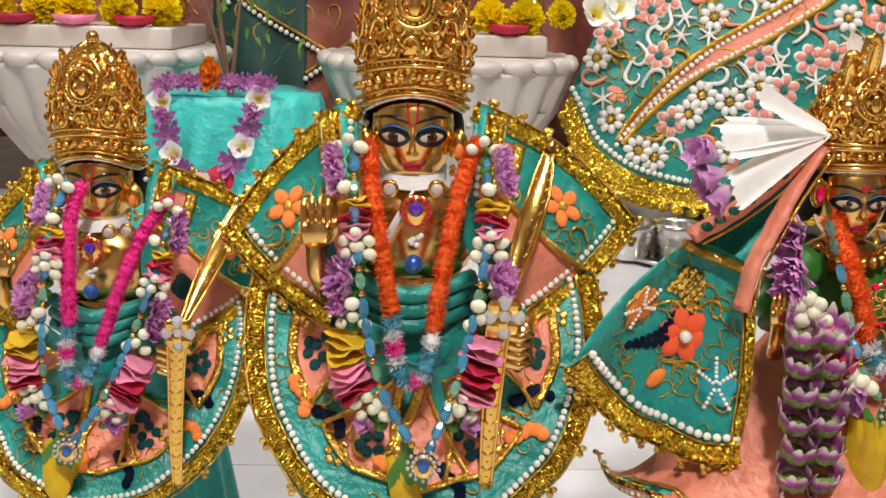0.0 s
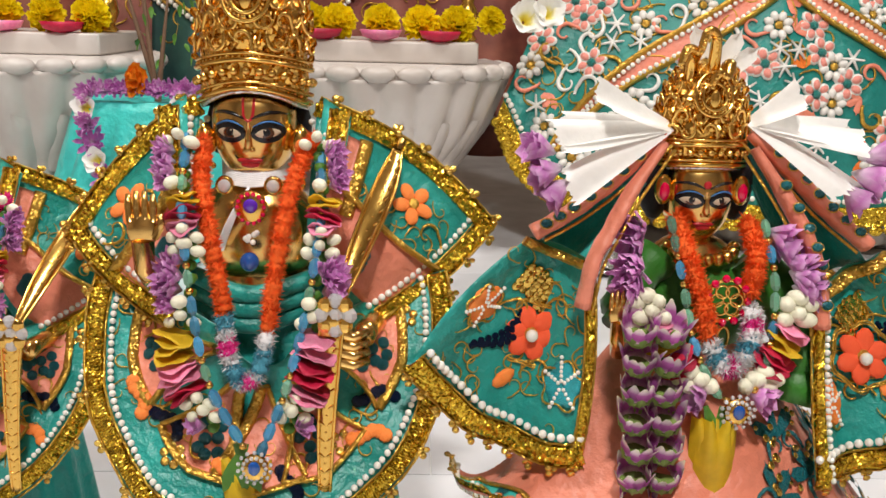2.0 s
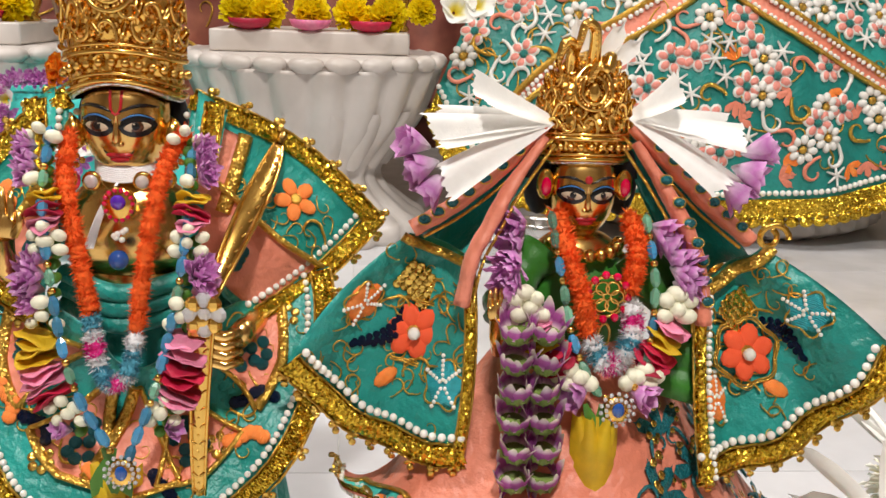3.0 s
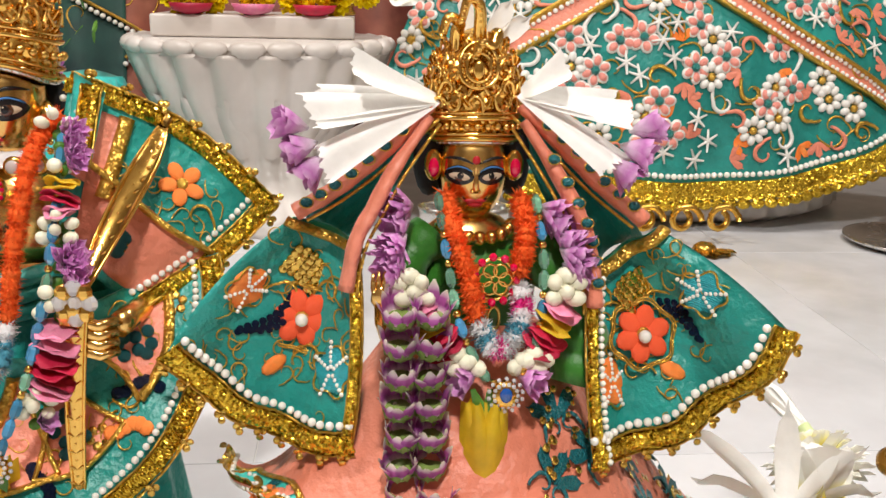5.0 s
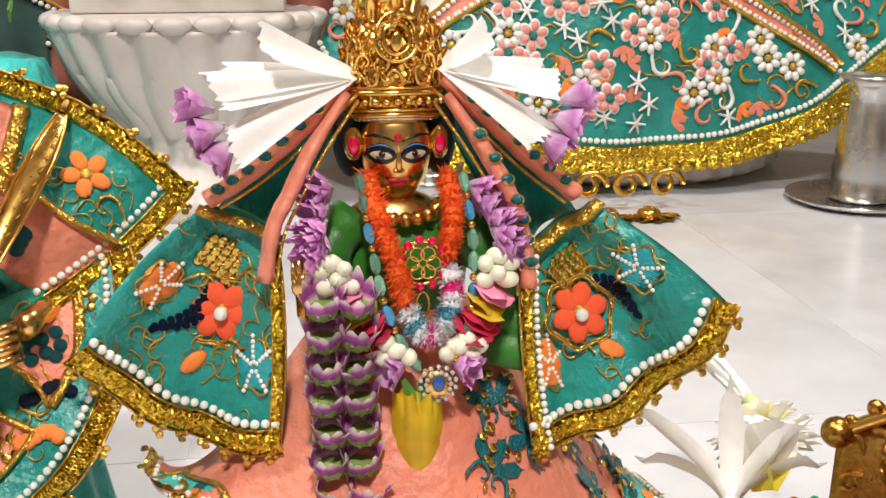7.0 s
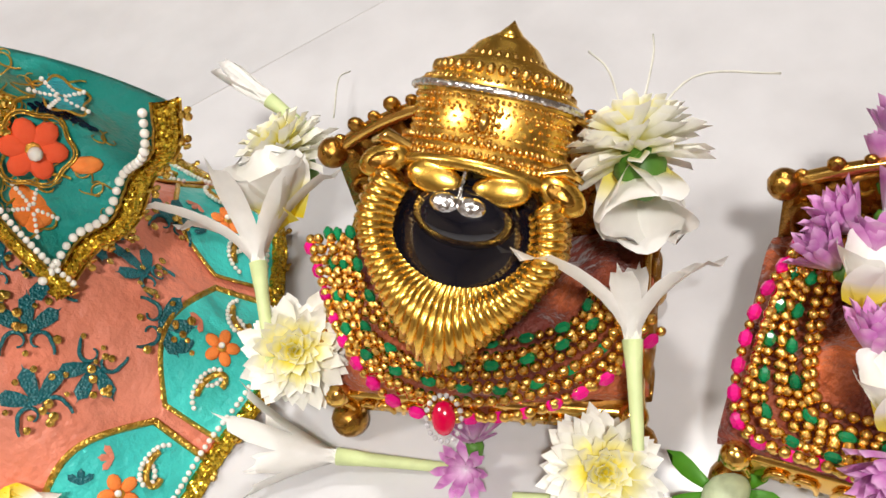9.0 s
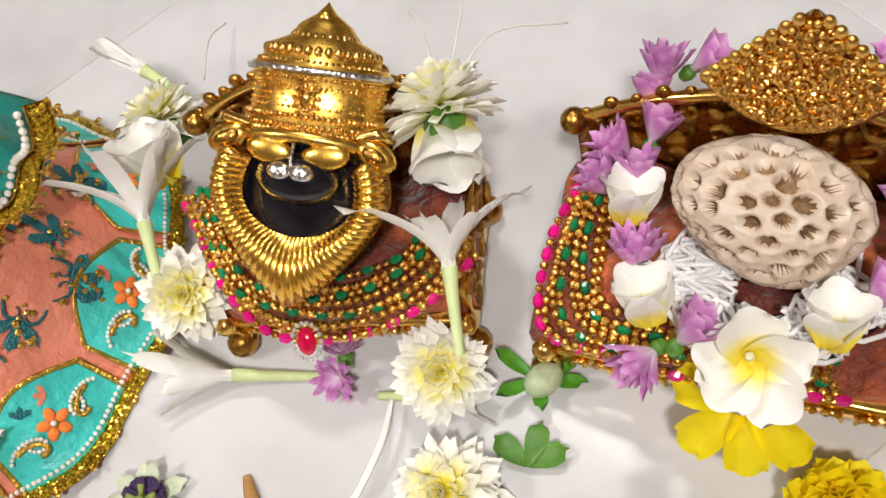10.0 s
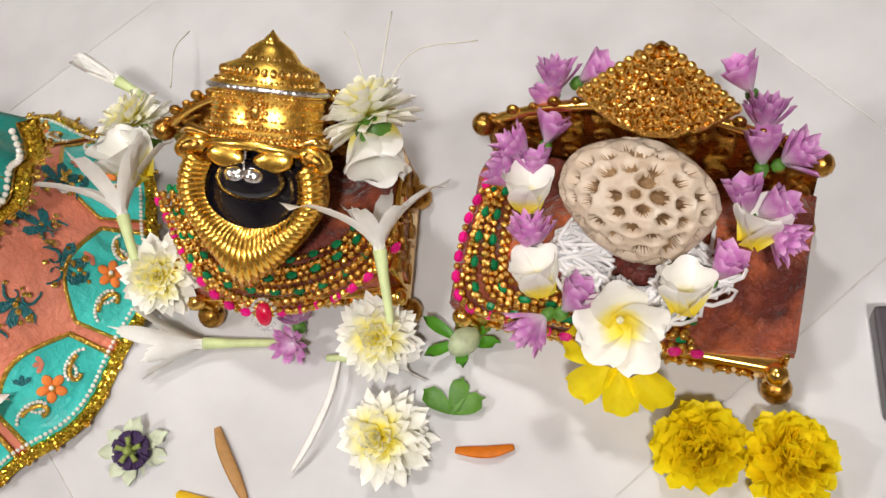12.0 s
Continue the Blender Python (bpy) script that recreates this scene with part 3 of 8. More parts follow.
def row_of(me, name, pts, r, parent, step, lift=(0, 0, 0)):
    """Set beads of radius r along a line at even steps."""
    acc, last = 0.0, pts[0]
    piece(name, me, Matrix.Translation(V(pts[0]) + V(lift)) @ Matrix.Scale(r, 4), parent)
    for p in pts[1:]:
        acc += (p - last).length
        last = p
        if acc >= step:
            acc -= step
            piece(name, me, Matrix.Translation(V(p) + V(lift)) @ Matrix.Scale(r * random.uniform(0.92, 1.08), 4), parent)


def bead_line(pts, parent, pattern, step):
    """String beads of several kinds along a line; pattern holds (mesh, half length, radius)."""
    line = [V(p) for p in pts]
    dist, k, need = 0.0, 0, 0.0
    for a, b in zip(line, line[1:]):
        d = (b - a).length
        while need <= dist + d:
            p = a.lerp(b, (need - dist) / max(d, 1e-6))
            me, hl, r, nm = pattern[k % len(pattern)]
            M = aim(p, b - a) @ Matrix.Diagonal((r, r, hl, 1))
            piece(nm, me, M, parent)
            nxt = pattern[(k + 1) % len(pattern)]
            need += hl + nxt[1] + step
            k += 1
        dist += d


# ---------------- the room ----------------
put(Matrix.Identity(4))
floor = tagged(new("floor"), "polished white marble tile floor with thin joints", "floor", "", "structure")
_b = bmesh.new(); box(_b, (0.6, 1.0, -0.0108), (5.2, 5.6, 0.02)); part("joint_bed", _b, GROUT, floor)
TILE = 0.702
_b = bmesh.new(); box(_b, (0, 0, -0.006), (TILE - 0.0012, TILE - 0.0012, 0.012), None, 0.0006)
TILE_ME = shared("floor_tile", _b, MARBLE, False)
for _i in range(-3, 5):
    for _j in range(-3, 5):
        piece("floor_tile", TILE_ME, Matrix.Translation(((0.203 if _j >= 0 else 0.362) + TILE * (_i + 0.5), 1.117 + TILE * (_j + 0.5), 0)) @ Matrix.Rotation(random.choice((0, math.pi)), 4, "Z"), floor)
for _n, _c, _s in (("wall_north", (0.6, 3.5, 1.1), (5.2, 0.1, 2.4)), ("wall_south", (0.6, -1.6, 1.1), (5.2, 0.1, 2.4)),
                   ("wall_east", (3.2, 0.95, 1.1), (0.1, 5.0, 2.4)), ("wall_west", (-2.0, 0.95, 1.1), (0.1, 5.0, 2.4))):
    _b = bmesh.new(); box(_b, _c, _s)
    solo(_n, _b, WALLP, "plain painted wall of the shrine room", "wall", "", "structure", False)
_b = bmesh.new(); box(_b, (0.6, 0.95, 2.35), (5.3, 5.2, 0.08))
solo("ceiling", _b, WALLP, "plain painted ceiling", "ceiling", "", "structure", False)
for _x, _y in ((0.25, -0.45), (1.25, 1.25), (-0.7, 1.2)):
    _t = thing("ceiling_light", "round white ceiling light, switched on", "light", (_x, _y, 2.31), "ceiling lights")
    _b = bmesh.new(); lathe(_b, [(0.16, 2.27), (0.19, 2.27), (0.19, 2.31), (0.16, 2.31)], 32, (_x, _y, 0)); part("rim", _b, STEEL, _t)
    _b = bmesh.new(); lathe(_b, [(0.001, 2.285), (0.155, 2.285), (0.155, 2.30), (0.001, 2.30)], 32, (_x, _y, 0)); part("diffuser", _b, LAMP_GLASS, _t)


# ---------------- background of the altar ----------------
def pedestal(x, y, name_label):
    t = thing("lotus_pedestal", name_label, "pedestal", (x, y, 0), "marble pedestals")
    b = bmesh.new()
    prof = curve([(0.20, 0, 0.0), (0.20, 0, 0.03), (0.165, 0, 0.055), (0.12, 0, 0.10), (0.135, 0, 0.14), (0.185, 0, 0.20), (0.215, 0, 0.27), (0.225, 0, 0.300)], 24)
    lathe(b, [(p.x, p.z) for p in prof], 160, (x, y, 0), 0.075, 20)
    part("bowl", b, MARBLE_W, t)
    b = bmesh.new()
    for k in range(24):
        a = 2 * math.pi * k / 24
        ball(b, (x + 0.222 * math.cos(a), y + 0.222 * math.sin(a), 0.309), 0.03, 10, 6, (0.55, 1.0, 0.48), Matrix.Rotation(a, 3, "Z"))
    lathe(b, [(0.001, 0.295), (0.225, 0.295), (0.215, 0.322), (0.001, 0.322)], 64, (x, y, 0))
    part("rim", b, MARBLE_W, t)
    b = bmesh.new(); box(b, (x, y, 0.341), (0.33, 0.26, 0.036), None, 0.004); part("slab", b, MARBLE_W, t)
    for k in range(16):
        a = 2 * math.pi * (k + 0.5) / 16
        b = bmesh.new()
        petal(b, Matrix.Translation((x + 0.130 * math.cos(a), y + 0.130 * math.sin(a), 0.125)) @ Matrix.Rotation(a - math.pi / 2, 4, "Z") @ Matrix.Rotation(radians(52), 4, "X"), 0.13, 0.06, 0.25, 0.05, 0, 5, 4, 0.25, 0.7)
        part("petal", b, MARBLE_W, t)
    return t


pedestal(0.125, 2.10, "white marble lotus pedestal with fluted sides and slab top")
pedestal(-0.505, 2.10, "white marble lotus pedestal with fluted sides and slab top")


def offerings(x, y, z, seed):
    """Flowers and small vessels that stand on a slab."""
    rnd = random.Random(seed)
    for k in range(5):
        px = x - 0.135 + 0.067 * k + rnd.uniform(-0.01, 0.01)
        t = thing("marigold", "bright yellow marigold on the marble slab", "flower", (px, y - 0.06, z), "altar marigolds")
        piece("corolla", MARI_ME, aim((px, y - 0.075, z + 0.018), (rnd.uniform(-0.3, 0.3), -0.8, 0.7), rnd.random() * 6) @ Matrix.Scale(1.5, 4), t)
    for k in range(3):
        px = x - 0.10 + 0.10 * k
        b = bmesh.new()
        lathe(b, [(0.012, 0), (0.030, 0.006), (0.036, 0.018), (0.033, 0.018), (0.026, 0.008), (0.001, 0.006)], 20, (px, y - 0.115, z))
        solo("offering_bowl", b, P_RED if k != 1 else P_ROSE, "small dark red dish on the slab", "bowl", "offering bowls")
    b = bmesh.new()
    lathe(b, [(0.014, 0), (0.018, 0.004), (0.012, 0.012), (0.020, 0.035), (0.017, 0.055), (0.010, 0.066), (0.015, 0.078), (0.001, 0.080)], 18, (x + 0.15, y - 0.03, z))
    solo("brass_pot", b, BRASS, "small slender brass pot on the slab", "pot", "brass pots")


offerings(0.125, 2.10, 0.359, 2)
offerings(-0.505, 2.10, 0.359, 3)

# big embroidered skirt behind
_hem = [(0.330, 2.02, 0.235), (0.385, 1.98, 0.135), (0.50, 1.955, 0.082), (0.73, 1.95, 0.066), (0.90, 1.95, 0.058), (1.09, 1.95, 0.078), (1.26, 1.97, 0.140), (1.50, 2.08, 0.28)]
HEMLINE = curve(_hem, 64)


class Gown:
    """The wide skirt: hem line below, waist above, soft pleats between."""
    n = V((0, -1, 0))

    def at(self, u, v, lift=0.0):
        s = max(0.0, min(u, 1.0)) * 64
        i = min(int(s), 63)
        h = HEMLINE[i].lerp(HEMLINE[i + 1], s - i)
        if u < 0:
            h = h + (HEMLINE[0] - HEMLINE[1]) * (-u * 64)
        if u > 1:
            h = h + (HEMLINE[64] - HEMLINE[63]) * ((u - 1) * 64)
        w = V((0.55 + 0.45 * u, 2.20, 0.74))
        p = h.lerp(w, v)
        p.y += -0.10 * math.sin(math.pi * v) * math.sin(math.pi * min(max(u, 0), 1)) - lift - 0.008 * math.sin(u * 40) * (1 - v)
        return p

    spot, sheet = Patch.spot, Patch.sheet


gown = Gown()
_t = thing("embroidered_gown", "large teal silk skirt with white, salmon and gold embroidery", "skirt", (0.9, 2.1, 0.06))
part("cloth", gown.sheet(0, 1, 0, 1, 90, 24), GOWN_TEAL, _t)
part("hem_border", gown.sheet(0, 1, 0.0, 0.050, 200, 3, 0.004, 0.003, 0, None, 0.005), BROCADE, _t, "gold brocade hem")
for _k in range(60):
    _b = bmesh.new()
    ball(_b, gown.at((_k + 0.5) / 60, -0.012, 0.003), 0.011, 8, 5, (1.2, 0.35, 0.9))
    part("scallop", _b, BROCADE, _t)
row_of(PEARL_ME, "pearl", [gown.at(i / 900, 0.066, 0.004) for i in range(901)], 0.0052, _t, 0.0112)
# salmon gores edged with cord and pearls: one side nearly straight, the other an arc
GORES = ((0.165, 1), (0.885, -1))


def gore_edges(u0, sg, v):
    """The two sides of a gore at height v: first the straight one, then the arc."""
    q = max(0.0, v - 0.09)
    e = u0 + sg * (0.04 * q + 1.05 * q * q)
    return e, e + sg * (0.012 + 0.13 * q)


for _u, _sg in GORES:
    _g = bmesh.new()
    rows = []
    for i in range(25):
        v = 0.10 + 0.62 * i / 24
        _e0, _e1 = gore_edges(_u, _sg, v)
        rows.append([gown.at(min(0.99, max(0.01, _e0 + (_e1 - _e0) * q / 6)), v, 0.003) for q in range(7)])
    grid_faces(_g, rows)
    part("gore", _g, SALMON, _t, "salmon silk gore")
    for _s in (0, 6):
        _b = bmesh.new(); braid(_b, [r[_s] + V((0, -0.003, 0)) for r in rows], 0.018, 0); part("gold_cord", _b, THREAD, _t)
        row_of(PEARL_ME, "pearl", [p + V((0.012 if (_s == 0) == (_sg > 0) else -0.012, -0.006, 0)) for a, b in zip(rows, rows[1:]) for p in (a[_s].lerp(b[_s], q / 8) for q in range(8))], 0.0042, _t, 0.0105)


def scroll(bm, M, s, r=0.004, hook=1.0, mi=0):
    """An S-shaped padded scroll with a curled end."""
    pts = []
    for k in range(15):
        a = k / 14 * 4.6
        q = s * (1 - 0.17 * a / 1.2)
        pts.append(M @ V((hook * (q * math.cos(a) - s * 0.5), q * math.sin(a), r * 0.5)))
    tail = [M @ V((hook * (s * 0.5 + 0.25 * s * math.sin(k)), -s * 0.5 * k, r * 0.5)) for k in (2, 1)]
    tube(bm, curve(tail + pts, 26), [r * (0.5 + 0.5 * math.sin(math.pi * min(1, (i + 2) / 20))) for i in range(27)], 6, True, mi)


def sprig(bm, M, s, r=0.003):
    """A small six-armed snowflake-like sprig."""
    for k in range(3):
        a = k * math.pi / 3
        d = V((math.cos(a), math.sin(a), 0))
        tube(bm, [M @ (d * -s + V((0, 0, r))), M @ V((0, 0, r * 1.4)), M @ (d * s + V((0, 0, r)))], [r * 0.6, r, r * 0.6], 5)


def leafy(bm, M, s):
    for k, a in enumerate((-50, 0, 50)):
        petal(bm, M @ Matrix.Rotation(radians(a), 4, "Z"), s, s * 0.45, -0.1, 0.02, 0, 4, 2, 0.2)


_rnd = random.Random(21)
_b = bmesh.new(); scroll(_b, Matrix.Identity(4), 1.0, 0.10); VINE_ME = shared("gold_scroll", _b, THREAD)


def vines(P, parent, n, size, seed, u0=0.05, u1=0.95, v0=0.1, v1=0.9):
    """Scatter small gold-thread scrolls over a panel."""
    r = random.Random(seed)
    for k in range(n):
        u, v = u0 + (u1 - u0) * ((k * 0.618) % 1), v0 + (v1 - v0) * r.random()
        piece("gold_scroll", VINE_ME, P.spot(u, v, 0.0012, r.uniform(0, 360)) @ Matrix.Diagonal((size * r.choice((-1, 1)), size, size, 1)), parent)


vines(gown, _t, 130, 0.020, 6, 0.02, 0.98, 0.1, 0.75)
_spots = []
for _i in range(2600):
    u, v = _rnd.uniform(0.02, 0.98), _rnd.uniform(0.10, 0.80)
    p = gown.at(u, v)
    if any(min(gore_edges(g, sg, v)) - 0.025 < u < max(gore_edges(g, sg, v)) + 0.025 for g, sg in GORES):
        continue
    if all((p - q).length > 0.031 for q in _spots):
        _spots.append(p)
        M = gown.spot(u, v, 0.003, _rnd.uniform(0, 360))
        k = _rnd.random()
        if k < 0.17:
            piece("flower", FL_WHITE, M @ Matrix.Scale(0.026, 4), _t)
        elif k < 0.36:
            piece("flower", FL_SALMON, M @ Matrix.Scale(0.027, 4), _t)
        else:
            b = bmesh.new()
            if k < 0.66:
                scroll(b, M, 0.019, 0.0040, _rnd.choice((-1, 1)))
                part("scroll", b, _rnd.choice((WHITE_BEAD, THREAD, SALMON)), _t)
            elif k < 0.80:
                sprig(b, M, 0.020)
                part("sprig", b, WHITE_BEAD, _t)
            else:
                leafy(b, M, 0.030)
                part("leaf", b, _rnd.choice((ORANGE_T, SALMON, SALMON)), _t)

# marble lotus foot below the gown
_b = bmesh.new(); lathe(_b, [(0.30, 0), (0.34, 0.02), (0.34, 0.05), (0.28, 0.075), (0.2, 0.11), (0.001, 0.11)], 180, (0.95, 2.33, 0), 0.05, 40)
solo("marble_plinth", _b, MARBLE_W, "round scalloped marble base under the gown", "pedestal")

# second gown, between and behind the pedestals
back = Patch((-1.3, 2.42, 0.85), (0.6, 2.42, 0.85), (-1.3, 2.36, 0.12), (0.6, 2.36, 0.12), (0, 0, 0), (0, -0.08, 0), (0, 0, 0), (0, 0, 0), lambda u, v: 0.02 * math.sin(u * 60))
_t = thing("dark_gown", "dark teal and maroon gown with rows of pearls, in shade", "skirt", (-0.3, 2.4, 0.1))
part("cloth", back.sheet(0, 1, 0, 1, 120, 10), DARK_CLOTH, _t)
_b = bmesh.new()
part("panel", back.sheet(0.50, 0.60, 0.3, 1.0, 20, 8, 0.004, 0.002), DARK_GREEN, _t)
for _a, _c in (((0.50, 0.55), (0.66, 0.80)), ((0.60, 0.82), (0.72, 0.55)), ((0.44, 0.4), (0.52, 0.62))):
    _l = [back.at(_a[0] + (_c[0] - _a[0]) * i / 60, _a[1] + (_c[1] - _a[1]) * i / 60 + 0.02 * math.sin(i / 60 * 3.1), 0.012) for i in range(61)]
    _b = bmesh.new(); braid(_b, [p + V((0, 0, 0.012)) for p in _l], 0.016, 0); part("gold_cord", _b, THREAD, _t)
    row_of(PEARL_ME, "pearl", [a.lerp(b, q / 5) for a, b in zip(_l, _l[1:]) for q in range(5)], 0.0055, _t, 0.0125)

vines(back, _t, 60, 0.022, 9, 0.3, 0.8, 0.3, 0.75)

# cloth-covered stool with garland and plant
_b = bmesh.new()
_rows = []
for i in range(15):
    v = i / 14
    row = []
    for k in range(72):
        a = 2 * math.pi * k / 72
        r = 0.145 if v > 0.15 else 0.145 * (v / 0.15) ** 0.5
        z = 0.255 - (0 if v < 0.15 else (v - 0.15) / 0.85 * 0.25)
        f = (0.030 * math.sin(a * 11 + 2 * math.sin(a * 3) + 3 * v) + 0.012 * math.sin(a * 23 + 5 * v)) * max(0, v - 0.10) + 0.06 * max(0, v - 0.2)
        c, s = math.cos(a), math.sin(a)
        q = (abs(c) ** 3 + abs(s) ** 3) ** (-1 / 3)
        row.append(V((-0.238 + (r + f) * q * c, 1.99 + (r * 0.75 + f) * q * s, z + 0.006 * math.sin(a * 7) * v - 0.010 * noise.noise(V((c * 2.5, s * 2.5, v * 4))))))
    _rows.append(row)
grid_faces(_b, _rows, True)
solo("draped_stool", _b, TEAL_LIGHT, "low stool draped in crumpled teal silk cloth", "stool")
_t = thing("flower_garland", "garland of purple, white and dark red flowers", "garland", (-0.25, 1.86, 0.12))
_line = curve([(-0.322, 1.86, 0.268), (-0.325, 1.845, 0.215), (-0.295, 1.825, 0.150), (-0.255, 1.815, 0.122), (-0.210, 1.825, 0.165), (-0.185, 1.845, 0.225), (-0.175, 1.86, 0.275)], 14)
for _i, _p in enumerate(_line):
    M = aim(_p, (_rnd.uniform(-0.4, 0.4), -1, 0.3), _rnd.random() * 6)
    if _i % 3 == 1:
        piece("white_flower", CUPFL_ME, M @ Matrix.Scale(0.85, 4), _t)
    elif 5 < _i < 9:
        piece("rose_petal_fold", REDP_ME, M @ Matrix.Scale(0.024, 4), _t)
    else:
        piece("purple_flower", (BRUSH_ME, ASTER_ME)[_i % 2], M @ Matrix.Scale(1.1, 4), _t)
_t = thing("garland_bundle", "dark red and white flowers heaped on the stool", "garland", (-0.25, 1.95, 0.258))
for _i in range(12):
    M = aim((-0.33 + 0.015 * _i, 1.90, 0.272), (_rnd.uniform(-0.4, 0.4), -1, 0.6), _rnd.random() * 6)
    piece("flower", (ASTER_ME, MAUVE_ME, ASTER_ME)[_i % 3], M @ Matrix.Scale(0.75, 4), _t)
_t = thing("potted_sapling", "thin leafless brown sapling standing behind the stool", "plant", (-0.245, 1.92, 0.255))
for _p in (((-0.235, 1.92, 0.255), (-0.245, 1.92, 0.34), (-0.255, 1.93, 0.46), (-0.25, 1.93, 0.62)), ((-0.235, 1.92, 0.255), (-0.225, 1.92, 0.33), (-0.215, 1.93, 0.42)), ((-0.238, 1.92, 0.28), (-0.26, 1.92, 0.36), (-0.285, 1.92, 0.46))):
    _b = bmesh.new(); tube(_b, curve(_p, 12), [0.0055 - 0.0003 * i for i in range(13)], 7); part("branch", _b, TWIG, _t)
_b = bmesh.new()
for _i in range(60):
    M = aim((-0.20 + _rnd.uniform(-0.09, 0.08), 1.95 + _rnd.uniform(-0.04, 0.04), 0.38 + _rnd.uniform(-0.08, 0.12)), (_rnd.uniform(-1, 1), _rnd.uniform(-1, 0.2), _rnd.uniform(-0.5, 1)))
    petal(_b, M, 0.020, 0.009, 0.1, 0.1)
part("foliage", _b, GREEN, _t)
_t = thing("orange_marigold", "orange marigold at the foot of the sapling", "flower", (-0.262, 1.90, 0.262))
piece("corolla", MARIO_ME, aim((-0.262, 1.90, 0.288), (0, -1, 0.4)) @ Matrix.Diagonal((0.9, 1.4, 0.9, 1)), _t)

# loose flowers above the gown
for _p, _me, _s, _l in (((0.305, 1.95, 0.392), MARI_ME, 1.1, "yellow marigold tucked beside the gown"), ((0.36, 1.94, 0.395), CUPFL_ME, 1.3, "white flower tucked beside the gown"), ((0.395, 1.945, 0.405), CUPFL_ME, 1.2, "white flower tucked beside the gown")):
    _t = thing("tucked_flower", _l, "flower", _p, "tucked flowers")
    piece("corolla", _me, aim(_p, (0.2, -1, 0.4)) @ Matrix.Scale(_s, 4), _t)


# vessels on the floor behind
def plate(x, y, r, z=0.0):
    b = bmesh.new()
    lathe(b, [(0.001, 0.004), (r * 0.8, 0.004), (r * 0.93, 0.012), (r, 0.014), (r, 0.010), (r * 0.93, 0.006), (r * 0.82, 0.0), (0.001, 0.0)], 48, (x, y, z))
    return solo("steel_plate", b, STEEL, "round steel plate on the marble floor", "plate", "steel plates")


plate(0.505, 1.88, 0.085)
plate(1.245, 1.865, 0.115)
for _x, _h in ((0.507, 0.066), (0.432, 0.066)):
    _b = bmesh.new(); lathe(_b, [(0.030, 0.005), (0.036, 0.008), (0.037, _h - 0.01), (0.040, _h), (0.036, _h), (0.033, _h - 0.006), (0.031, 0.012), (0.001, 0.012)], 32, (_x, 1.87, 0))
    solo("steel_cup", _b, STEEL, "short steel cup standing on a plate", "cup", "steel cups")
_b = bmesh.new(); lathe(_b, [(0.05, 0.005), (0.055, 0.012), (0.048, 0.02), (0.052, 0.05), (0.046, 0.12), (0.034, 0.17), (0.040, 0.20), (0.060, 0.215), (0.001, 0.215)], 40, (1.255, 1.865, 0))
solo("steel_jug", _b, STEEL, "tall plain steel jug on a plate", "jug")
_t = thing("brass_stand", "brass stand with curled legs and leaf feet", "stand", (0.84, 1.83, 0))
for _x in (0.775, 0.84, 0.905):
    _b = bmesh.new(); tube(_b, [V((_x + 0.026 * math.cos(a) * (1 - a / 14), 1.86 + 0.004 * a, 0.043 + 0.026 * math.sin(a) * (1 - a / 14))) for a in (k * 0.35 for k in range(22))], 0.0055, 8); part("curl", _b, BRASS, _t)
for _x in (0.79, 0.86):
    _b = bmesh.new()
    for k in range(5):
        petal(_b, Matrix.Translation((_x, 1.82, 0.004)) @ Matrix.Rotation(radians(180 + (k - 2) * 32), 4, "Z"), 0.052, 0.03, 0.1, 0.02)
    ball(_b, (_x, 1.82, 0.006), 0.02, 10, 6, (1, 1, 0.6)); part("foot", _b, BRASS, _t)


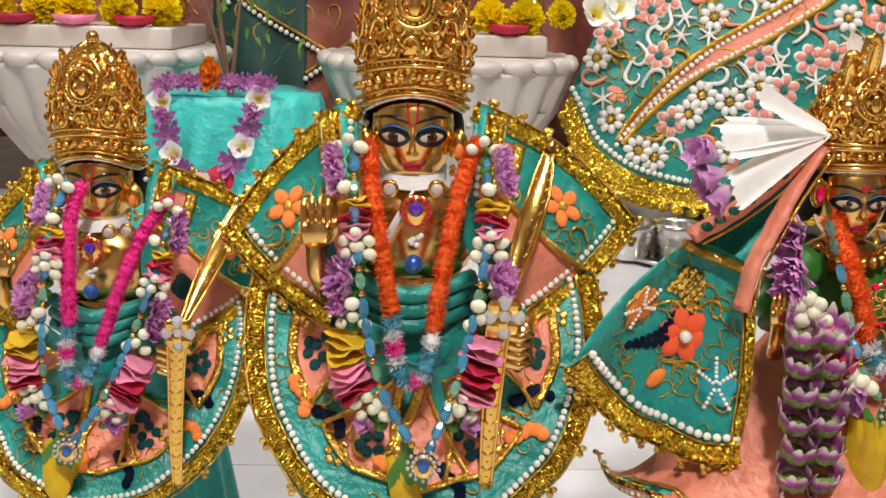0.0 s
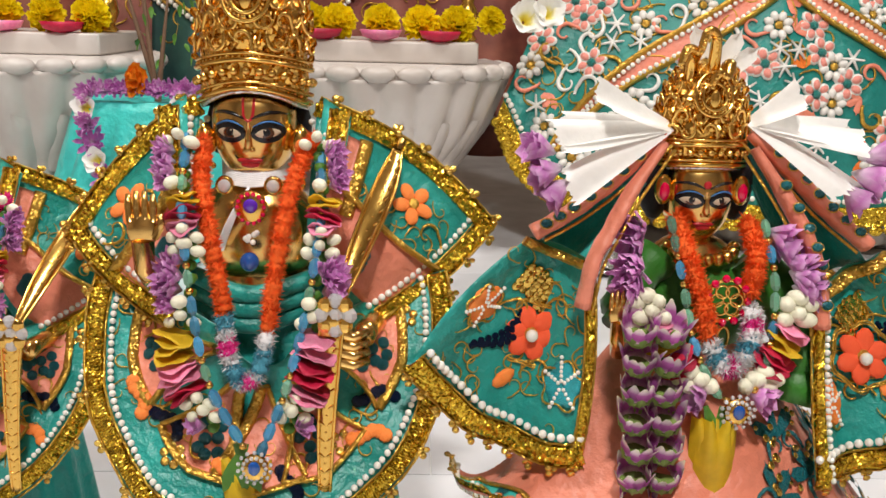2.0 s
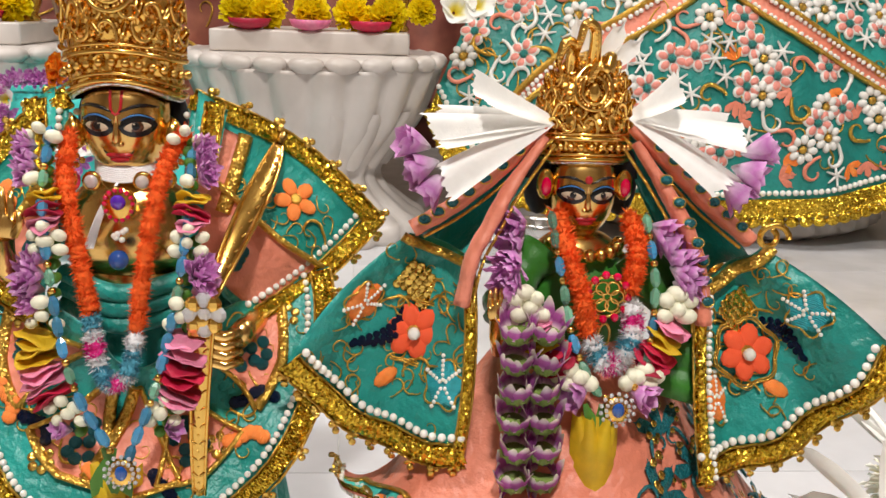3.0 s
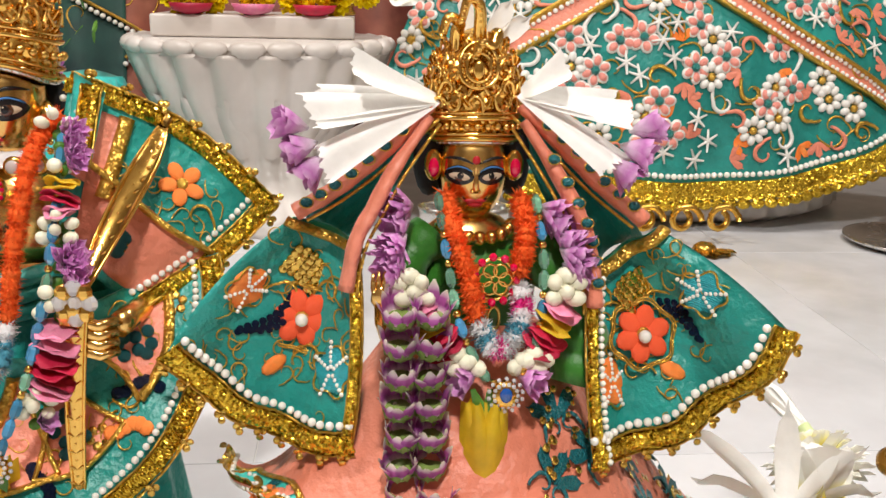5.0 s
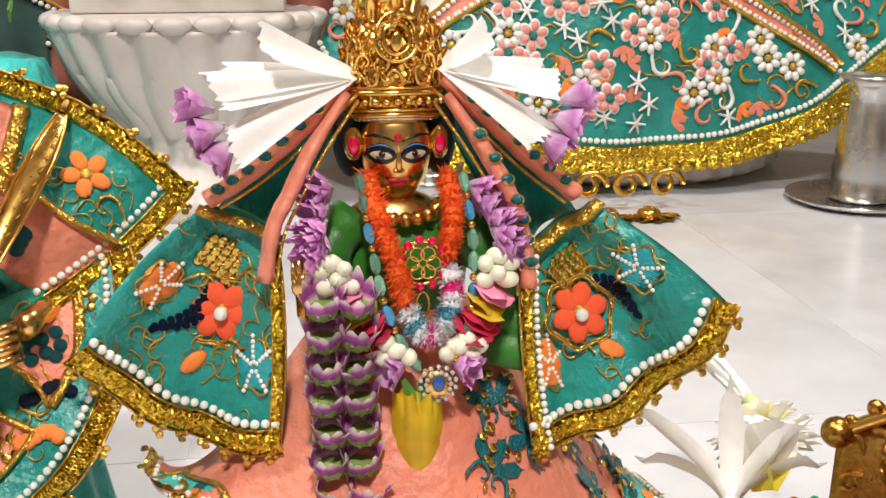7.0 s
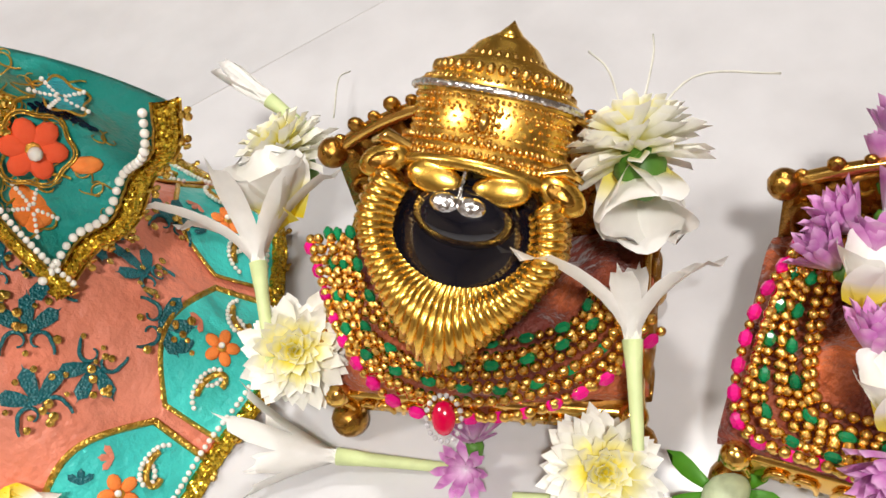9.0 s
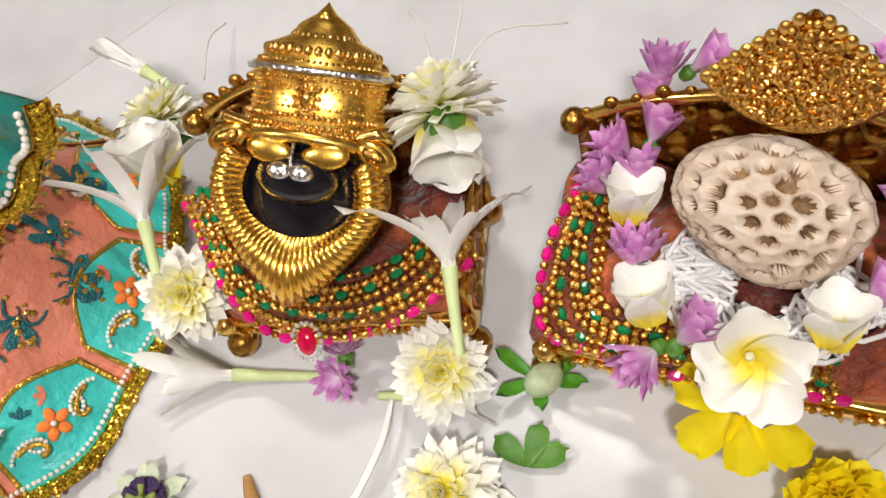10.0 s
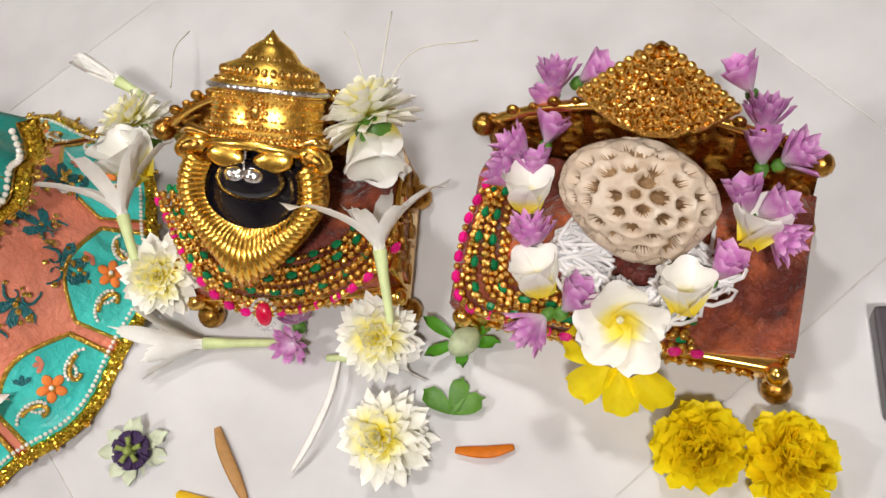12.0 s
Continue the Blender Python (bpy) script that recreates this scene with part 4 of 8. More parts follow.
# ---------------- statues ----------------
def face(bm, c, w, h, tilak=True):
    """A full oval head with painted features, all in the statue's own mesh."""
    rx, ry, rz, e = w * 0.5, w * 0.54, h * 0.60, 2.35
    head = bmesh.ops.create_uvsphere(bm, u_segments=36, v_segments=24, radius=1.0)
    for v in head["verts"]:
        p = v.co
        q = (abs(p.x) ** e + abs(p.y) ** e + abs(p.z) ** e) ** (-1 / e)
        k = 1 - 0.26 * max(0.0, -p.z * q) ** 2
        v.co = V((c[0] + p.x * q * rx * k, c[1] + p.y * q * ry * (1 - 0.06 * max(0.0, -p.z * q)), c[2] + p.z * q * (rz if p.z > 0 else rz * 1.20)))

    def at(x, z, out=0.0):
        zz = z / (rz if z > 0 else rz * 1.20)
        f = max(0.0, -zz)
        k = 1 - 0.26 * f * f
        q = max(0.0, 1 - abs(x / rx / k) ** e - abs(zz) ** e) ** (1 / e)
        return V((c[0] + x, c[1] - ry * q * (1 - 0.06 * f) - out, c[2] + z))

    def spot_on(x, z, r, sc, mi, out=0.0):
        a = math.asin(max(-0.9, min(0.9, x / rx)))
        ball(bm, at(x, z, out), r, 16, 9, sc, Matrix.Rotation(a * 0.75, 3, "Z"), mi)

    def stroke(pts, r, mi, out=0.0002):
        n = len(pts) - 1
        tube(bm, [at(x, z, out) for x, z in pts], [r * (0.35 + 0.65 * math.sin(math.pi * i / n)) for i in range(n + 1)], 8, True, mi, 0.6)

    def leaf(ex, ez, s, hw, up, down, mi, out):
        """An almond shape lying on the face."""
        rows = []
        for i in range(15):
            u = i / 14 * 2 - 1
            k = (1 - u * u) ** 0.62
            top, low = ez + up * k + 0.012 * w * u, ez - down * k + 0.012 * w * u
            rows.append([at(ex + s * hw * u, low + (top - low) * j / 6, out + 0.0004 * math.sin(math.pi * j / 6)) for j in range(7)])
        grid_faces(bm, rows, False, mi)
    ez = -h * 0.045
    for s in (-1, 1):
        ex = s * w * 0.222
        leaf(ex, ez, s, w * 0.198, w * 0.150, w * 0.118, 2, 0.0006)
        leaf(ex, ez - w * 0.004, s, w * 0.140, w * 0.058, w * 0.050, 4, 0.0010)
        spot_on(ex - s * w * 0.008, ez + w * 0.004, w * 0.086, (1.0, 0.16, 0.80), 5, 0.0006)
        spot_on(ex - s * w * 0.012, ez + w * 0.010, w * 0.046, (1.0, 0.16, 1.0), 2, 0.0012)
        # painted glint: a tiny eye-white dot above the pupil
        spot_on(ex - s * w * 0.026, ez + w * 0.034, w * 0.009, (1, 0.4, 1), 4, 0.0016)
        stroke([(ex + s * w * (k / 10 - 0.5) * 0.34, ez + w * (0.070 + 0.062 * math.sin(k / 10 * 3.1))) for k in range(11)], w * 0.019, 3, 0.0009)
        stroke([(ex + s * w * (k / 10 - 0.48) * 0.38, h * (0.122 + 0.074 * math.sin(k / 10 * 2.5))) for k in range(11)], w * 0.040, 2, 0.0007)
        spot_on(s * w * 0.060, -h * 0.380, w * 0.080, (1.15, 0.30, 0.36), 6)
        stroke([(s * w * 0.11, -h * 0.375), (s * w * 0.150, -h * 0.355), (s * w * 0.170, -h * 0.325)], w * 0.012, 2, 0.0002)
        spot_on(s * w * 0.040, -h * 0.248, w * 0.036, (1, 0.8, 0.8), 0, w * 0.015)
    spot_on(0, -h * 0.430, w * 0.100, (1.1, 0.30, 0.42), 6)
    tube(bm, [at(0, h * 0.10, -0.0012), at(0, -h * 0.06, w * 0.012), at(0, -h * 0.20, w * 0.040), at(0, -h * 0.255, w * 0.034)], [w * 0.022, w * 0.032, w * 0.046, w * 0.034], 9, True, 0)
    if tilak:
        u_line = [(-0.062, 0.36), (-0.060, 0.27), (-0.054, 0.17), (-0.034, 0.115), (0, 0.095), (0.034, 0.115), (0.054, 0.17), (0.060, 0.27), (0.062, 0.36)]
        tube(bm, [at(w * x, h * z, 0.0003) for x, z in u_line], w * 0.020, 8, True, 6, 0.6)
    else:
        spot_on(0, h * 0.17, w * 0.055, (1, 0.4, 1.1), 6)


FACE_MATS = [GOLD_FACE, HAIR, BLACK, EYE_BLUE, EYE_WHITE, IRIS, LIPS]


def palm(bm, M, s):
    """A raised open hand, fingers up +Z, palm to -Y."""
    ball(bm, M @ V((0, 0, 0)), s * 0.5, 12, 8, (1, 0.4, 1.15), M.to_3x3().normalized())
    for k in range(4):
        x = s * (-0.36 + 0.24 * k)
        tube(bm, [M @ V((x, 0, s * 0.3)), M @ V((x * 1.05, -s * 0.05, s * 0.75)), M @ V((x * 1.05, -s * 0.02, s * (1.15 + (0.1 if k in (1, 2) else 0))))], [s * 0.135, s * 0.125, s * 0.08], 8)
    tube(bm, [M @ V((s * 0.35, 0, -s * 0.2)), M @ V((s * 0.62, -s * 0.1, s * 0.2)), M @ V((s * 0.60, -s * 0.12, s * 0.55))], [s * 0.16, s * 0.13, s * 0.09], 8)
    tube(bm, [M @ V((0, 0.0, -s * 0.3)), M @ V((0, s * 0.1, -s * 1.2)), M @ V((s * 0.3, s * 0.9, -s * 2.2))], [s * 0.36, s * 0.34, s * 0.4], 10)


def crown(at, w, h, tall, label, hook=False):
    """A tall openwork gilt crown, arched over the forehead; at is the middle of its lower edge."""
    x, y, z = at
    t = thing("gilt_crown", label, "crown", at, "crowns")
    r = w / 2
    prof = [(r * 0.98, 0), (r * 1.05, h * 0.10), (r * 1.00, h * 0.22), (r * 1.03, h * 0.36), (r * 0.97, h * 0.55), (r * 0.84, h * 0.72), (r * 0.62, h * 0.86), (r * 0.36, h * 0.95), (0.0005, h)]
    dip = r * (0.10 if hook else 0.34)

    def rad(f):
        for (a, b), (c, d) in zip(prof, prof[1:]):
            if f * h <= d + 1e-9:
                return a + (c - a) * (f * h - b) / (d - b)
        return 0.0005

    def on(a, f, out=0.0):
        q = rad(f) + out
        side = 1.0 if math.cos(a) < 0 else abs(math.sin(a)) ** 2
        return V((x + q * math.sin(a), y - q * math.cos(a) * 0.92, z + f * h - dip * side * (1 - f) ** 2))

    def face_out(a, f, roll=0.0):
        return Matrix.Translation(on(a, f, 0.0006)) @ Matrix.Rotation(a, 4, "Z") @ Matrix.Rotation(radians(90), 4, "X") @ Matrix.Rotation(roll, 4, "Z")
    b = bmesh.new(); grid_faces(b, [[on(2 * math.pi * k / 48, i / 24, -r * 0.045) for k in range(48)] for i in range(25)], True); part("cap", b, CROWN_GOLD, t, "dark inner cap of the crown")
    b = bmesh.new(); tube(b, [on(2 * math.pi * k / 48, 0.0, -0.0012) + V((0, 0, -0.0012)) for k in range(49)], 0.0016, 7, False); part("silver_lining", b, SILVER, t, "silver inner rim")
    for f, q in ((0.01, 0.0014), (0.055, 0.0008), (0.20, 0.0013), (0.245, 0.0008)):
        b = bmesh.new(); tube(b, [on(2 * math.pi * k / 48, f, 0.0012) for k in range(49)], q * 1.3, 7, False); part("ring", b, GOLD, t)
    n = 30
    for k in range(n):
        a = 2 * math.pi * k / n
        if math.cos(a) > -0.35:
            piece("boss", GBALL_ME, Matrix.Translation(on(a, 0.125, 0.0006)) @ Matrix.Scale(w * 0.040, 4), t)
    for k in range(56):
        a = 2 * math.pi * k / 56
        if math.cos(a) > -0.35:
            piece("bead", GBALL_ME, Matrix.Translation(on(a, 0.225, 0.0012)) @ Matrix.Scale(w * 0.014, 4), t)
    # large scrolls and leaves over the whole height, small ones between
    sb = bmesh.new(); scroll(sb, Matrix.Identity(4), 1.0, 0.24)
    sme = shared("scrollwork", sb, GOLD)
    lb = bmesh.new()
    petal(lb, Matrix.Translation((0, -0.9, 0)), 2.2, 1.2, 0.35, 0.1, 0, 6, 4, 0.05, 0.5)
    tube(lb, [(0, -0.9, 0.1), (0, 0.2, 0.28), (0, 1.2, 0.3)], [0.16, 0.2, 0.06], 6)
    lme = shared("gilt_leaf", lb, GOLD)
    rnd = random.Random(4)
    for row, (f, m, s) in enumerate(((0.33, 14, 0.088), (0.46, 13, 0.092), (0.59, 12, 0.088), (0.71, 10, 0.080), (0.82, 8, 0.070), (0.91, 5, 0.055))):
        for k in range(m):
            a = 2 * math.pi * (k + 0.5 * (row % 2)) / m
            if math.cos(a) > -0.3:
                sg = -1 if math.sin(a) < 0 else 1
                piece("scrollwork", sme, face_out(a, f, rnd.uniform(-0.35, 0.35) + (math.pi if (k + row) % 2 else 0)) @ Matrix.Diagonal((sg * w * s, w * s, w * s * 0.9, 1)), t)
                piece("gilt_leaf", lme, face_out(a + math.pi / m, f + 0.02, -sg * rnd.uniform(0.2, 0.7)) @ Matrix.Scale(w * s * 0.72, 4), t)
    # front jewel: a tall teardrop in bead frames
    def drop(q, c):
        return on(0.40 * q * math.sin(c) * (1 - 0.25 * math.cos(c) * (math.cos(c) < 0)), tall - 0.20 * q * math.cos(c) + 0.05 * q, w * 0.055)
    for q in (1.0, 0.62):
        b = bmesh.new(); tube(b, [drop(q, 2 * math.pi * k / 36) for k in range(37)], w * 0.020, 7, False); part("jewel_frame", b, GOLD, t)
    row_of(GBALL_ME, "bead", [drop(0.81, 2 * math.pi * k / 120) for k in range(121)], w * 0.018, t, w * 0.040)
    b = bmesh.new(); ball(b, on(0, tall, w * 0.045), w * 0.062, 12, 9, (1, 0.6, 1.8)); part("jewel", b, GOLD, t)
    # flame-shaped leaf tips that stand out along both edges
    for s in (-1, 1):
        for k in range(8):
            f = 0.26 + 0.085 * k
            M = Matrix.Translation(on(s * 1.42, f, w * 0.012)) @ Matrix.Rotation(radians(90), 4, "X") @ Matrix.Rotation(-s * radians(48 - k * 4), 4, "Z")
            piece("gilt_leaf", lme, M @ Matrix.Scale(w * (0.064 if k % 2 else 0.048), 4), t)
    if hook:
        for s, q in ((-1, 1.0), (0.15, 1.15), (1.0, 0.8)):
            b = bmesh.new()
            pts = [V((x + s * r * 0.38, y - r * 0.3, z + h * 0.72)), V((x + s * r * 0.42, y - r * 0.4, z + h * 0.95)), V((x + s * r * 0.35 - r * 0.05, y - r * 0.6, z + h * 1.04 * q)), V((x + s * r * 0.35 - r * 0.30, y - r * 0.8, z + h * 1.08 * q)), V((x + s * r * 0.35 - r * 0.42, y - r * 0.8, z + h * 0.92 * q))]
            line = curve(pts, 20)
            tube(b, line, [w * 0.085 * (1 - 0.025 * k) for k in range(21)], 8)
            part("finial", b, GOLD, t)
            row_of(GBALL_ME, "bead", [p + V((0, -w * 0.05, 0)) for p in line], w * 0.026, t, w * 0.05)
    else:
        b = bmesh.new(); ball(b, (x, y, z + h), w * 0.07, 10, 8, (1, 1, 1.2)); part("finial", b, GOLD, t)
    return t


def string_garland(name, label, pts, pattern, step=0.0004, group="bead garlands"):
    t = thing(name, label, "garland", pts[0], group)
    bead_line(curve(pts, 60), t, pattern, step)
    return t


def pendant(at, s, label, stone=SAPPHIRE, group="pendants"):
    t = thing("jewelled_pendant", label, "pendant", at, group)
    c = V(at)
    b = bmesh.new(); lathe(b, [(0.001, 0), (s * 0.8, 0), (s * 0.7, s * 0.2), (0.001, s * 0.25)], 20); b.transform(aim(c, (0, -1, 0.2))); part("setting", b, GOLD, t)
    b = bmesh.new(); ball(b, c + V((0, -s * 0.3, s * 0.05)), s * 0.42, 12, 8, (0.85, 0.5, 1.05)); part("stone", b, stone, t, "faceted stone", False)
    cb = bmesh.new(); ball(cb, (0, 0, 0), 1, 6, 4)
    me = shared("crystal", cb, CLEAR, False)
    for k in range(14):
        a = 2 * math.pi * k / 14
        piece("crystal", me, Matrix.Translation(c + V((math.cos(a) * s * 0.66, -s * 0.22, math.sin(a) * s * 0.66))) @ Matrix.Scale(s * 0.13, 4), t)
        piece("crystal", me, Matrix.Translation(c + V((math.cos(a + 0.2) * s * 0.95, -s * 0.12, math.sin(a + 0.2) * s * 0.95))) @ Matrix.Scale(s * 0.13, 4), t)
    return t


def sequin_cluster(parent, M, s, rnd):
    for k in range(3):
        a = k * 2.1 + rnd.random()
        piece("sequin", SEQ_ME, M @ Matrix.Translation((s * 0.7 * math.cos(a), s * 0.7 * math.sin(a), 0.0008 * k)) @ Matrix.Rotation(rnd.uniform(-0.5, 0.5), 4, "X") @ Matrix.Scale(s * 0.75, 4), parent)


def edge_trim(P, path, width, parent, rnd, pearl_r=0.0021, outward=1, pearls=True, tassels=True, inset=1.0):
    """Gold brocade along a line of (u, v) on a panel, a row of pearls inside it, sequins outside."""
    n = len(path)
    pts = [P.at(u, v, 0.0015) for u, v in path]
    rows, inner = [], []
    for i, p in enumerate(pts):
        d = (pts[min(i + 1, n - 1)] - pts[max(i - 1, 0)]).normalized()
        s = d.cross(P.n).normalized() * outward
        w = width * (1 + 0.12 * noise.noise(V((i * 0.7, 1.1, 0))))
        rows.append([p + s * (w * (q / 5 - 0.5)) + P.n * (0.0022 * math.sin(math.pi * q / 5) + 0.0007 * noise.noise(V((i * 2.1, q * 3.3, 0.4)))) for q in range(6)])
        inner.append(p - s * (width * (0.5 + 0.22 * inset) + pearl_r * 0.6) + P.n * pearl_r * 0.7)
        if tassels and i % 6 == 3:
            M = Matrix.Translation(p + s * width * 0.62 + P.n * 0.001) @ P.n.to_track_quat("Z", "Y").to_matrix().to_4x4()
            sequin_cluster(parent, M, 0.0032, rnd)
    b = bmesh.new()
    a = grid_faces(b, rows)
    grid_faces(b, [[p - P.n * 0.0016 for p in r] for r in rows])
    part("brocade_border", b, BROCADE, parent, "gold brocade trim")
    for q in (0, 5):
        b = bmesh.new(); tube(b, [r[q] + P.n * 0.0008 for r in rows], 0.0008, 6); part("cord", b, THREAD, parent)
    b = bmesh.new()
    for k in range(n * 5):
        i = k / 5 / n * (n - 1)
        j = int(i)
        p = rows[j][2].lerp(rows[min(j + 1, n - 1)][2], i - j) + P.n * 0.002
        d = (rows[min(j + 1, n - 1)][2] - rows[j][2]).normalized() if j < n - 1 else d
        s = d.cross(P.n) * (0.35 * width * (1 if k % 2 else -1))
        tube(b, [p - s + d * 0.0012, p + P.n * 0.0014, p + s - d * 0.0012], 0.0008, 5)
    part("lattice", b, BROCADE, parent, "raised gold lattice on the trim")
    if pearls:
        dense = [a.lerp(b2, q / 6) for a, b2 in zip(inner, inner[1:]) for q in range(6)]
        row_of(PEARL_ME, "pearl", dense, pearl_r, parent, pearl_r * 2.25)


def dot(m):
    b = bmesh.new()
    ball(b, (0, 0, 0), 1, 9, 6, (1, 1, 0.4))
    return shared("sequin_dot", b, m)


DOT_ORANGE, DOT_NAVY, DOT_TEAL = dot(ORANGE_T), dot(NAVY_T), dot(DARKTEAL)


def coral_spray(P, u, v, s, turn, parent, ground, rnd):
    """A branching spray of white beads on a coloured, cord-edged patch."""
    M = P.spot(u, v, 0.0006, turn)
    b = bmesh.new()
    for a, q in ((0, 1.0), (75, 0.8), (-75, 0.8), (150, 0.7), (-150, 0.75)):
        ball(b, M @ (Matrix.Rotation(radians(a), 4, "Z") @ V((0, s * 0.5 * q, 0))), s * 0.46, 10, 6, (1.0, 1.0, 0.28), M.to_3x3())
    part("embroidered_patch", b, ground, parent)
    cord = [M @ (V((math.cos(a), math.sin(a), 0)) * s * (0.82 + 0.14 * math.cos(5 * a)) + V((0, 0, 0.001))) for a in (2 * math.pi * k / 40 for k in range(41))]
    b = bmesh.new(); tube(b, cord, 0.0008, 5, False); part("gold_cord", b, THREAD, parent)
    for a0, (dx, dy), nb in ((0, (0.0, 0.13), 6), (0, (0.10, 0.08), 5), (0, (-0.10, 0.08), 5), (0, (0.07, -0.11), 5), (0, (-0.07, -0.11), 5)):
        for k in range(1, nb + 1):
            p = M @ V((dx * s * k * 1.35, dy * s * k * 1.35 + 0.02 * s * math.sin(k), 0.0016))
            piece("bead", PEARL_ME, Matrix.Translation(p) @ Matrix.Scale(s * 0.082, 4), parent)


def sash_flap(P, parent, rnd, side):
    """Embroidery of one of the wide flaps: flower, leaves, sprays."""
    def U(u):
        return u if side > 0 else 1 - u
    piece("embroidered_flower", FL_CORAL, P.spot(U(0.42), 0.47, 0.0035) @ Matrix.Diagonal((0.0175, 0.0180, 0.012, 1)), parent)
    piece("pearl", PEARL_ME, Matrix.Translation(P.at(U(0.42), 0.47, 0.0085)) @ Matrix.Scale(0.0042, 4), parent)
    coral_spray(P, U(0.84), 0.46, 0.0165, 20 * side, parent, CYAN_T if side > 0 else ORANGE_T, rnd)
    coral_spray(P, U(0.16), 0.64, 0.0175, -10 * side, parent, ORANGE_T if side > 0 else CYAN_T, rnd)
    M = P.spot(U(0.66), 0.55, 0.001, 30 * side)
    for row in (-1, 0, 1):
        for k in range(9):
            piece("navy_sequin", DOT_NAVY, M @ Matrix.Translation((0.006 * math.sin(k * 0.45) + row * 0.0036 * math.sin(math.pi * (k + 0.6) / 9), 0.020 - 0.0046 * k + 0.002 * abs(row), 0.001)) @ Matrix.Diagonal((0.0024, 0.0024, 0.0014, 1)), parent)
    b = bmesh.new()
    M = P.spot(U(0.48), 0.22, 0.001, 20 * side)
    for i in range(5):
        for k in range(6):
            ball(b, M @ V((-0.012 + 0.005 * k, 0.004 - 0.004 * i + 0.002 * math.sin(k), 0.0012)), 0.0032, 8, 4, (1, 1, 0.14), M.to_3x3())
    part("sequin_leaf", b, SEQUIN, parent, "leaf of gold sequins")
    b = bmesh.new()
    M = P.spot(U(0.50), 0.72, 0.001, 40 * side)
    ball(b, M @ V((0, 0, 0)), 0.0075, 10, 6, (0.7, 1.25, 0.3), M.to_3x3())
    part("orange_leaf", b, ORANGE_T, parent)
    vines(P, parent, 46, 0.0058, 3 + side)
    for r0 in (1.06, 0.98):
        b = bmesh.new(); tube(b, [P.spot(U(0.42), 0.47, 0.0034) @ V((0.0200 * r0 * math.cos(a) * (1 + 0.07 * math.cos(6 * a)), 0.0205 * r0 * math.sin(a) * (1 + 0.07 * math.cos(6 * a)), 0)) for a in (2 * math.pi * k / 48 for k in range(49))], 0.0007, 5, False); part("gold_cord", b, THREAD, parent)
    for a, v0 in ((0.30, 0.30), (0.62, 0.38), (0.34, 0.62)):
        b = bmesh.new()
        scroll(b, P.spot(U(a), v0, 0.0012, 50 * a * side), 0.0085, 0.0011, side)
        part("gold_scroll", b, THREAD, parent)


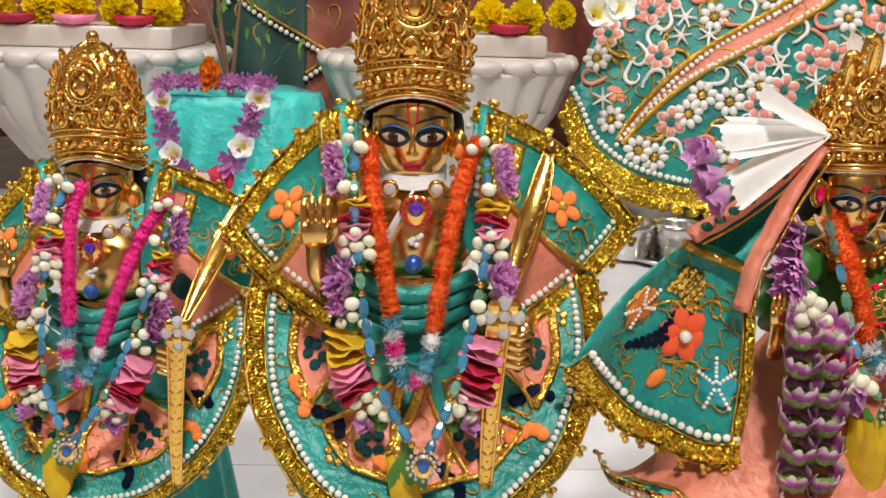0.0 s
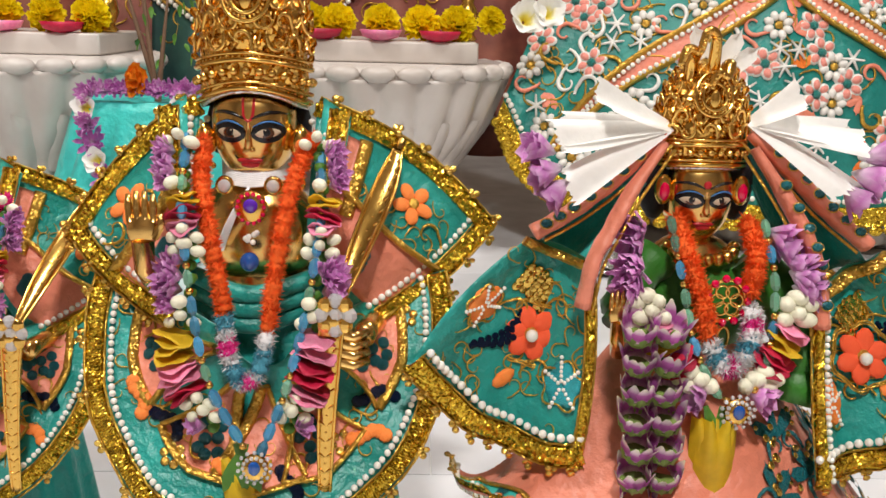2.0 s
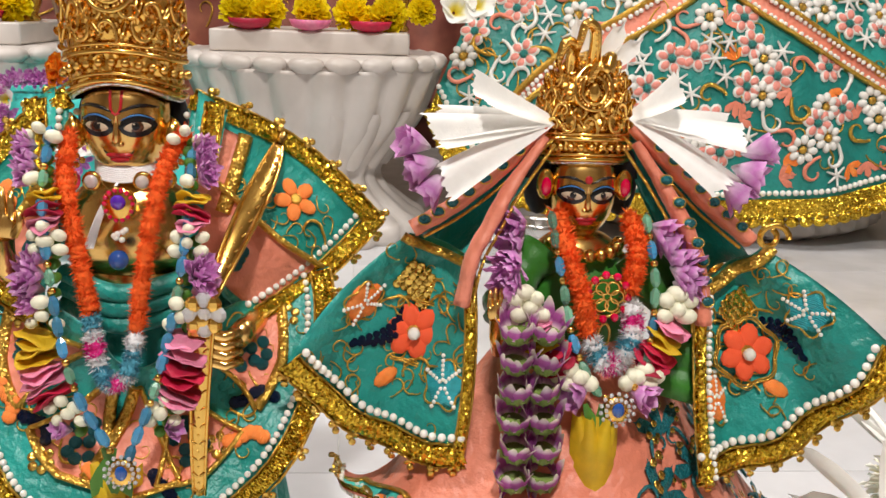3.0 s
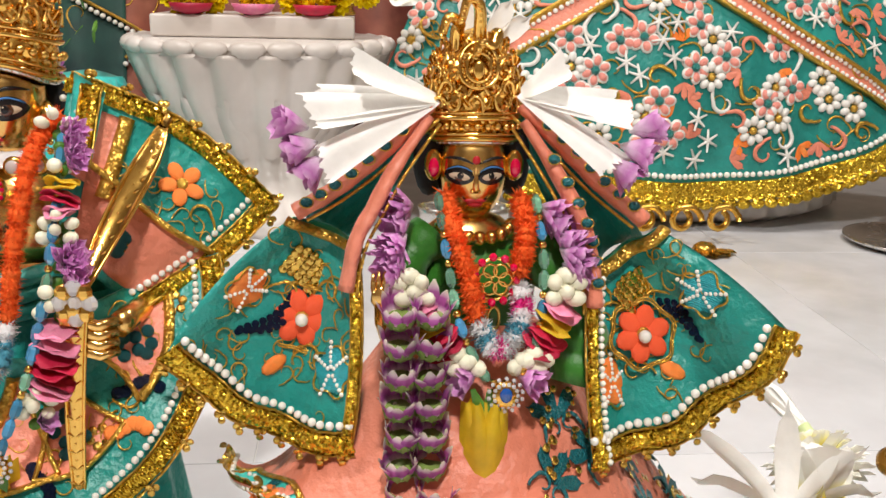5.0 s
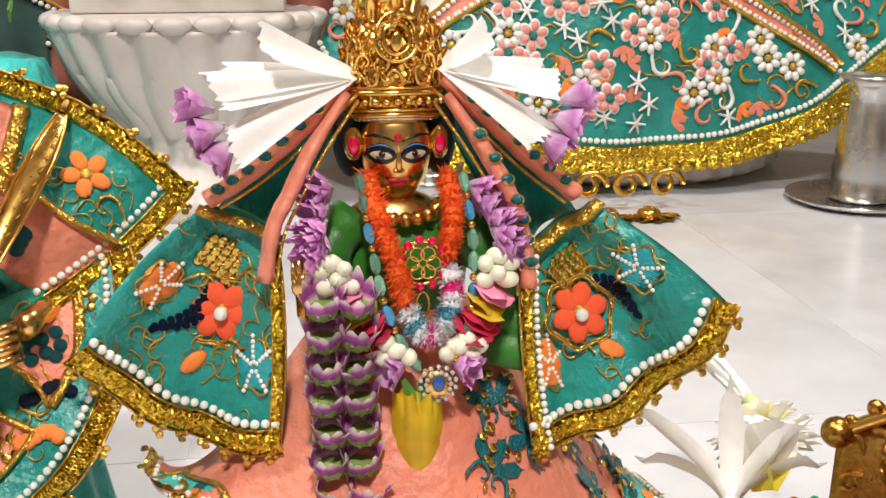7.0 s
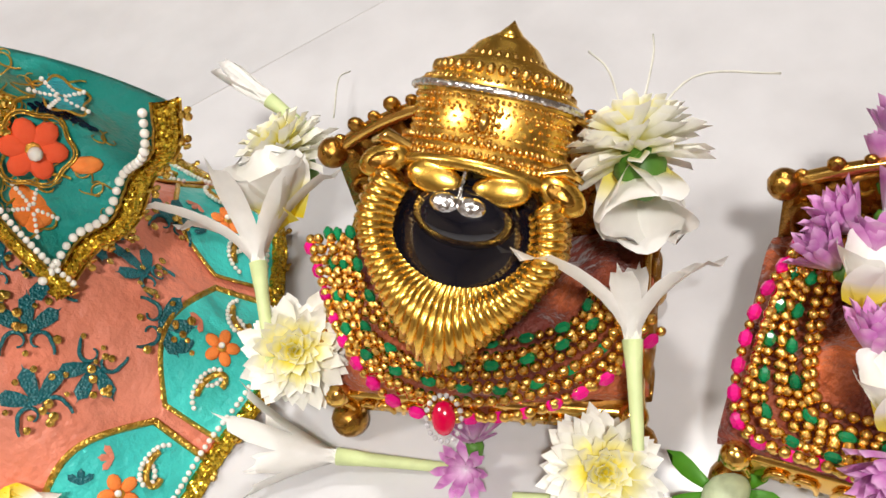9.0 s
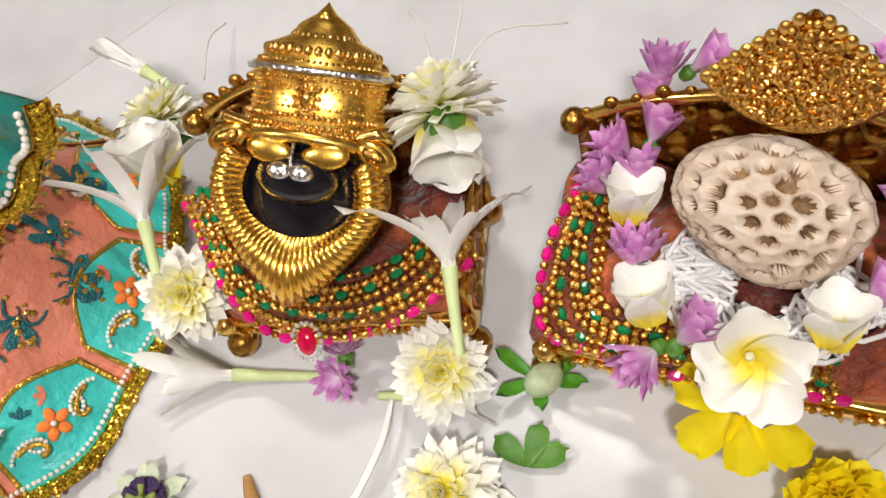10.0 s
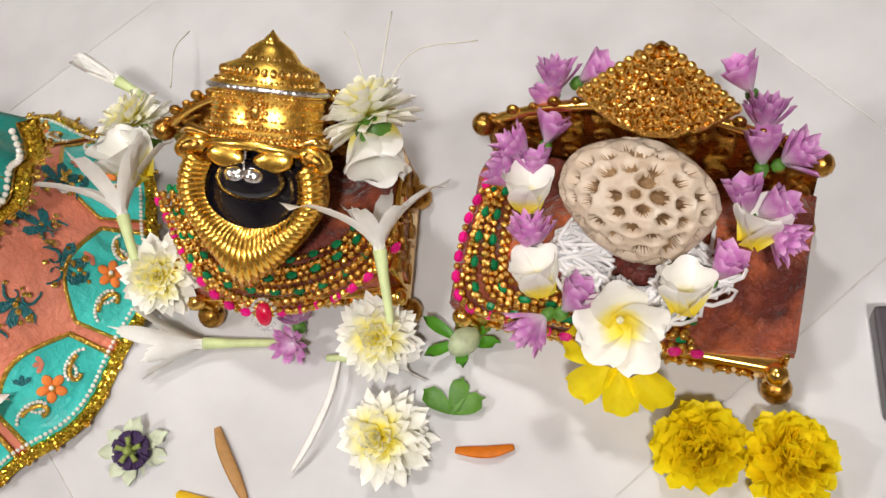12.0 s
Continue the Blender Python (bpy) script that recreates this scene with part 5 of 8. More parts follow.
# ---- two standing kings in gold ----
def king(X, Y, s, cord_mat, seed, label, colour_word, sway=0.0):
    base = Matrix.Translation((X, Y, 0)) @ Matrix.Scale(s, 4)
    put(base)
    eye = base.inverted() @ V((0.087, 0.307, 0.417))
    front = base @ Matrix.Translation(eye) @ Matrix.Scale(0.905, 4) @ Matrix.Translation(-eye) @ Matrix.Translation((0, 0.062, 0))
    rnd = random.Random(seed)
    # statue: head, torso, arms in one mesh
    b = bmesh.new()
    ball(b, (0, 0.032, 0.345), 0.0275, 16, 10, (1.0, 0.8, 1.1), None, 1)
    ball(b, (-0.0275, 0.028, 0.330), 0.012, 10, 8, (0.6, 1, 1.5), None, 1)
    ball(b, (0.0275, 0.028, 0.330), 0.012, 10, 8, (0.6, 1, 1.5), None, 1)
    lathe(b, [(0.018, 0.29), (0.012, 0.303), (0.012, 0.312)], 16, (0, 0.018, 0))
    ball(b, (0, 0.012, 0.262), 0.044, 18, 12, (1.0, 0.62, 0.9))
    ball(b, (0, 0.012, 0.215), 0.040, 18, 12, (1.0, 0.62, 1.0))
    face(b, (0, 0.012, 0.334), 0.0540, 0.0525)
    palm(b, Matrix.Translation((-0.0565, -0.058, 0.278)), 0.0190)
    tube(b, curve([(0.045, 0.03, 0.262), (0.082, 0.022, 0.214), (0.072, -0.035, 0.206)], 10), 0.008, 10)
    for k in range(4):
        tube(b, [(0.060, -0.058, 0.216 - 0.006 * k), (0.068, -0.064, 0.216 - 0.006 * k), (0.076, -0.056, 0.216 - 0.006 * k)], 0.0034, 7)
    solo("deity_statue", b, FACE_MATS, label, "statue", "deity statues")
    crown((0, 0.014, 0.3585), 0.070, 0.090, 0.60, "tall openwork gilt crown on a statue's head")
    # earrings
    for sx in (-1, 1):
        t = thing("earring", "gilt earring with a teardrop stone", "earring", (sx * 0.030, 0.002, 0.32), "earrings")
        b = bmesh.new(); lathe(b, [(0.001, -0.010), (0.0062, -0.006), (0.0072, 0.0), (0.005, 0.007), (0.001, 0.012)], 12, (sx * 0.030, 0.0, 0.324)); part("setting", b, GOLD, t)
        b = bmesh.new(); ball(b, (sx * 0.030, -0.0065, 0.322), 0.0035, 8, 6, (0.8, 0.6, 1.4)); part("stone", b, ORANGE_T, t)
        for k in range(5):
            piece("bead", GBALL_ME, Matrix.Translation((sx * 0.030 + 0.005 * math.cos(k * 1.25), -0.004, 0.309 + 0.003 * math.sin(k * 1.25))) @ Matrix.Scale(0.0022, 4), t)
    # choker, thread and locket
    put(base @ Matrix.Translation((0, 0.002, 0.007)))
    t = thing("necklace", "white thread necklace with round crystals and violet locket", "necklace", (0.003, -0.02, 0.29))
    for k in range(11):
        b = bmesh.new(); tube(b, curve([(-0.022, 0.012, 0.2935 + 0.0010 * k), (-0.014, -0.0085 + 0.0006 * k, 0.2915 + 0.0011 * k), (0, -0.0160 + 0.0006 * k, 0.2905 + 0.0011 * k), (0.014, -0.0085 + 0.0006 * k, 0.2915 + 0.0011 * k), (0.022, 0.012, 0.2935 + 0.0010 * k)], 18), 0.0009, 5); part("thread", b, COTTON, t)
    for k in range(4):
        b = bmesh.new(); tube(b, curve([(-0.022 + 0.0015 * k, -0.021, 0.250), (-0.010 + 0.001 * k, -0.030, 0.275), (0.001, -0.026, 0.292)], 10), 0.0008, 5); part("thread", b, COTTON, t)
    for k, x in enumerate((-0.028, -0.014, 0.016, 0.030)):
        z = 0.2945 - 0.10 * abs(0.03 - abs(x))
        b = bmesh.new(); lathe(b, [(0.001, 0), (0.0062, 0), (0.0055, 0.002), (0.004, 0.002)], 14); b.transform(aim((x, -0.026, z), (x * 8, -1, 0.1))); part("setting", b, GOLD, t)
        b = bmesh.new(); ball(b, (x, -0.0285, z), 0.0042, 10, 7, (1, 0.5, 1)); part("crystal", b, CLEAR, t)
    c = V((0.003, -0.033, 0.281))
    b = bmesh.new(); lathe(b, [(0.001, 0), (0.0105, 0), (0.009, 0.002), (0.001, 0.002)], 20); b.transform(aim(c, (0, -1, 0.1))); part("locket", b, GOLD, t)
    b = bmesh.new(); ball(b, c + V((0, -0.003, 0.001)), 0.0046, 12, 8, (1, 0.5, 1)); part("stone", b, VIOLET_GEM, t)
    rb = bmesh.new(); ball(rb, (0, 0, 0), 1, 8, 6); rme = shared("ruby_bead", rb, RUBY)
    for k in range(14):
        a = 2 * math.pi * k / 14
        piece("ruby_bead", rme, Matrix.Translation(c + V((0.0082 * math.cos(a), -0.002, 0.0082 * math.sin(a) * (1.25 if math.sin(a) < 0 else 1)))) @ Matrix.Scale(0.0015, 4), t)
    for k in range(6):
        piece("pearl", PEARL_ME, Matrix.Translation(c + V((0.0035 * math.cos(k), -0.002, -0.016 - 0.0012 * k))) @ Matrix.Scale(0.0019, 4), t)
    b = bmesh.new(); ball(b, (0.002, -0.037, 0.247), 0.0062, 12, 9); part("drop", b, SAPPHIRE, t, "dark blue bead")
    put(base)
    # sash at the waist and robe to the floor
    b = bmesh.new()
    for k in range(3):
        tube(b, curve([(-0.042, 0.0, 0.236 - 0.010 * k), (0, -0.026, 0.230 - 0.010 * k), (0.042, 0.0, 0.236 - 0.010 * k)], 16), 0.0060, 8)
    solo("waist_sash", b, TEAL, "folded teal silk sash round the waist", "sash")
    b = bmesh.new()
    rows = []
    for i in range(13):
        v = i / 12
        r = 0.050 + 0.040 * v ** 0.7
        rows.append([V((0.012 + (r + 0.005 * math.sin(a * 13) * v) * math.cos(a) * 1.0, 0.025 + (r * 0.7 + 0.006 * math.sin(a * 13) * v) * math.sin(a), 0.215 * (1 - v) + 0.0005)) for a in (2 * math.pi * k / 84 for k in range(84))])
    grid_faces(b, rows, True)
    solo("silk_robe", b, TEAL, "pleated teal silk robe reaching the marble floor", "robe")
    # lower round cape
    t = thing("round_cape", "round teal silk cape with salmon panels, pearls and gold trim", "cape", (0.012, 0, 0.09), "capes")

    class Fan:
        n = V((0, -1, 0))

        def at(self, u, v, lift=0.0):
            a = radians(164 + 212 * u)
            r = 0.018 + 0.099 * v
            zz = 0.204 + r * math.sin(a) * 1.03
            k = min(1.0, max(0.0, (r - 0.03) / 0.05))
            yy = -0.036 * (1 - k) + (-0.060 + 0.67 * (zz - 0.123)) * k
            return V((0.010 + r * math.cos(a) * 1.02, yy - lift - 0.0022 * math.sin(u * 44) * v, zz))
        spot, sheet = Patch.spot, Patch.sheet
    F = Fan()
    part("cloth", F.sheet(0, 1, 0, 1, 80, 14), TEAL, t)
    for u0 in (0.13, 0.36, 0.50, 0.64, 0.87):
        pb = bmesh.new()
        rows = []
        for i in range(9):
            v = 0.12 + 0.58 * i / 8
            w = 0.02 + 0.105 * (v - 0.12)/0.58
            rows.append([F.at(u0 + w * (q / 8 - 0.5) * 1.5, v - 0.07 * abs(q / 4 - 1) * (v - 0.1), 0.0012) for q in range(9)])
        grid_faces(pb, rows)
        part("salmon_panel", pb, SALMON, t, "salmon silk panel")
        for line in ([r[0] for r in rows], [r[8] for r in rows], rows[-1]):
            b = bmesh.new(); braid(b, [p + V((0, -0.001, 0)) for p in line], 0.0080, 0); part("gold_braid", b, THREAD, t)
    edge_trim(F, [(i / 90, 0.945) for i in range(91)], 0.0135, t, rnd, 0.0022, 1)
    for k, u in enumerate((0.06, 0.20, 0.27, 0.32, 0.44, 0.56, 0.68, 0.73, 0.79, 0.94)):
        M = F.spot(u, 0.70 if k % 2 else 0.62, 0.001, rnd.uniform(0, 90))
        if k % 3 == 0:
            for q in range(6):
                piece("sequin", SEQ_ME, M @ Matrix.Translation((0.0058 * math.cos(q * 1.05), 0.0058 * math.sin(q * 1.05), 0.0006)) @ Matrix.Scale(0.0029, 4), t)
        elif k % 3 == 1:
            for q in range(6):
                piece("orange_sequin", DOT_ORANGE, M @ Matrix.Translation((0.003 * math.sin(q), -0.011 + 0.0042 * q, 0.001)) @ Matrix.Scale(0.0048, 4), t)
        else:
            for q in range(7):
                piece("navy_sequin", DOT_NAVY, M @ Matrix.Translation((0.004 * math.sin(q * 0.8), -0.012 + 0.0040 * q, 0.001)) @ Matrix.Scale(0.0042, 4), t)
        b = bmesh.new(); scroll(b, F.spot(u + 0.03, 0.60, 0.001, rnd.uniform(0, 360)), 0.007, 0.0010); part("gold_scroll", b, THREAD, t)
    vines(F, t, 44, 0.0060, seed, 0.02, 0.98, 0.35, 0.84)
    for u0 in (0.13, 0.37, 0.63, 0.87):
        for q in range(9):
            piece("navy_sequin", DOT_TEAL, F.spot(u0 + 0.035 * math.cos(q * 0.7) * (0.4 + 0.6 * (q % 2)), 0.50 + 0.10 * math.sin(q * 0.7), 0.002) @ Matrix.Scale(0.0042, 4), t)
    # shoulder wings
    t = thing("shoulder_cape", "teal and salmon silk shoulder cape with pearls and gold trim", "cape", (0, 0, 0.3), "capes")
    for sx, P in ((1, Patch((0.040, 0.018, 0.349), (0.160, 0.055, 0.261), (0.034, -0.010, 0.262), (0.076, -0.006, 0.205), (0.004, 0.006, 0.011), (0.004, -0.006, -0.006), (0, -0.006, 0), (0.004, -0.004, -0.004), lambda u, v: 0.003 * math.sin(u * 9 + v * 4))),
                  (-1, Patch((-0.036, 0.018, 0.349), (-0.126, 0.024, 0.257), (-0.034, -0.010, 0.262), (-0.052, -0.014, 0.209), (-0.003, 0.006, 0.011), (-0.004, -0.006, -0.004), (0, -0.006, 0), (-0.004, -0.004, -0.004), lambda u, v: 0.003 * math.sin(u * 9 + v * 4)))):
        part("cloth", P.sheet(0, 1, 0, 1, 30, 20), TEAL, t)
        part("salmon_panel", P.sheet(0.14, 0.93, 0.50, 0.94, 24, 10, 0.0012), SALMON, t, "salmon silk panel")
        part("salmon_panel", P.sheet(0.05, 0.24, 0.14, 0.6, 6, 12, 0.0012), SALMON, t, "salmon silk panel")
        b = bmesh.new(); braid(b, [P.at(0.12 + 0.82 * k / 24, 0.47 + 0.05 * math.sin(k / 24 * 3.1), 0.002) for k in range(25)], 0.0110, 0); part("gold_braid", b, THREAD, t)
        b = bmesh.new(); braid(b, [P.at(0.26, 0.12 + 0.5 * k / 20, 0.002) for k in range(21)], 0.0100, 0); part("gold_braid", b, THREAD, t)
        edge_trim(P, [(k / 40, 0.035) for k in range(41)], 0.0125, t, rnd, 0.0023, -sx)
        edge_trim(P, [(0.965, k / 32) for k in range(33)], 0.0135, t, rnd, 0.0024, -sx)
        row_of(PEARL_ME, "pearl", [P.at(0.055, 0.1 + 0.5 * k / 150, 0.002) for k in range(151)], 0.0023, t, 0.0052)
        M = P.spot(0.60, 0.33, 0.001)
        piece("embroidered_flower", FL_ORANGE, P.spot(0.60, 0.28, 0.0016) @ Matrix.Diagonal((0.0150, 0.0150, 0.008, 1)), t)
        b = bmesh.new()
        scroll(b, P.spot(0.78, 0.34, 0.001, 40), 0.009, 0.0012)
        part("gold_scroll", b, THREAD, t)
        for q in range(7):
            piece("sequin", SEQ_ME, P.spot(0.45 + 0.02 * (q % 3), 0.74 + 0.03 * (q // 3), 0.0025) @ Matrix.Scale(0.0030, 4), t)
        for q in range(12):
            piece("teal_sequin", DOT_TEAL, P.spot(0.40 + 0.025 * (q % 4), 0.72 + 0.04 * (q // 4), 0.0015) @ Matrix.Scale(0.0048, 4), t)
        vines(P, t, 16, 0.0055, seed + 5, 0.3, 0.9, 0.14, 0.5)
        # stand-up collar piece beside the head
        b = bmesh.new()
        C = Patch((sx * 0.044, 0.012, 0.352), (sx * 0.062, 0.010, 0.340), (sx * 0.040, -0.004, 0.300), (sx * 0.056, -0.010, 0.300))
        part("collar", C.sheet(0, 1, 0, 1, 4, 10), TEAL_LIGHT, t)
        edge_trim(C, [(0.6, k / 16) for k in range(17)], 0.012, t, rnd, 0.002, sx, False, False)
    # bow
    put(front)
    t = thing("golden_bow", "chased gold bow held upright in the hand", "bow", (0.057, -0.06, 0.084), "bows")
    up = curve([(0.1005, 0.036, 0.306), (0.0955, 0.018, 0.291), (0.0865, -0.008, 0.270), (0.0745, -0.036, 0.243), (0.063, -0.062, 0.214)], 26)
    lo = curve([(0.060, -0.064, 0.205), (0.058, -0.066, 0.170), (0.056, -0.068, 0.120), (0.055, -0.068, 0.070)], 26)
    for nm, line, prof in (("upper_limb", up, lambda q: 0.0018 + 0.0072 * math.sin(math.pi * min(1, 0.04 + q * 0.96)) ** 0.75), ("lower_limb", lo, lambda q: 0.0090 - 0.0052 * q)):
        b = bmesh.new()
        n = len(line)
        rows = []
        for i, p in enumerate(line):
            d = (line[min(i + 1, n - 1)] - line[max(i - 1, 0)]).normalized()
            sd = d.cross(V((0, 1, 0))).normalized()
            w = prof(i / (n - 1))
            rows.append([p + sd * w * math.cos(a) + V((0, 1, 0)) * (w * 0.58 * math.sin(a)) for a in (2 * math.pi * k / 12 for k in range(12))])
        vr = grid_faces(b, rows, True)
        b.faces.new(vr[0]); b.faces.new(vr[-1])
        limb = part(nm, b, GOLD, t)
        for i in range(2, n - 2):
            p, w = line[i], prof(i / (n - 1))
            for q in (-0.45, 0.45) if i % 2 else (0,):
                piece("chased_boss", GBALL_ME, Matrix.Translation(p + V((q * w, -w * 0.54, 0))) @ Matrix.Rotation(0.6 if q < 0 else -0.6, 4, "Y") @ Matrix.Diagonal((0.0026 if q else 0.0009, 0.0008, 0.0009, 1)), limb)
        for sg in (-1, 1):
            b = bmesh.new(); tube(b, [p + (line[min(i + 1, n - 1)] - line[max(i - 1, 0)]).normalized().cross(V((0, 1, 0))).normalized() * (sg * prof(i / (n - 1)) * 0.9) + V((0, -prof(i / (n - 1)) * 0.28, 0)) for i, p in enumerate(line)], 0.0011, 6); part("rim", b, GOLD, t)
    b = bmesh.new(); tube(b, [(0.1005, 0.036, 0.306), (0.1035, 0.040, 0.312), (0.1005, 0.042, 0.316)], [0.004, 0.0035, 0.002], 8); part("tip", b, GOLD, t)
    for k in range(9):
        a = 2 * math.pi * k / 8
        b = bmesh.new(); ball(b, (0.063 + (0.009 * math.cos(a) if k else 0), -0.074, 0.212 + (0.010 * math.sin(a) if k else 0)), 0.0055 if k else 0.005, 7, 5, (1, 0.7, 1)); part("grip_jewel", b, GOLD if k % 2 else CLEAR, t, "", False)
    b = bmesh.new(); lathe(b, [(0.008, -0.007), (0.011, -0.003), (0.011, 0.004), (0.007, 0.008)], 14, (0.061, -0.066, 0.207)); part("grip", b, GOLD, t)
    # chenille garland
    put(front @ Matrix.Translation((0, -0.03, 0.31)) @ Matrix.Rotation(sway, 4, "Y") @ Matrix.Translation((0, 0.03, -0.31)))
    t = thing("chenille_garland", colour_word + " fuzzy chenille garland hanging from the neck", "garland", (0, -0.05, 0.2), "chenille garlands")
    b = bmesh.new(); fuzzy(b, [(-0.030, -0.020, 0.318), (-0.028, -0.042, 0.290), (-0.020, -0.052, 0.250), (-0.013, -0.055, 0.208)], 0.0056, 60, seed, 0, 2600); part("cord", b, cord_mat, t)
    b = bmesh.new(); fuzzy(b, [(0.044, -0.016, 0.320), (0.034, -0.040, 0.298), (0.024, -0.052, 0.250), (0.016, -0.056, 0.196)], 0.0056, 60, seed + 1, 0, 2600); part("cord", b, cord_mat, t)
    tail = curve([(-0.013, -0.056, 0.204), (-0.010, -0.060, 0.180), (-0.002, -0.062, 0.160), (0.010, -0.062, 0.166), (0.016, -0.058, 0.192)], 12)
    for i in range(0, 12):
        b = bmesh.new(); fuzzy(b, tail[i:i + 2], 0.0056, 4, i, 0, 200); part("tuft", b, (CHEN_BLUE, CHEN_WHITE, CHEN_PINK, CHEN_WHITE, CHEN_BLUE)[i % 5], t)
    # crystal garland
    pat = [(BLUE_ME, 0.0066, 0.0056, "blue_bead"), (BLUE_ME, 0.0066, 0.0056, "blue_bead"), (GBALL_ME, 0.0026, 0.0026, "gold_bead"), (GREEN_ME, 0.0056, 0.0052, "green_bead"), (GBALL_ME, 0.0026, 0.0026, "gold_bead"), (BLUE_ME, 0.0066, 0.0056, "blue_bead")]
    t = string_garland("crystal_garland", "long garland of blue and green faceted crystal beads", [(-0.040, -0.030, 0.318), (-0.038, -0.058, 0.280), (-0.032, -0.068, 0.220), (-0.020, -0.078, 0.165), (0.006, -0.086, 0.118)], pat)
    bead_line(curve([(0.050, -0.030, 0.308), (0.052, -0.058, 0.270), (0.044, -0.070, 0.215), (0.032, -0.080, 0.165), (0.014, -0.086, 0.118)], 60), t, pat, 0.0004)
    pendant((0.011, -0.090, 0.111), 0.0115, "gilt pendant with a blue stone and clear crystals")
    # flower garland
    t = thing("flower_garland", "garland of purple asters, white buds and folded rose petals", "garland", (0, -0.06, 0.12), "flower garlands")
    for sx in (-1, 1):
        off = 0.011 if sx < 0 else 0.0
        line = curve([(sx * 0.048 + off * 0.4, -0.028, 0.318), (sx * 0.052 + 0.002 + off, -0.048, 0.280), (sx * 0.048 + 0.002 + off, -0.058, 0.232), (sx * 0.042 + 0.003, -0.066, 0.180), (sx * 0.026 + 0.006, -0.072, 0.132)], 22)
        for i, p in enumerate(line):
            d = V((sx * 0.5 + rnd.uniform(-0.3, 0.3), -1, rnd.uniform(-0.2, 0.3)))
            ax = (line[min(i + 1, 22)] - line[max(i - 1, 0)]).normalized()
            if i in (0, 8, 9, 14, 20, 21):
                for q in range(3):
                    piece("white_bud", IVORY_ME, aim(p + V((sx * 0.008 * (q - 1), -0.006 - 0.003 * (q % 2), 0.006 * (q % 2))), d + V((q - 1, 0, 0.6))) @ Matrix.Scale(rnd.uniform(0.0052, 0.0064), 4), t)
                piece("calyx", CALYX_ME, aim(p + V((0.003, 0, -0.004)), d) @ Matrix.Scale(0.55, 4), t)
            elif i in (5, 6, 7) or i in (15, 16, 17, 18, 19):
                me = (YELP_ME, REDP_ME, ROSE_ME)[i - 5] if i < 8 else (YELP_ME, YELP_ME, ROSE_ME, ROSE_ME, REDP_ME)[i - 15] if sx < 0 else (ROSE_ME, ROSE_ME, REDP_ME, REDP_ME, ROSE_ME)[i - 15]
                big = 0.0125 if i < 8 else 0.0165
                for q in range(2):
                    piece("rose_petal_fold", me, aim(p + ax * 0.0034 * q + V((sx * (0.004 if i > 8 else 0), -0.004, 0)), ax + V((rnd.uniform(-0.25, 0.25), rnd.uniform(-0.1, 0.3), 0)), rnd.random() * 6) @ Matrix.Diagonal((big, big * 0.9, 0.0125, 1)), t)
            else:
                piece("aster", (BRUSH_ME, TULIP_ME)[(i + seed) % 2], aim(p + V((sx * 0.004, 0, 0)), d + V((sx * 0.5, 0, 0.5)), rnd.random() * 6) @ Matrix.Scale(0.78 if i in (11, 12) else 0.60, 4), t)
                piece("calyx", CALYX_ME, aim(p + V((0, 0.001, -0.002)), d) @ Matrix.Scale(0.55, 4), t)
                if i in (3, 12):
                    piece("white_bud", IVORY_ME, aim(p + V((rnd.uniform(-0.008, 0.008), -0.012, -0.004)), d) @ Matrix.Scale(0.0066, 4), t)
    # yellow flower below the pendant
    t = thing("yellow_flower", "drooping golden yellow flower with green sepals", "flower", (0, -0.06, 0.08), "drooping flowers")
    b = bmesh.new()
    for k in range(6):
        petal(b, Matrix.Translation((0.002 + 0.006 * (k - 2.5), -0.072 - 0.003 * (k % 2), 0.108)) @ Matrix.Rotation(radians(-90 + 7 * (k - 2.5)), 4, "X") @ Matrix.Rotation(radians(180 + 9 * (k - 2.5)), 4, "Z") @ Matrix.Rotation(radians(180), 4, "Z"), 0.056, 0.022, 0.25, 0.06, 0, 5, 2, 0.7)
    part("corolla", b, P_GOLDEN, t)
    b = bmesh.new()
    for k in range(3):
        petal(b, Matrix.Translation((0.004 * (k - 1), -0.078, 0.122)) @ Matrix.Rotation(radians(-92), 4, "X") @ Matrix.Rotation(radians(25 * (k - 1)), 4, "Z"), 0.040, 0.012, 0.1, 0.05)
    part("calyx", b, GREEN, t)
    put(Matrix.Identity(4))


king(0.079, 0.932, 1.0, CHEN_ORANGE, 1, "standing gilt statue with painted eyes and raised palm", "bright orange")
king(-0.140, 0.970, 0.860, CHEN_PINK, 2, "smaller standing gilt statue with painted eyes and raised palm", "magenta pink", 0.20)


def axes(o, right, back, up=None):
    r = V(right).normalized()
    k = V(back)
    k = (k - r * k.dot(r)).normalized()
    M = Matrix((r, k, r.cross(k))).transposed().to_4x4()
    M.translation = o
    return M


# ---- the queen ----
rnd = random.Random(9)
QX, QY = 0.365, 0.915
QEYE = V((0.2, 0.32, 0.41))
QUEEN = Matrix.Translation(QEYE) @ Matrix.Scale(1.018, 4) @ Matrix.Translation(-QEYE)
put(QUEEN @ Matrix.Translation((-0.003, 0, 0.005)))
_b = bmesh.new()
ball(_b, (QX, QY + 0.018, 0.308), 0.027, 16, 10, (1.05, 0.8, 1.15), None, 1)
ball(_b, (QX - 0.026, QY + 0.004, 0.300), 0.013, 10, 8, (0.8, 1, 1.8), None, 1)
ball(_b, (QX + 0.026, QY + 0.004, 0.300), 0.013, 10, 8, (0.8, 1, 1.8), None, 1)
lathe(_b, [(0.030, 0.235), (0.014, 0.258), (0.010, 0.268), (0.011, 0.28)], 16, (QX, QY + 0.006, 0))
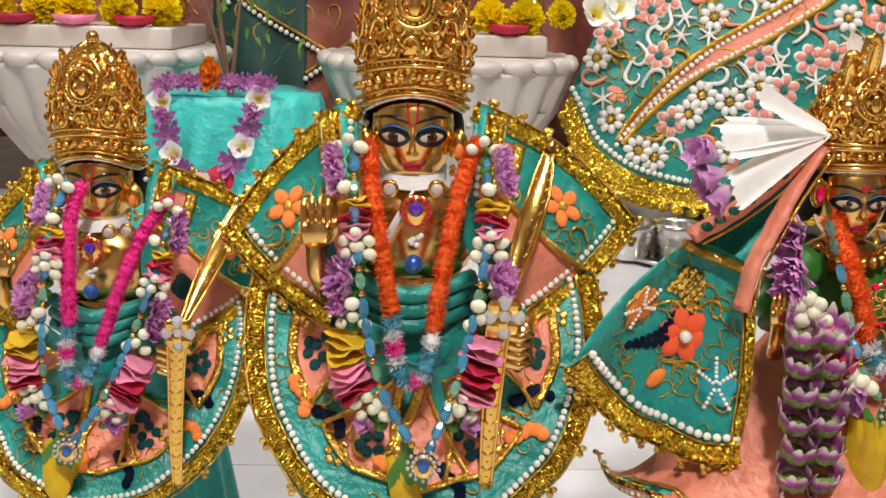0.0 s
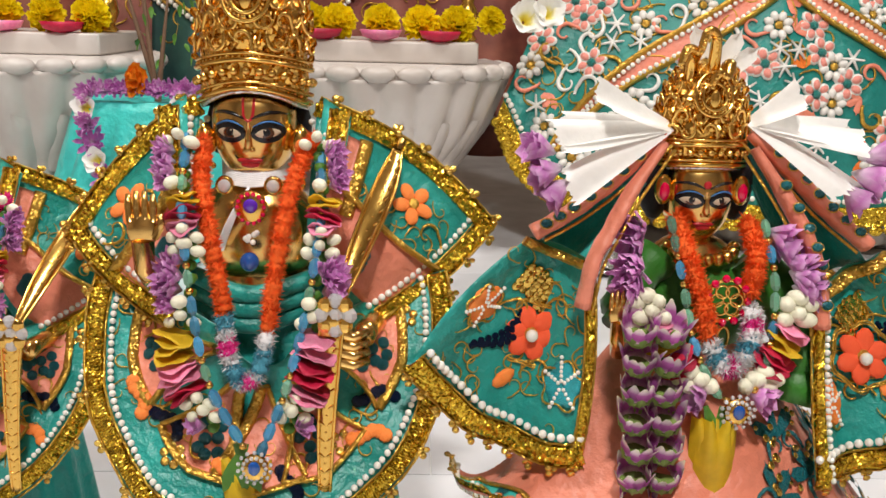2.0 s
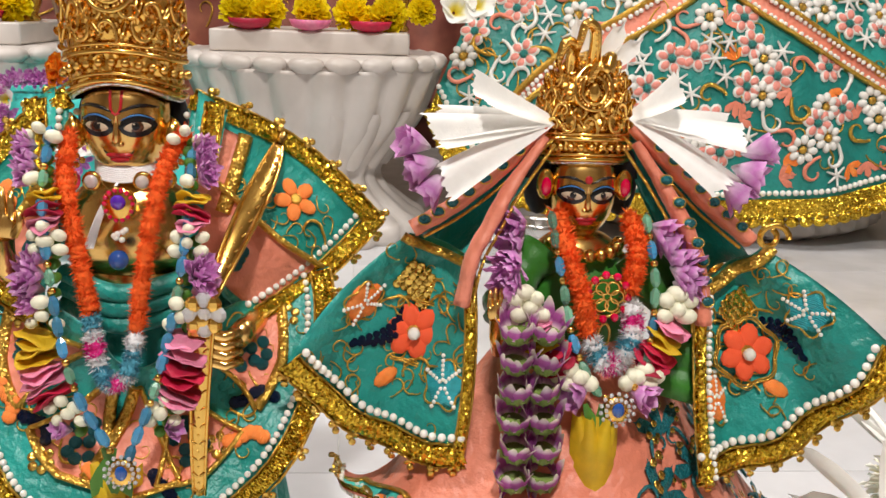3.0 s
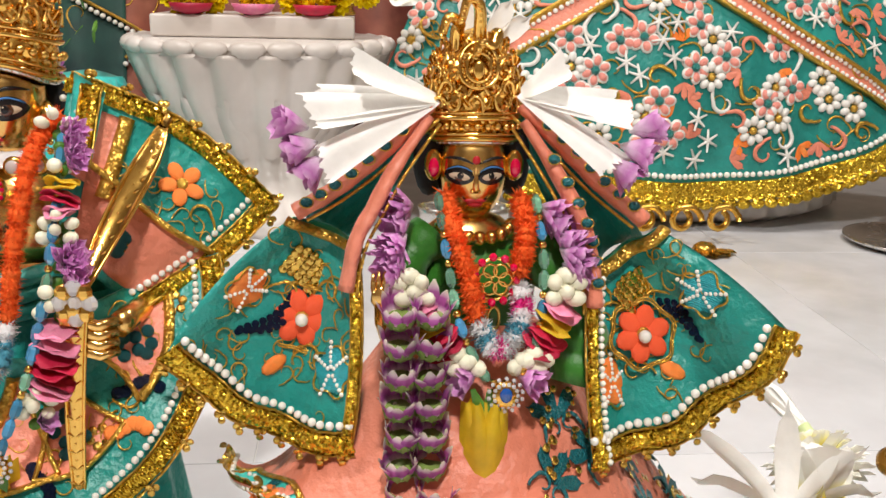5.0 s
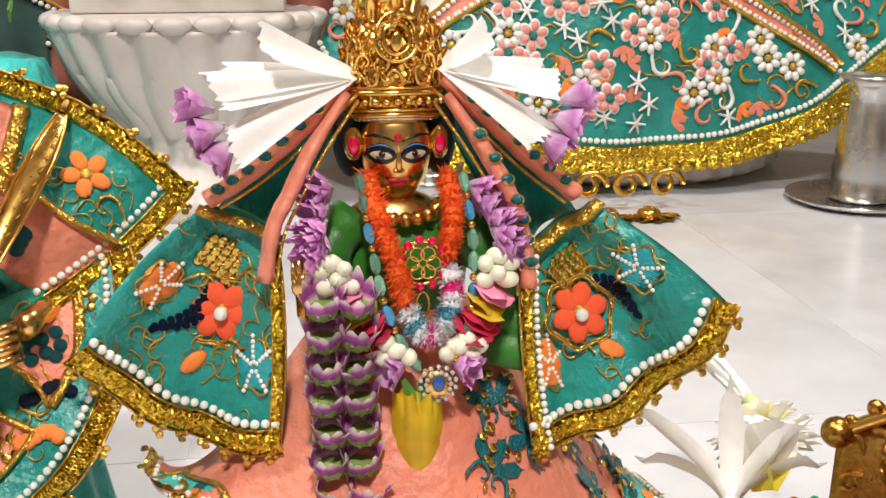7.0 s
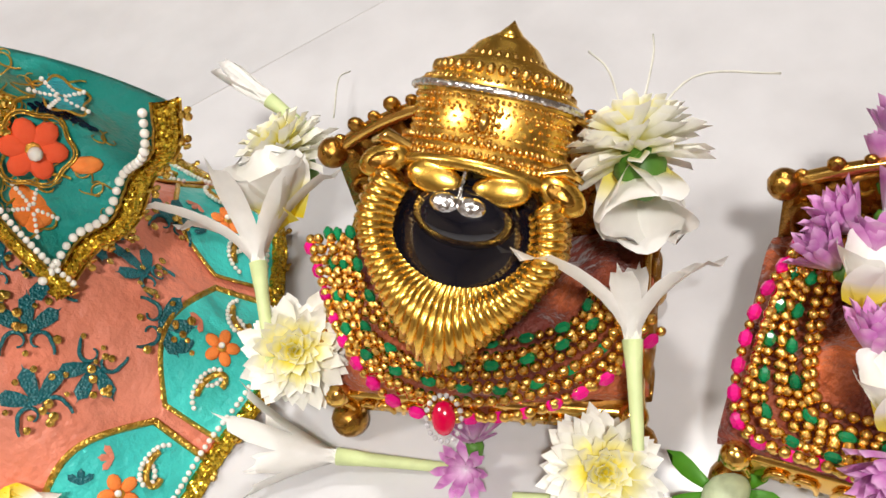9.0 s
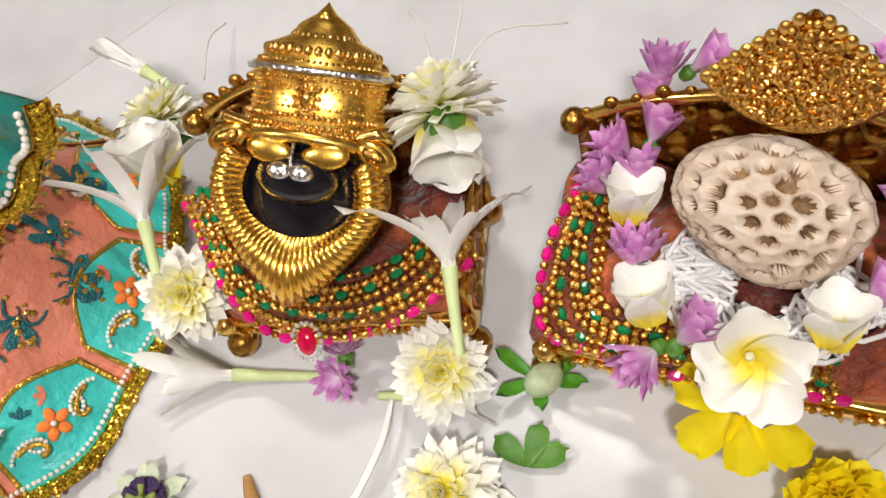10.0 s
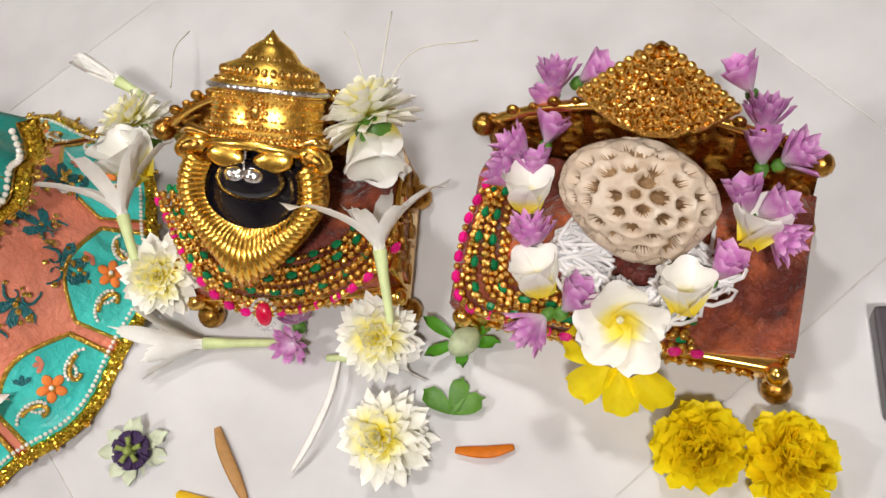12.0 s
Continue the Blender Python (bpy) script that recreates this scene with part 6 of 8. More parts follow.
ball(_b, (QX, QY, 0.232), 0.038, 18, 12, (1.0, 0.6, 1.0))
face(_b, (QX, QY, 0.296), 0.0440, 0.045, False)
palm(_b, Matrix.Translation((0.309, 0.862, 0.229)), 0.0125)
solo("deity_statue", _b, FACE_MATS, "small gilt goddess statue with painted eyes", "statue", "deity statues")
crown((QX, QY + 0.004, 0.3155), 0.056, 0.064, 0.62, "gilt openwork crown with curled finials", True)
for sx in (-1, 1):
    t = thing("earring", "gilt earring with a red teardrop stone", "earring", (QX + sx * 0.024, QY - 0.012, 0.30), "earrings")
    _b = bmesh.new(); ball(_b, (QX + sx * 0.0245, QY - 0.012, 0.299), 0.0072, 10, 8, (0.8, 0.5, 1.35)); part("setting", _b, GOLD, t)
    _b = bmesh.new(); ball(_b, (QX + sx * 0.0245, QY - 0.0155, 0.298), 0.0042, 10, 8, (0.8, 0.5, 1.4)); part("stone", _b, RUBY, t)
# choker and medal
put(QUEEN)
t = thing("gold_necklace", "gold bead choker with a filigree ruby medal", "necklace", (QX + 0.005, QY - 0.04, 0.25))
for k in range(9):
    a = (k - 4) * 0.33
    piece("gold_bead", GBALL_ME, Matrix.Translation((QX + 0.022 * math.sin(a), QY - 0.022 * math.cos(a) - 0.004, 0.268 - 0.006 * math.cos(a))) @ Matrix.Scale(0.0046, 4), t)
_c = V((0.372, 0.868, 0.243))
_b = bmesh.new(); tube(_b, [_c + V((0.0115 * math.cos(a), 0, 0.0125 * math.sin(a))) for a in (2 * math.pi * k / 28 for k in range(29))], 0.0012, 6, False); part("medal_rim", _b, GOLD, t)
for k in range(6):
    _b = bmesh.new(); tube(_b, [_c + V((0.006 * math.cos(k * 1.05) + 0.004 * math.cos(a), -0.001, 0.006 * math.sin(k * 1.05) + 0.004 * math.sin(a))) for a in (2 * math.pi * q / 12 for q in range(13))], 0.0008, 5, False); part("filigree", _b, GOLD, t)
_rb = bmesh.new(); ball(_rb, (0, 0, 0), 1, 8, 6); RUBY_ME = shared("ruby_bead", _rb, RUBY)
for k in range(11):
    a = 2 * math.pi * k / 11
    piece("ruby_bead", RUBY_ME, Matrix.Translation(_c + V((0.0125 * math.cos(a), -0.002, 0.0138 * math.sin(a)))) @ Matrix.Scale(0.0026, 4), t)
_b = bmesh.new(); tube(_b, [_c + V((0.0035 * math.cos(a), 0, -0.024 + 0.007 * math.sin(a))) for a in (2 * math.pi * k / 16 for k in range(17))], 0.0010, 5, False); part("drop", _b, GOLD, t)
# green blouse sleeve
_b = bmesh.new()
tube(_b, curve([(0.395, 0.905, 0.262), (0.418, 0.895, 0.235), (0.430, 0.888, 0.200), (0.424, 0.880, 0.172)], 16), [0.016 + 0.0025 * math.sin(i * 1.9) for i in range(17)], 14)
tube(_b, curve([(0.338, 0.905, 0.262), (0.318, 0.895, 0.240), (0.314, 0.880, 0.225)], 10), [0.014 + 0.002 * math.sin(i * 1.9) for i in range(11)], 14)
ball(_b, (QX, QY - 0.004, 0.228), 0.039, 18, 12, (1.0, 0.62, 1.0))
solo("green_blouse", _b, GREEN_SILK, "crumpled deep green silk blouse with full sleeves", "blouse")


# skirt spreading on the floor
put(Matrix.Identity(4))


class Skirt:
    n = V((0, -0.6, 0.8))

    def at(self, u, v, lift=0.0):
        a = radians(-172 + 220 * u)
        r = 0.030 + 0.165 * v ** 0.85 * (1 + 0.06 * math.sin(a * 2 + 1)) + 0.006 * math.sin(a * 9 + 1.5 * v) * v
        up = max(0.0, min(1.0, (0.30 - u) / 0.20))
        r *= 1 - 0.24 * up * v
        z = 0.205 * max(0.0, 1 - v) ** 1.25 + 0.006 + 0.004 * math.sin(a * 7) * v + 0.108 * up * up * (3 - 2 * up) * v * v
        return V((QX + r * math.cos(a), 0.940 + r * math.sin(a), z)) + V((math.cos(a) * 0.4, math.sin(a) * 0.4, 0.8)) * lift

    spot, sheet = Patch.spot, Patch.sheet


S = Skirt()
t = thing("embroidered_skirt", "flared salmon silk skirt with teal border spread over the floor", "skirt", (QX, 0.935, 0))
_b = bmesh.new(); grid_faces(_b, [[S.at(j / 100, i / 24) for j in range(101)] for i in range(25)]); part("cloth", _b, SALMON, t)
for _e0, _e1 in ((0.02, 0.17), (0.19, 0.34), (0.36, 0.51), (0.53, 0.68), (0.70, 0.85), (0.87, 0.99)):
    _rows = []
    for i in range(9):
        _rows.append([])
        for j in range(25):
            u = _e0 + (_e1 - _e0) * j / 24
            v0 = 0.76 - 0.12 * math.sin(math.pi * j / 24)
            _rows[-1].append(S.at(u, v0 + (0.97 - v0) * i / 8, 0.0022))
    _b = bmesh.new(); grid_faces(_b, _rows); part("teal_border", _b, TEAL_LIGHT, t, "scalloped teal silk border")
    _b = bmesh.new(); braid(_b, [p + V((0, 0, 0.001)) for p in [r[0] for r in _rows[::-1]] + _rows[0] + [r[-1] for r in _rows]], 0.0048, 0); part("gold_braid", _b, THREAD, t)
    um = (_e0 + _e1) / 2
    M = S.spot(um, 0.80, 0.004)
    piece("embroidered_flower", FL_ORANGE, M @ Matrix.Diagonal((0.0125, 0.0125, 0.008, 1)), t)
    piece("pearl", PEARL_ME, Matrix.Translation(S.at(um, 0.80, 0.008)) @ Matrix.Scale(0.0022, 4), t)
    for sg in (-1, 1):
        M = S.spot(um + sg * 0.042, 0.86, 0.004, 30 * sg)
        pts = [M @ V((sg * 0.016 * math.cos(a) * (1 - 0.12 * a), 0.012 * math.sin(a) * (1 - 0.08 * a) + 0.003 * a, 0.001)) for a in (k * 0.24 for k in range(24))]
        row_of(PEARL_ME, "white_bead", [a0.lerp(b0, q / 5) for a0, b0 in zip(pts, pts[1:]) for q in range(5)], 0.0017, t, 0.0034)
        _b = bmesh.new(); tube(_b, [p + V((0, 0, 0.0002)) + (M.to_3x3() @ V((0, -0.004, 0))) for p in pts[3:18]], 0.0022, 6); part("gold_scroll", _b, THREAD, t)
        _b = bmesh.new()
        leafy(_b, S.spot(um + sg * 0.02, 0.72, 0.004, 40 * sg), 0.010)
        part("leaf", _b, (DARKTEAL, SALMON)[sg > 0], t)
_hemp = [S.at(i / 160, 0.985, 0.003) for i in range(161)]
_b = bmesh.new()
_rows = []
for i in range(161):
    w = 0.006 * (1 + 0.2 * noise.noise(V((i * 0.9, 0, 0))))
    c = S.at(i / 160, 0.985, 0.003)
    o = (S.at(i / 160, 1.02) - S.at(i / 160, 0.95)).normalized()
    _rows.append([c + o * (w * (q / 2.5 - 1)) + V((0, 0, 0.003 * math.sin(math.pi * q / 5) + 0.0008 * noise.noise(V((i * 2.2, q * 2.7, 1))))) for q in range(6)])
grid_faces(_b, _rows); part("brocade_hem", _b, BROCADE, t, "gold brocade hem")
row_of(PEARL_ME, "pearl", [S.at(i / 900, 0.935, 0.0045) for i in range(901)], 0.0019, t, 0.0046)
for i in range(2, 160, 6):
    sequin_cluster(t, Matrix.Translation(S.at(i / 160, 1.03, 0.002)), 0.0030, rnd)
for u, v, a in ((0.60, 0.36, 20), (0.66, 0.55, -30), (0.80, 0.50, 60), (0.52, 0.55, 100), (0.56, 0.26, 0), (0.74, 0.32, 40), (0.88, 0.55, 10), (0.44, 0.5, -20), (0.70, 0.42, 150), (0.60, 0.62, 200), (0.76, 0.62, 250), (0.50, 0.38, 310), (0.84, 0.38, 120)):
    M = S.spot(u, v, 0.003, a)
    _b = bmesh.new()
    for q in (-55, 0, 55):
        petal(_b, M @ Matrix.Rotation(radians(q), 4, "Z"), 0.025, 0.010, -0.02, 0.02, 0, 4, 2, 0.1)
    for q in (-1, 1):
        scroll(_b, M @ Matrix.Translation((q * 0.010, -0.006, 0)), 0.0075, 0.0014, q)
    part("teal_motif", _b, DARKTEAL, t, "dark teal embroidered motif")
    for q in range(12):
        piece("sequin", SEQ_ME, M @ Matrix.Translation((rnd.uniform(-0.018, 0.018), rnd.uniform(-0.014, 0.022), 0.0022)) @ Matrix.Scale(rnd.uniform(0.0016, 0.0030), 4), t)

# veil: rolled salmon edges, gold bands, two wide teal flaps
t = thing("silk_veil", "salmon and teal silk veil with embroidered flaps and pearls", "veil", (QX, 0.9, 0.12))
def dip(u, v, c):
    """Depth of the flap: one deep fold through the flower, small ones beside it."""
    return -0.024 * math.exp(-((u - c) / 0.36) ** 4) * (0.45 + 0.55 * math.sin(math.pi * min(1.0, v * 0.9 + 0.1))) + 0.0035 * math.sin(u * 15 + 2) * (0.3 + v)


FL = Patch((0.256, 0.903, 0.272), (0.292, 0.890, 0.260), (0.181, 0.880, 0.193), (0.290, 0.868, 0.132), (0, 0, 0), (-0.005, 0.006, -0.021), (-0.006, 0, 0.004), (0.005, -0.006, 0), lambda u, v: dip(u, v, 0.56))
FR = Patch((0.435, 0.886, 0.237), (0.478, 0.900, 0.266), (0.437, 0.863, 0.126), (0.548, 0.845, 0.214), (0, 0, 0), (0.0125, 0.004, -0.023), (-0.004, -0.006, 0), (0.002, 0, 0.004), lambda u, v: dip(u, v, 0.44))
for side, P in ((-1, FL), (1, FR)):
    part("teal_flap", P.sheet(0, 1, 0, 1, 40, 28), TEAL, t, "teal silk flap")
    edge_trim(P, [(k / 60, 0.955) for k in range(61)], 0.0155, t, rnd, 0.0027, 1)
    ue = 0.965 if side > 0 else 0.035
    ui = 0.03 if side > 0 else 0.97
    edge_trim(P, [(ui, k / 40) for k in range(41)], 0.007, t, rnd, 0.002, side, side > 0, False)
    sash_flap(P, t, rnd, side)
    # gold band where salmon meets teal
    _b = bmesh.new(); braid(_b, [P.at(-0.04 + 1.08 * k / 12, 0.03 + 0.02 * math.sin(k / 12 * 3), 0.003) for k in range(13)], 0.0105, 0, None, 10, 0.6); part("gold_band", _b, THREAD, t)
for side, P in ((-1, Patch((0.340, 0.925, 0.338), (0.346, 0.920, 0.328), FL.at(0.20, 0.04), FL.at(0.90, 0.06), (0, 0, 0), (0, 0.02, 0), (-0.004, 0.006, 0.004), (0.004, 0.010, 0.0), lambda u, v: -0.010 * math.sin(math.pi * u))),
                (1, Patch((0.388, 0.920, 0.330), (0.394, 0.925, 0.340), FR.at(0.10, 0.06), FR.at(0.80, 0.04), (0, 0, 0), (0, 0.02, 0), (-0.004, 0.010, 0.0), (0.004, 0.006, 0.004), lambda u, v: -0.010 * math.sin(math.pi * u)))):
    part("inner_fold", P.sheet(0, 1, 0, 1, 16, 24), TEAL, t, "shaded teal silk between the rolled edges")
for side, pts, r in ((-1, [(0.338, 0.914, 0.337), (0.309, 0.906, 0.311), (0.281, 0.903, 0.289), (0.257, 0.901, 0.275)], 0.0088), (-1, [(0.337, 0.906, 0.332), (0.316, 0.897, 0.303), (0.303, 0.890, 0.280), (0.293, 0.886, 0.261), (0.287, 0.882, 0.232)], 0.0074), (1, [(0.392, 0.914, 0.338), (0.417, 0.906, 0.316), (0.442, 0.903, 0.292), (0.469, 0.900, 0.271)], 0.0088), (1, [(0.393, 0.906, 0.330), (0.413, 0.897, 0.300), (0.427, 0.890, 0.274), (0.434, 0.885, 0.250), (0.437, 0.880, 0.222)], 0.0086)):
    _b = bmesh.new()
    line = curve(pts, 26)
    tube(_b, line, [r * (0.55 + 0.45 * min(1, i / 8)) * (1 + 0.05 * math.sin(i * 1.3)) for i in range(27)], 12, True, 0, 0.6)
    part("rolled_edge", _b, SALMON, t, "rolled salmon silk edge")
    if r > 0.008:
        for i in range(5, 25, 3):
            M = aim(line[i] + V((0.001 * side, -r * 0.92, 0.003)), (0.1 * side, -1, 0.35))
            _b = bmesh.new(); ball(_b, M.translation, 0.0032, 10, 6, (1.2, 0.3, 0.9)); part("stitched_dot", _b, DARKTEAL, t)
            _b = bmesh.new(); tube(_b, [M @ V((0.004 * math.cos(a), 0.0032 * math.sin(a), 0)) for a in (2 * math.pi * k / 12 for k in range(13))], 0.0005, 4, False); part("cord", _b, THREAD, t)
    _b = bmesh.new(); tube(_b, [p + V((-side * r * 0.8, -r * 0.35, -r * 0.5)) for p in line], 0.0011, 5); part("cord", _b, THREAD, t)

# white petal fans beside the crown
put(Matrix.Identity(4))
for side, eye, tips in ((-1, (0.341, 0.914, 0.342), ((0.291, 0.357), (0.274, 0.342), (0.266, 0.333), (0.277, 0.313))), (1, (0.392, 0.914, 0.346), ((0.419, 0.360), (0.438, 0.343), (0.453, 0.333), (0.443, 0.313)))):
    t = thing("petal_fan", "white folded petal fan tucked behind the crown", "flower", eye, "petal fans")
    for k, (x, z) in enumerate(tips):
        _b = bmesh.new()
        d = V((x, 0.898 - 0.006 * k, z)) - V(eye)
        M = axes(eye, d.cross(V((0, -0.7, 0.7))), d)
        rows = []
        for i in range(13):
            f = i / 12
            w = 0.0042 + 0.0086 * f ** 0.8
            rows.append([M @ V((w * (q / 9 - 1), d.length * f * (1 + 0.05 * (k % 2) - (0.07 * noise.noise(V((q * 0.9, k * 3.1, side))) if i == 12 else 0) + (0.05 * (q / 9 - 1) * (-1) ** k if i == 12 else 0)), 0.0042 * f * math.cos(q * 0.30 + k) + 0.005 * f * f * (-1) ** k + 0.0012 * f * abs(q / 9 - 1))) for q in range(19)])
        grid_faces(_b, rows)
        part("petal", _b, P_WHITE, t)
    t = thing("mauve_flower", "mauve daisy flower at the end of the petal fan", "flower", (tips[2][0], 0.89, tips[2][1]), "mauve flowers")
    for k in range(3):
        piece("flower", TULIP_ME, aim((tips[2][0] + side * (0.000 - 0.005 * k), 0.888, tips[2][1] - 0.006 - 0.008 * k), (side * 1.0, -0.35, 0.25 - 0.55 * k), k) @ Matrix.Scale(0.88, 4), t)
for _x, _z, _a in ((0.385, 0.384, 0.5), (0.352, 0.386, -0.3), (0.398, 0.375, 0.9)):
    t = thing("petal_spray", "white pointed petal behind the crown", "flower", (_x, 0.925, _z), "petal sprays")
    _b = bmesh.new(); petal(_b, Matrix.Translation((QX + 0.004, 0.935, 0.366)) @ Matrix.Rotation(_a, 4, "Y") @ Matrix.Rotation(radians(88), 4, "X"), 0.042, 0.012, 0.3, 0.0, 0, 5, 2, 0.2); part("petal", _b, P_WHITE, t)

# queen's garlands
put(QUEEN)
t = thing("chenille_garland", "short bright orange chenille garland round the neck", "garland", (QX, 0.88, 0.23), "chenille garlands")
_b = bmesh.new(); fuzzy(_b, [(0.344, 0.893, 0.288), (0.348, 0.874, 0.268), (0.356, 0.866, 0.245), (0.361, 0.862, 0.222)], 0.0058, 34, 31, 0, 1500); part("cord", _b, CHEN_ORANGE, t)
_b = bmesh.new(); fuzzy(_b, [(0.389, 0.893, 0.286), (0.390, 0.874, 0.270), (0.386, 0.868, 0.246)], 0.0056, 26, 32, 0, 1200); part("cord", _b, CHEN_ORANGE, t)
tail = curve([(0.362, 0.862, 0.218), (0.370, 0.857, 0.205), (0.380, 0.857, 0.206), (0.388, 0.862, 0.222), (0.387, 0.867, 0.238)], 10)
for i in range(10):
    _b = bmesh.new(); fuzzy(_b, tail[i:i + 2], 0.0058, 4, i, 0, 180); part("tuft", _b, (CHEN_WHITE, CHEN_BLUE, CHEN_WHITE, CHEN_PINK, CHEN_WHITE)[i % 5], t)
t = string_garland("crystal_garland", "garland of pale green and blue faceted crystal beads", [(0.340, 0.885, 0.285), (0.344, 0.866, 0.255), (0.350, 0.856, 0.222), (0.362, 0.850, 0.195), (0.372, 0.846, 0.186)],
                   [(GREEN_ME, 0.0058, 0.0048, "green_bead"), (GREEN_ME, 0.0058, 0.0048, "green_bead"), (GBALL_ME, 0.0024, 0.0024, "gold_bead"), (BLUE_ME, 0.0058, 0.0048, "blue_bead"), (GBALL_ME, 0.0024, 0.0024, "gold_bead")])
bead_line(curve([(0.398, 0.885, 0.284), (0.400, 0.866, 0.255), (0.398, 0.857, 0.222), (0.392, 0.850, 0.200), (0.383, 0.846, 0.188)], 60), t,
          [(GREEN_ME, 0.0058, 0.0048, "green_bead"), (GBALL_ME, 0.0024, 0.0024, "gold_bead"), (BLUE_ME, 0.0058, 0.0048, "blue_bead"), (GBALL_ME, 0.0024, 0.0024, "gold_bead"), (GREEN_ME, 0.0058, 0.0048, "green_bead")], 0.0004)
pendant((0.377, 0.844, 0.181), 0.0105, "gilt pendant with a blue stone and clear crystals")
t = thing("flower_garland", "garland of purple flowers, white buds and rose petals", "garland", (QX, 0.87, 0.18), "flower garlands")
for sx in (-1, 1):
    line = curve([(QX + sx * 0.038 - 0.002, 0.890, 0.282), (QX + sx * 0.046, 0.872, 0.258), (QX + sx * 0.042 + 0.004, 0.864, 0.230), (QX + sx * 0.028 + 0.006, 0.860, 0.205), (QX + sx * 0.012 + 0.008, 0.856, 0.190)], 13)
    for i, p in enumerate(line):
        d = V((sx * 0.6 + rnd.uniform(-0.3, 0.3), -1, rnd.uniform(-0.3, 0.2)))
        if i in (5, 6, 11, 12):
            for q in range(3):
                piece("white_bud", IVORY_ME, aim(p + V((0.006 * (q - 1), -0.006, 0.004 * (q % 2))), d + V((q - 1, 0, 0.4))) @ Matrix.Scale(0.0072, 4), t)
        elif i in (7, 8, 9, 10):
            for q in range(2):
                piece("rose_petal_fold", (ROSE_ME, YELP_ME, REDP_ME, REDP_ME)[i - 7], aim(p + V((0, -0.003, 0.0035 * q)), V((sx * 0.5, -0.3, 1)), rnd.random() * 6) @ Matrix.Diagonal((0.0135, 0.0115, 0.0125, 1)), t)
        else:
            piece("aster", TULIP_ME if i % 3 else BRUSH_ME, aim(p, d + V((sx * 0.5, 0, -0.2)), rnd.random() * 6) @ Matrix.Scale(0.80, 4), t)
# hanging strings of plum buds
for _j, (x0, x1) in enumerate(((0.3155, 0.3175), (0.3335, 0.3345))):
    t = thing("bud_garland", "hanging string of half-open plum and white buds", "garland", (x0, 0.85, 0.10), "bud garlands")
    for i in range(10):
        f = i / 9
        p = V((x0 + (x1 - x0) * f + rnd.uniform(-0.001, 0.001), 0.852 - 0.020 * f, 0.236 - 0.158 * f))
        B0 = aim(p + V((0, 0, -0.016)), (rnd.uniform(-0.16, 0.16), -0.35, 1), rnd.random() * 6) @ Matrix.Diagonal((1.0, 1.0, 0.98, 1))
        bud = piece("bud", SEPAL_ME, B0, t)
        for k in range(11):
            piece("petal", BUD_PETALS[(k + i) % 3], B0 @ Matrix.Rotation(k * 0.571 + rnd.uniform(-0.12, 0.12), 4, "Z") @ Matrix.Diagonal((1, 1, rnd.uniform(0.84, 1.10), 1)), bud)
t = thing("yellow_flower", "drooping golden yellow flower with green sepals", "flower", (0.372, 0.85, 0.12), "drooping flowers")
_b = bmesh.new()
for k in range(5):
    petal(_b, Matrix.Translation((0.366 + 0.0055 * (k - 2), 0.846 - 0.004 * (k % 2), 0.176)) @ Matrix.Rotation(radians(-94), 4, "X") @ Matrix.Rotation(radians(7 * (k - 2)), 4, "Z"), 0.060, 0.023, 0.35, 0.03, 0, 8, 4, 0.7)
part("corolla", _b, P_GOLDEN, t)
_b = bmesh.new()
for k in range(3):
    petal(_b, Matrix.Translation((0.368 + 0.010 * (k - 1), 0.845, 0.184)) @ Matrix.Rotation(radians(-95), 4, "X") @ Matrix.Rotation(radians(22 * (k - 1)), 4, "Z"), 0.040, 0.011, 0.1, 0.05)
part("calyx", _b, GREEN, t)


put(Matrix.Identity(4))


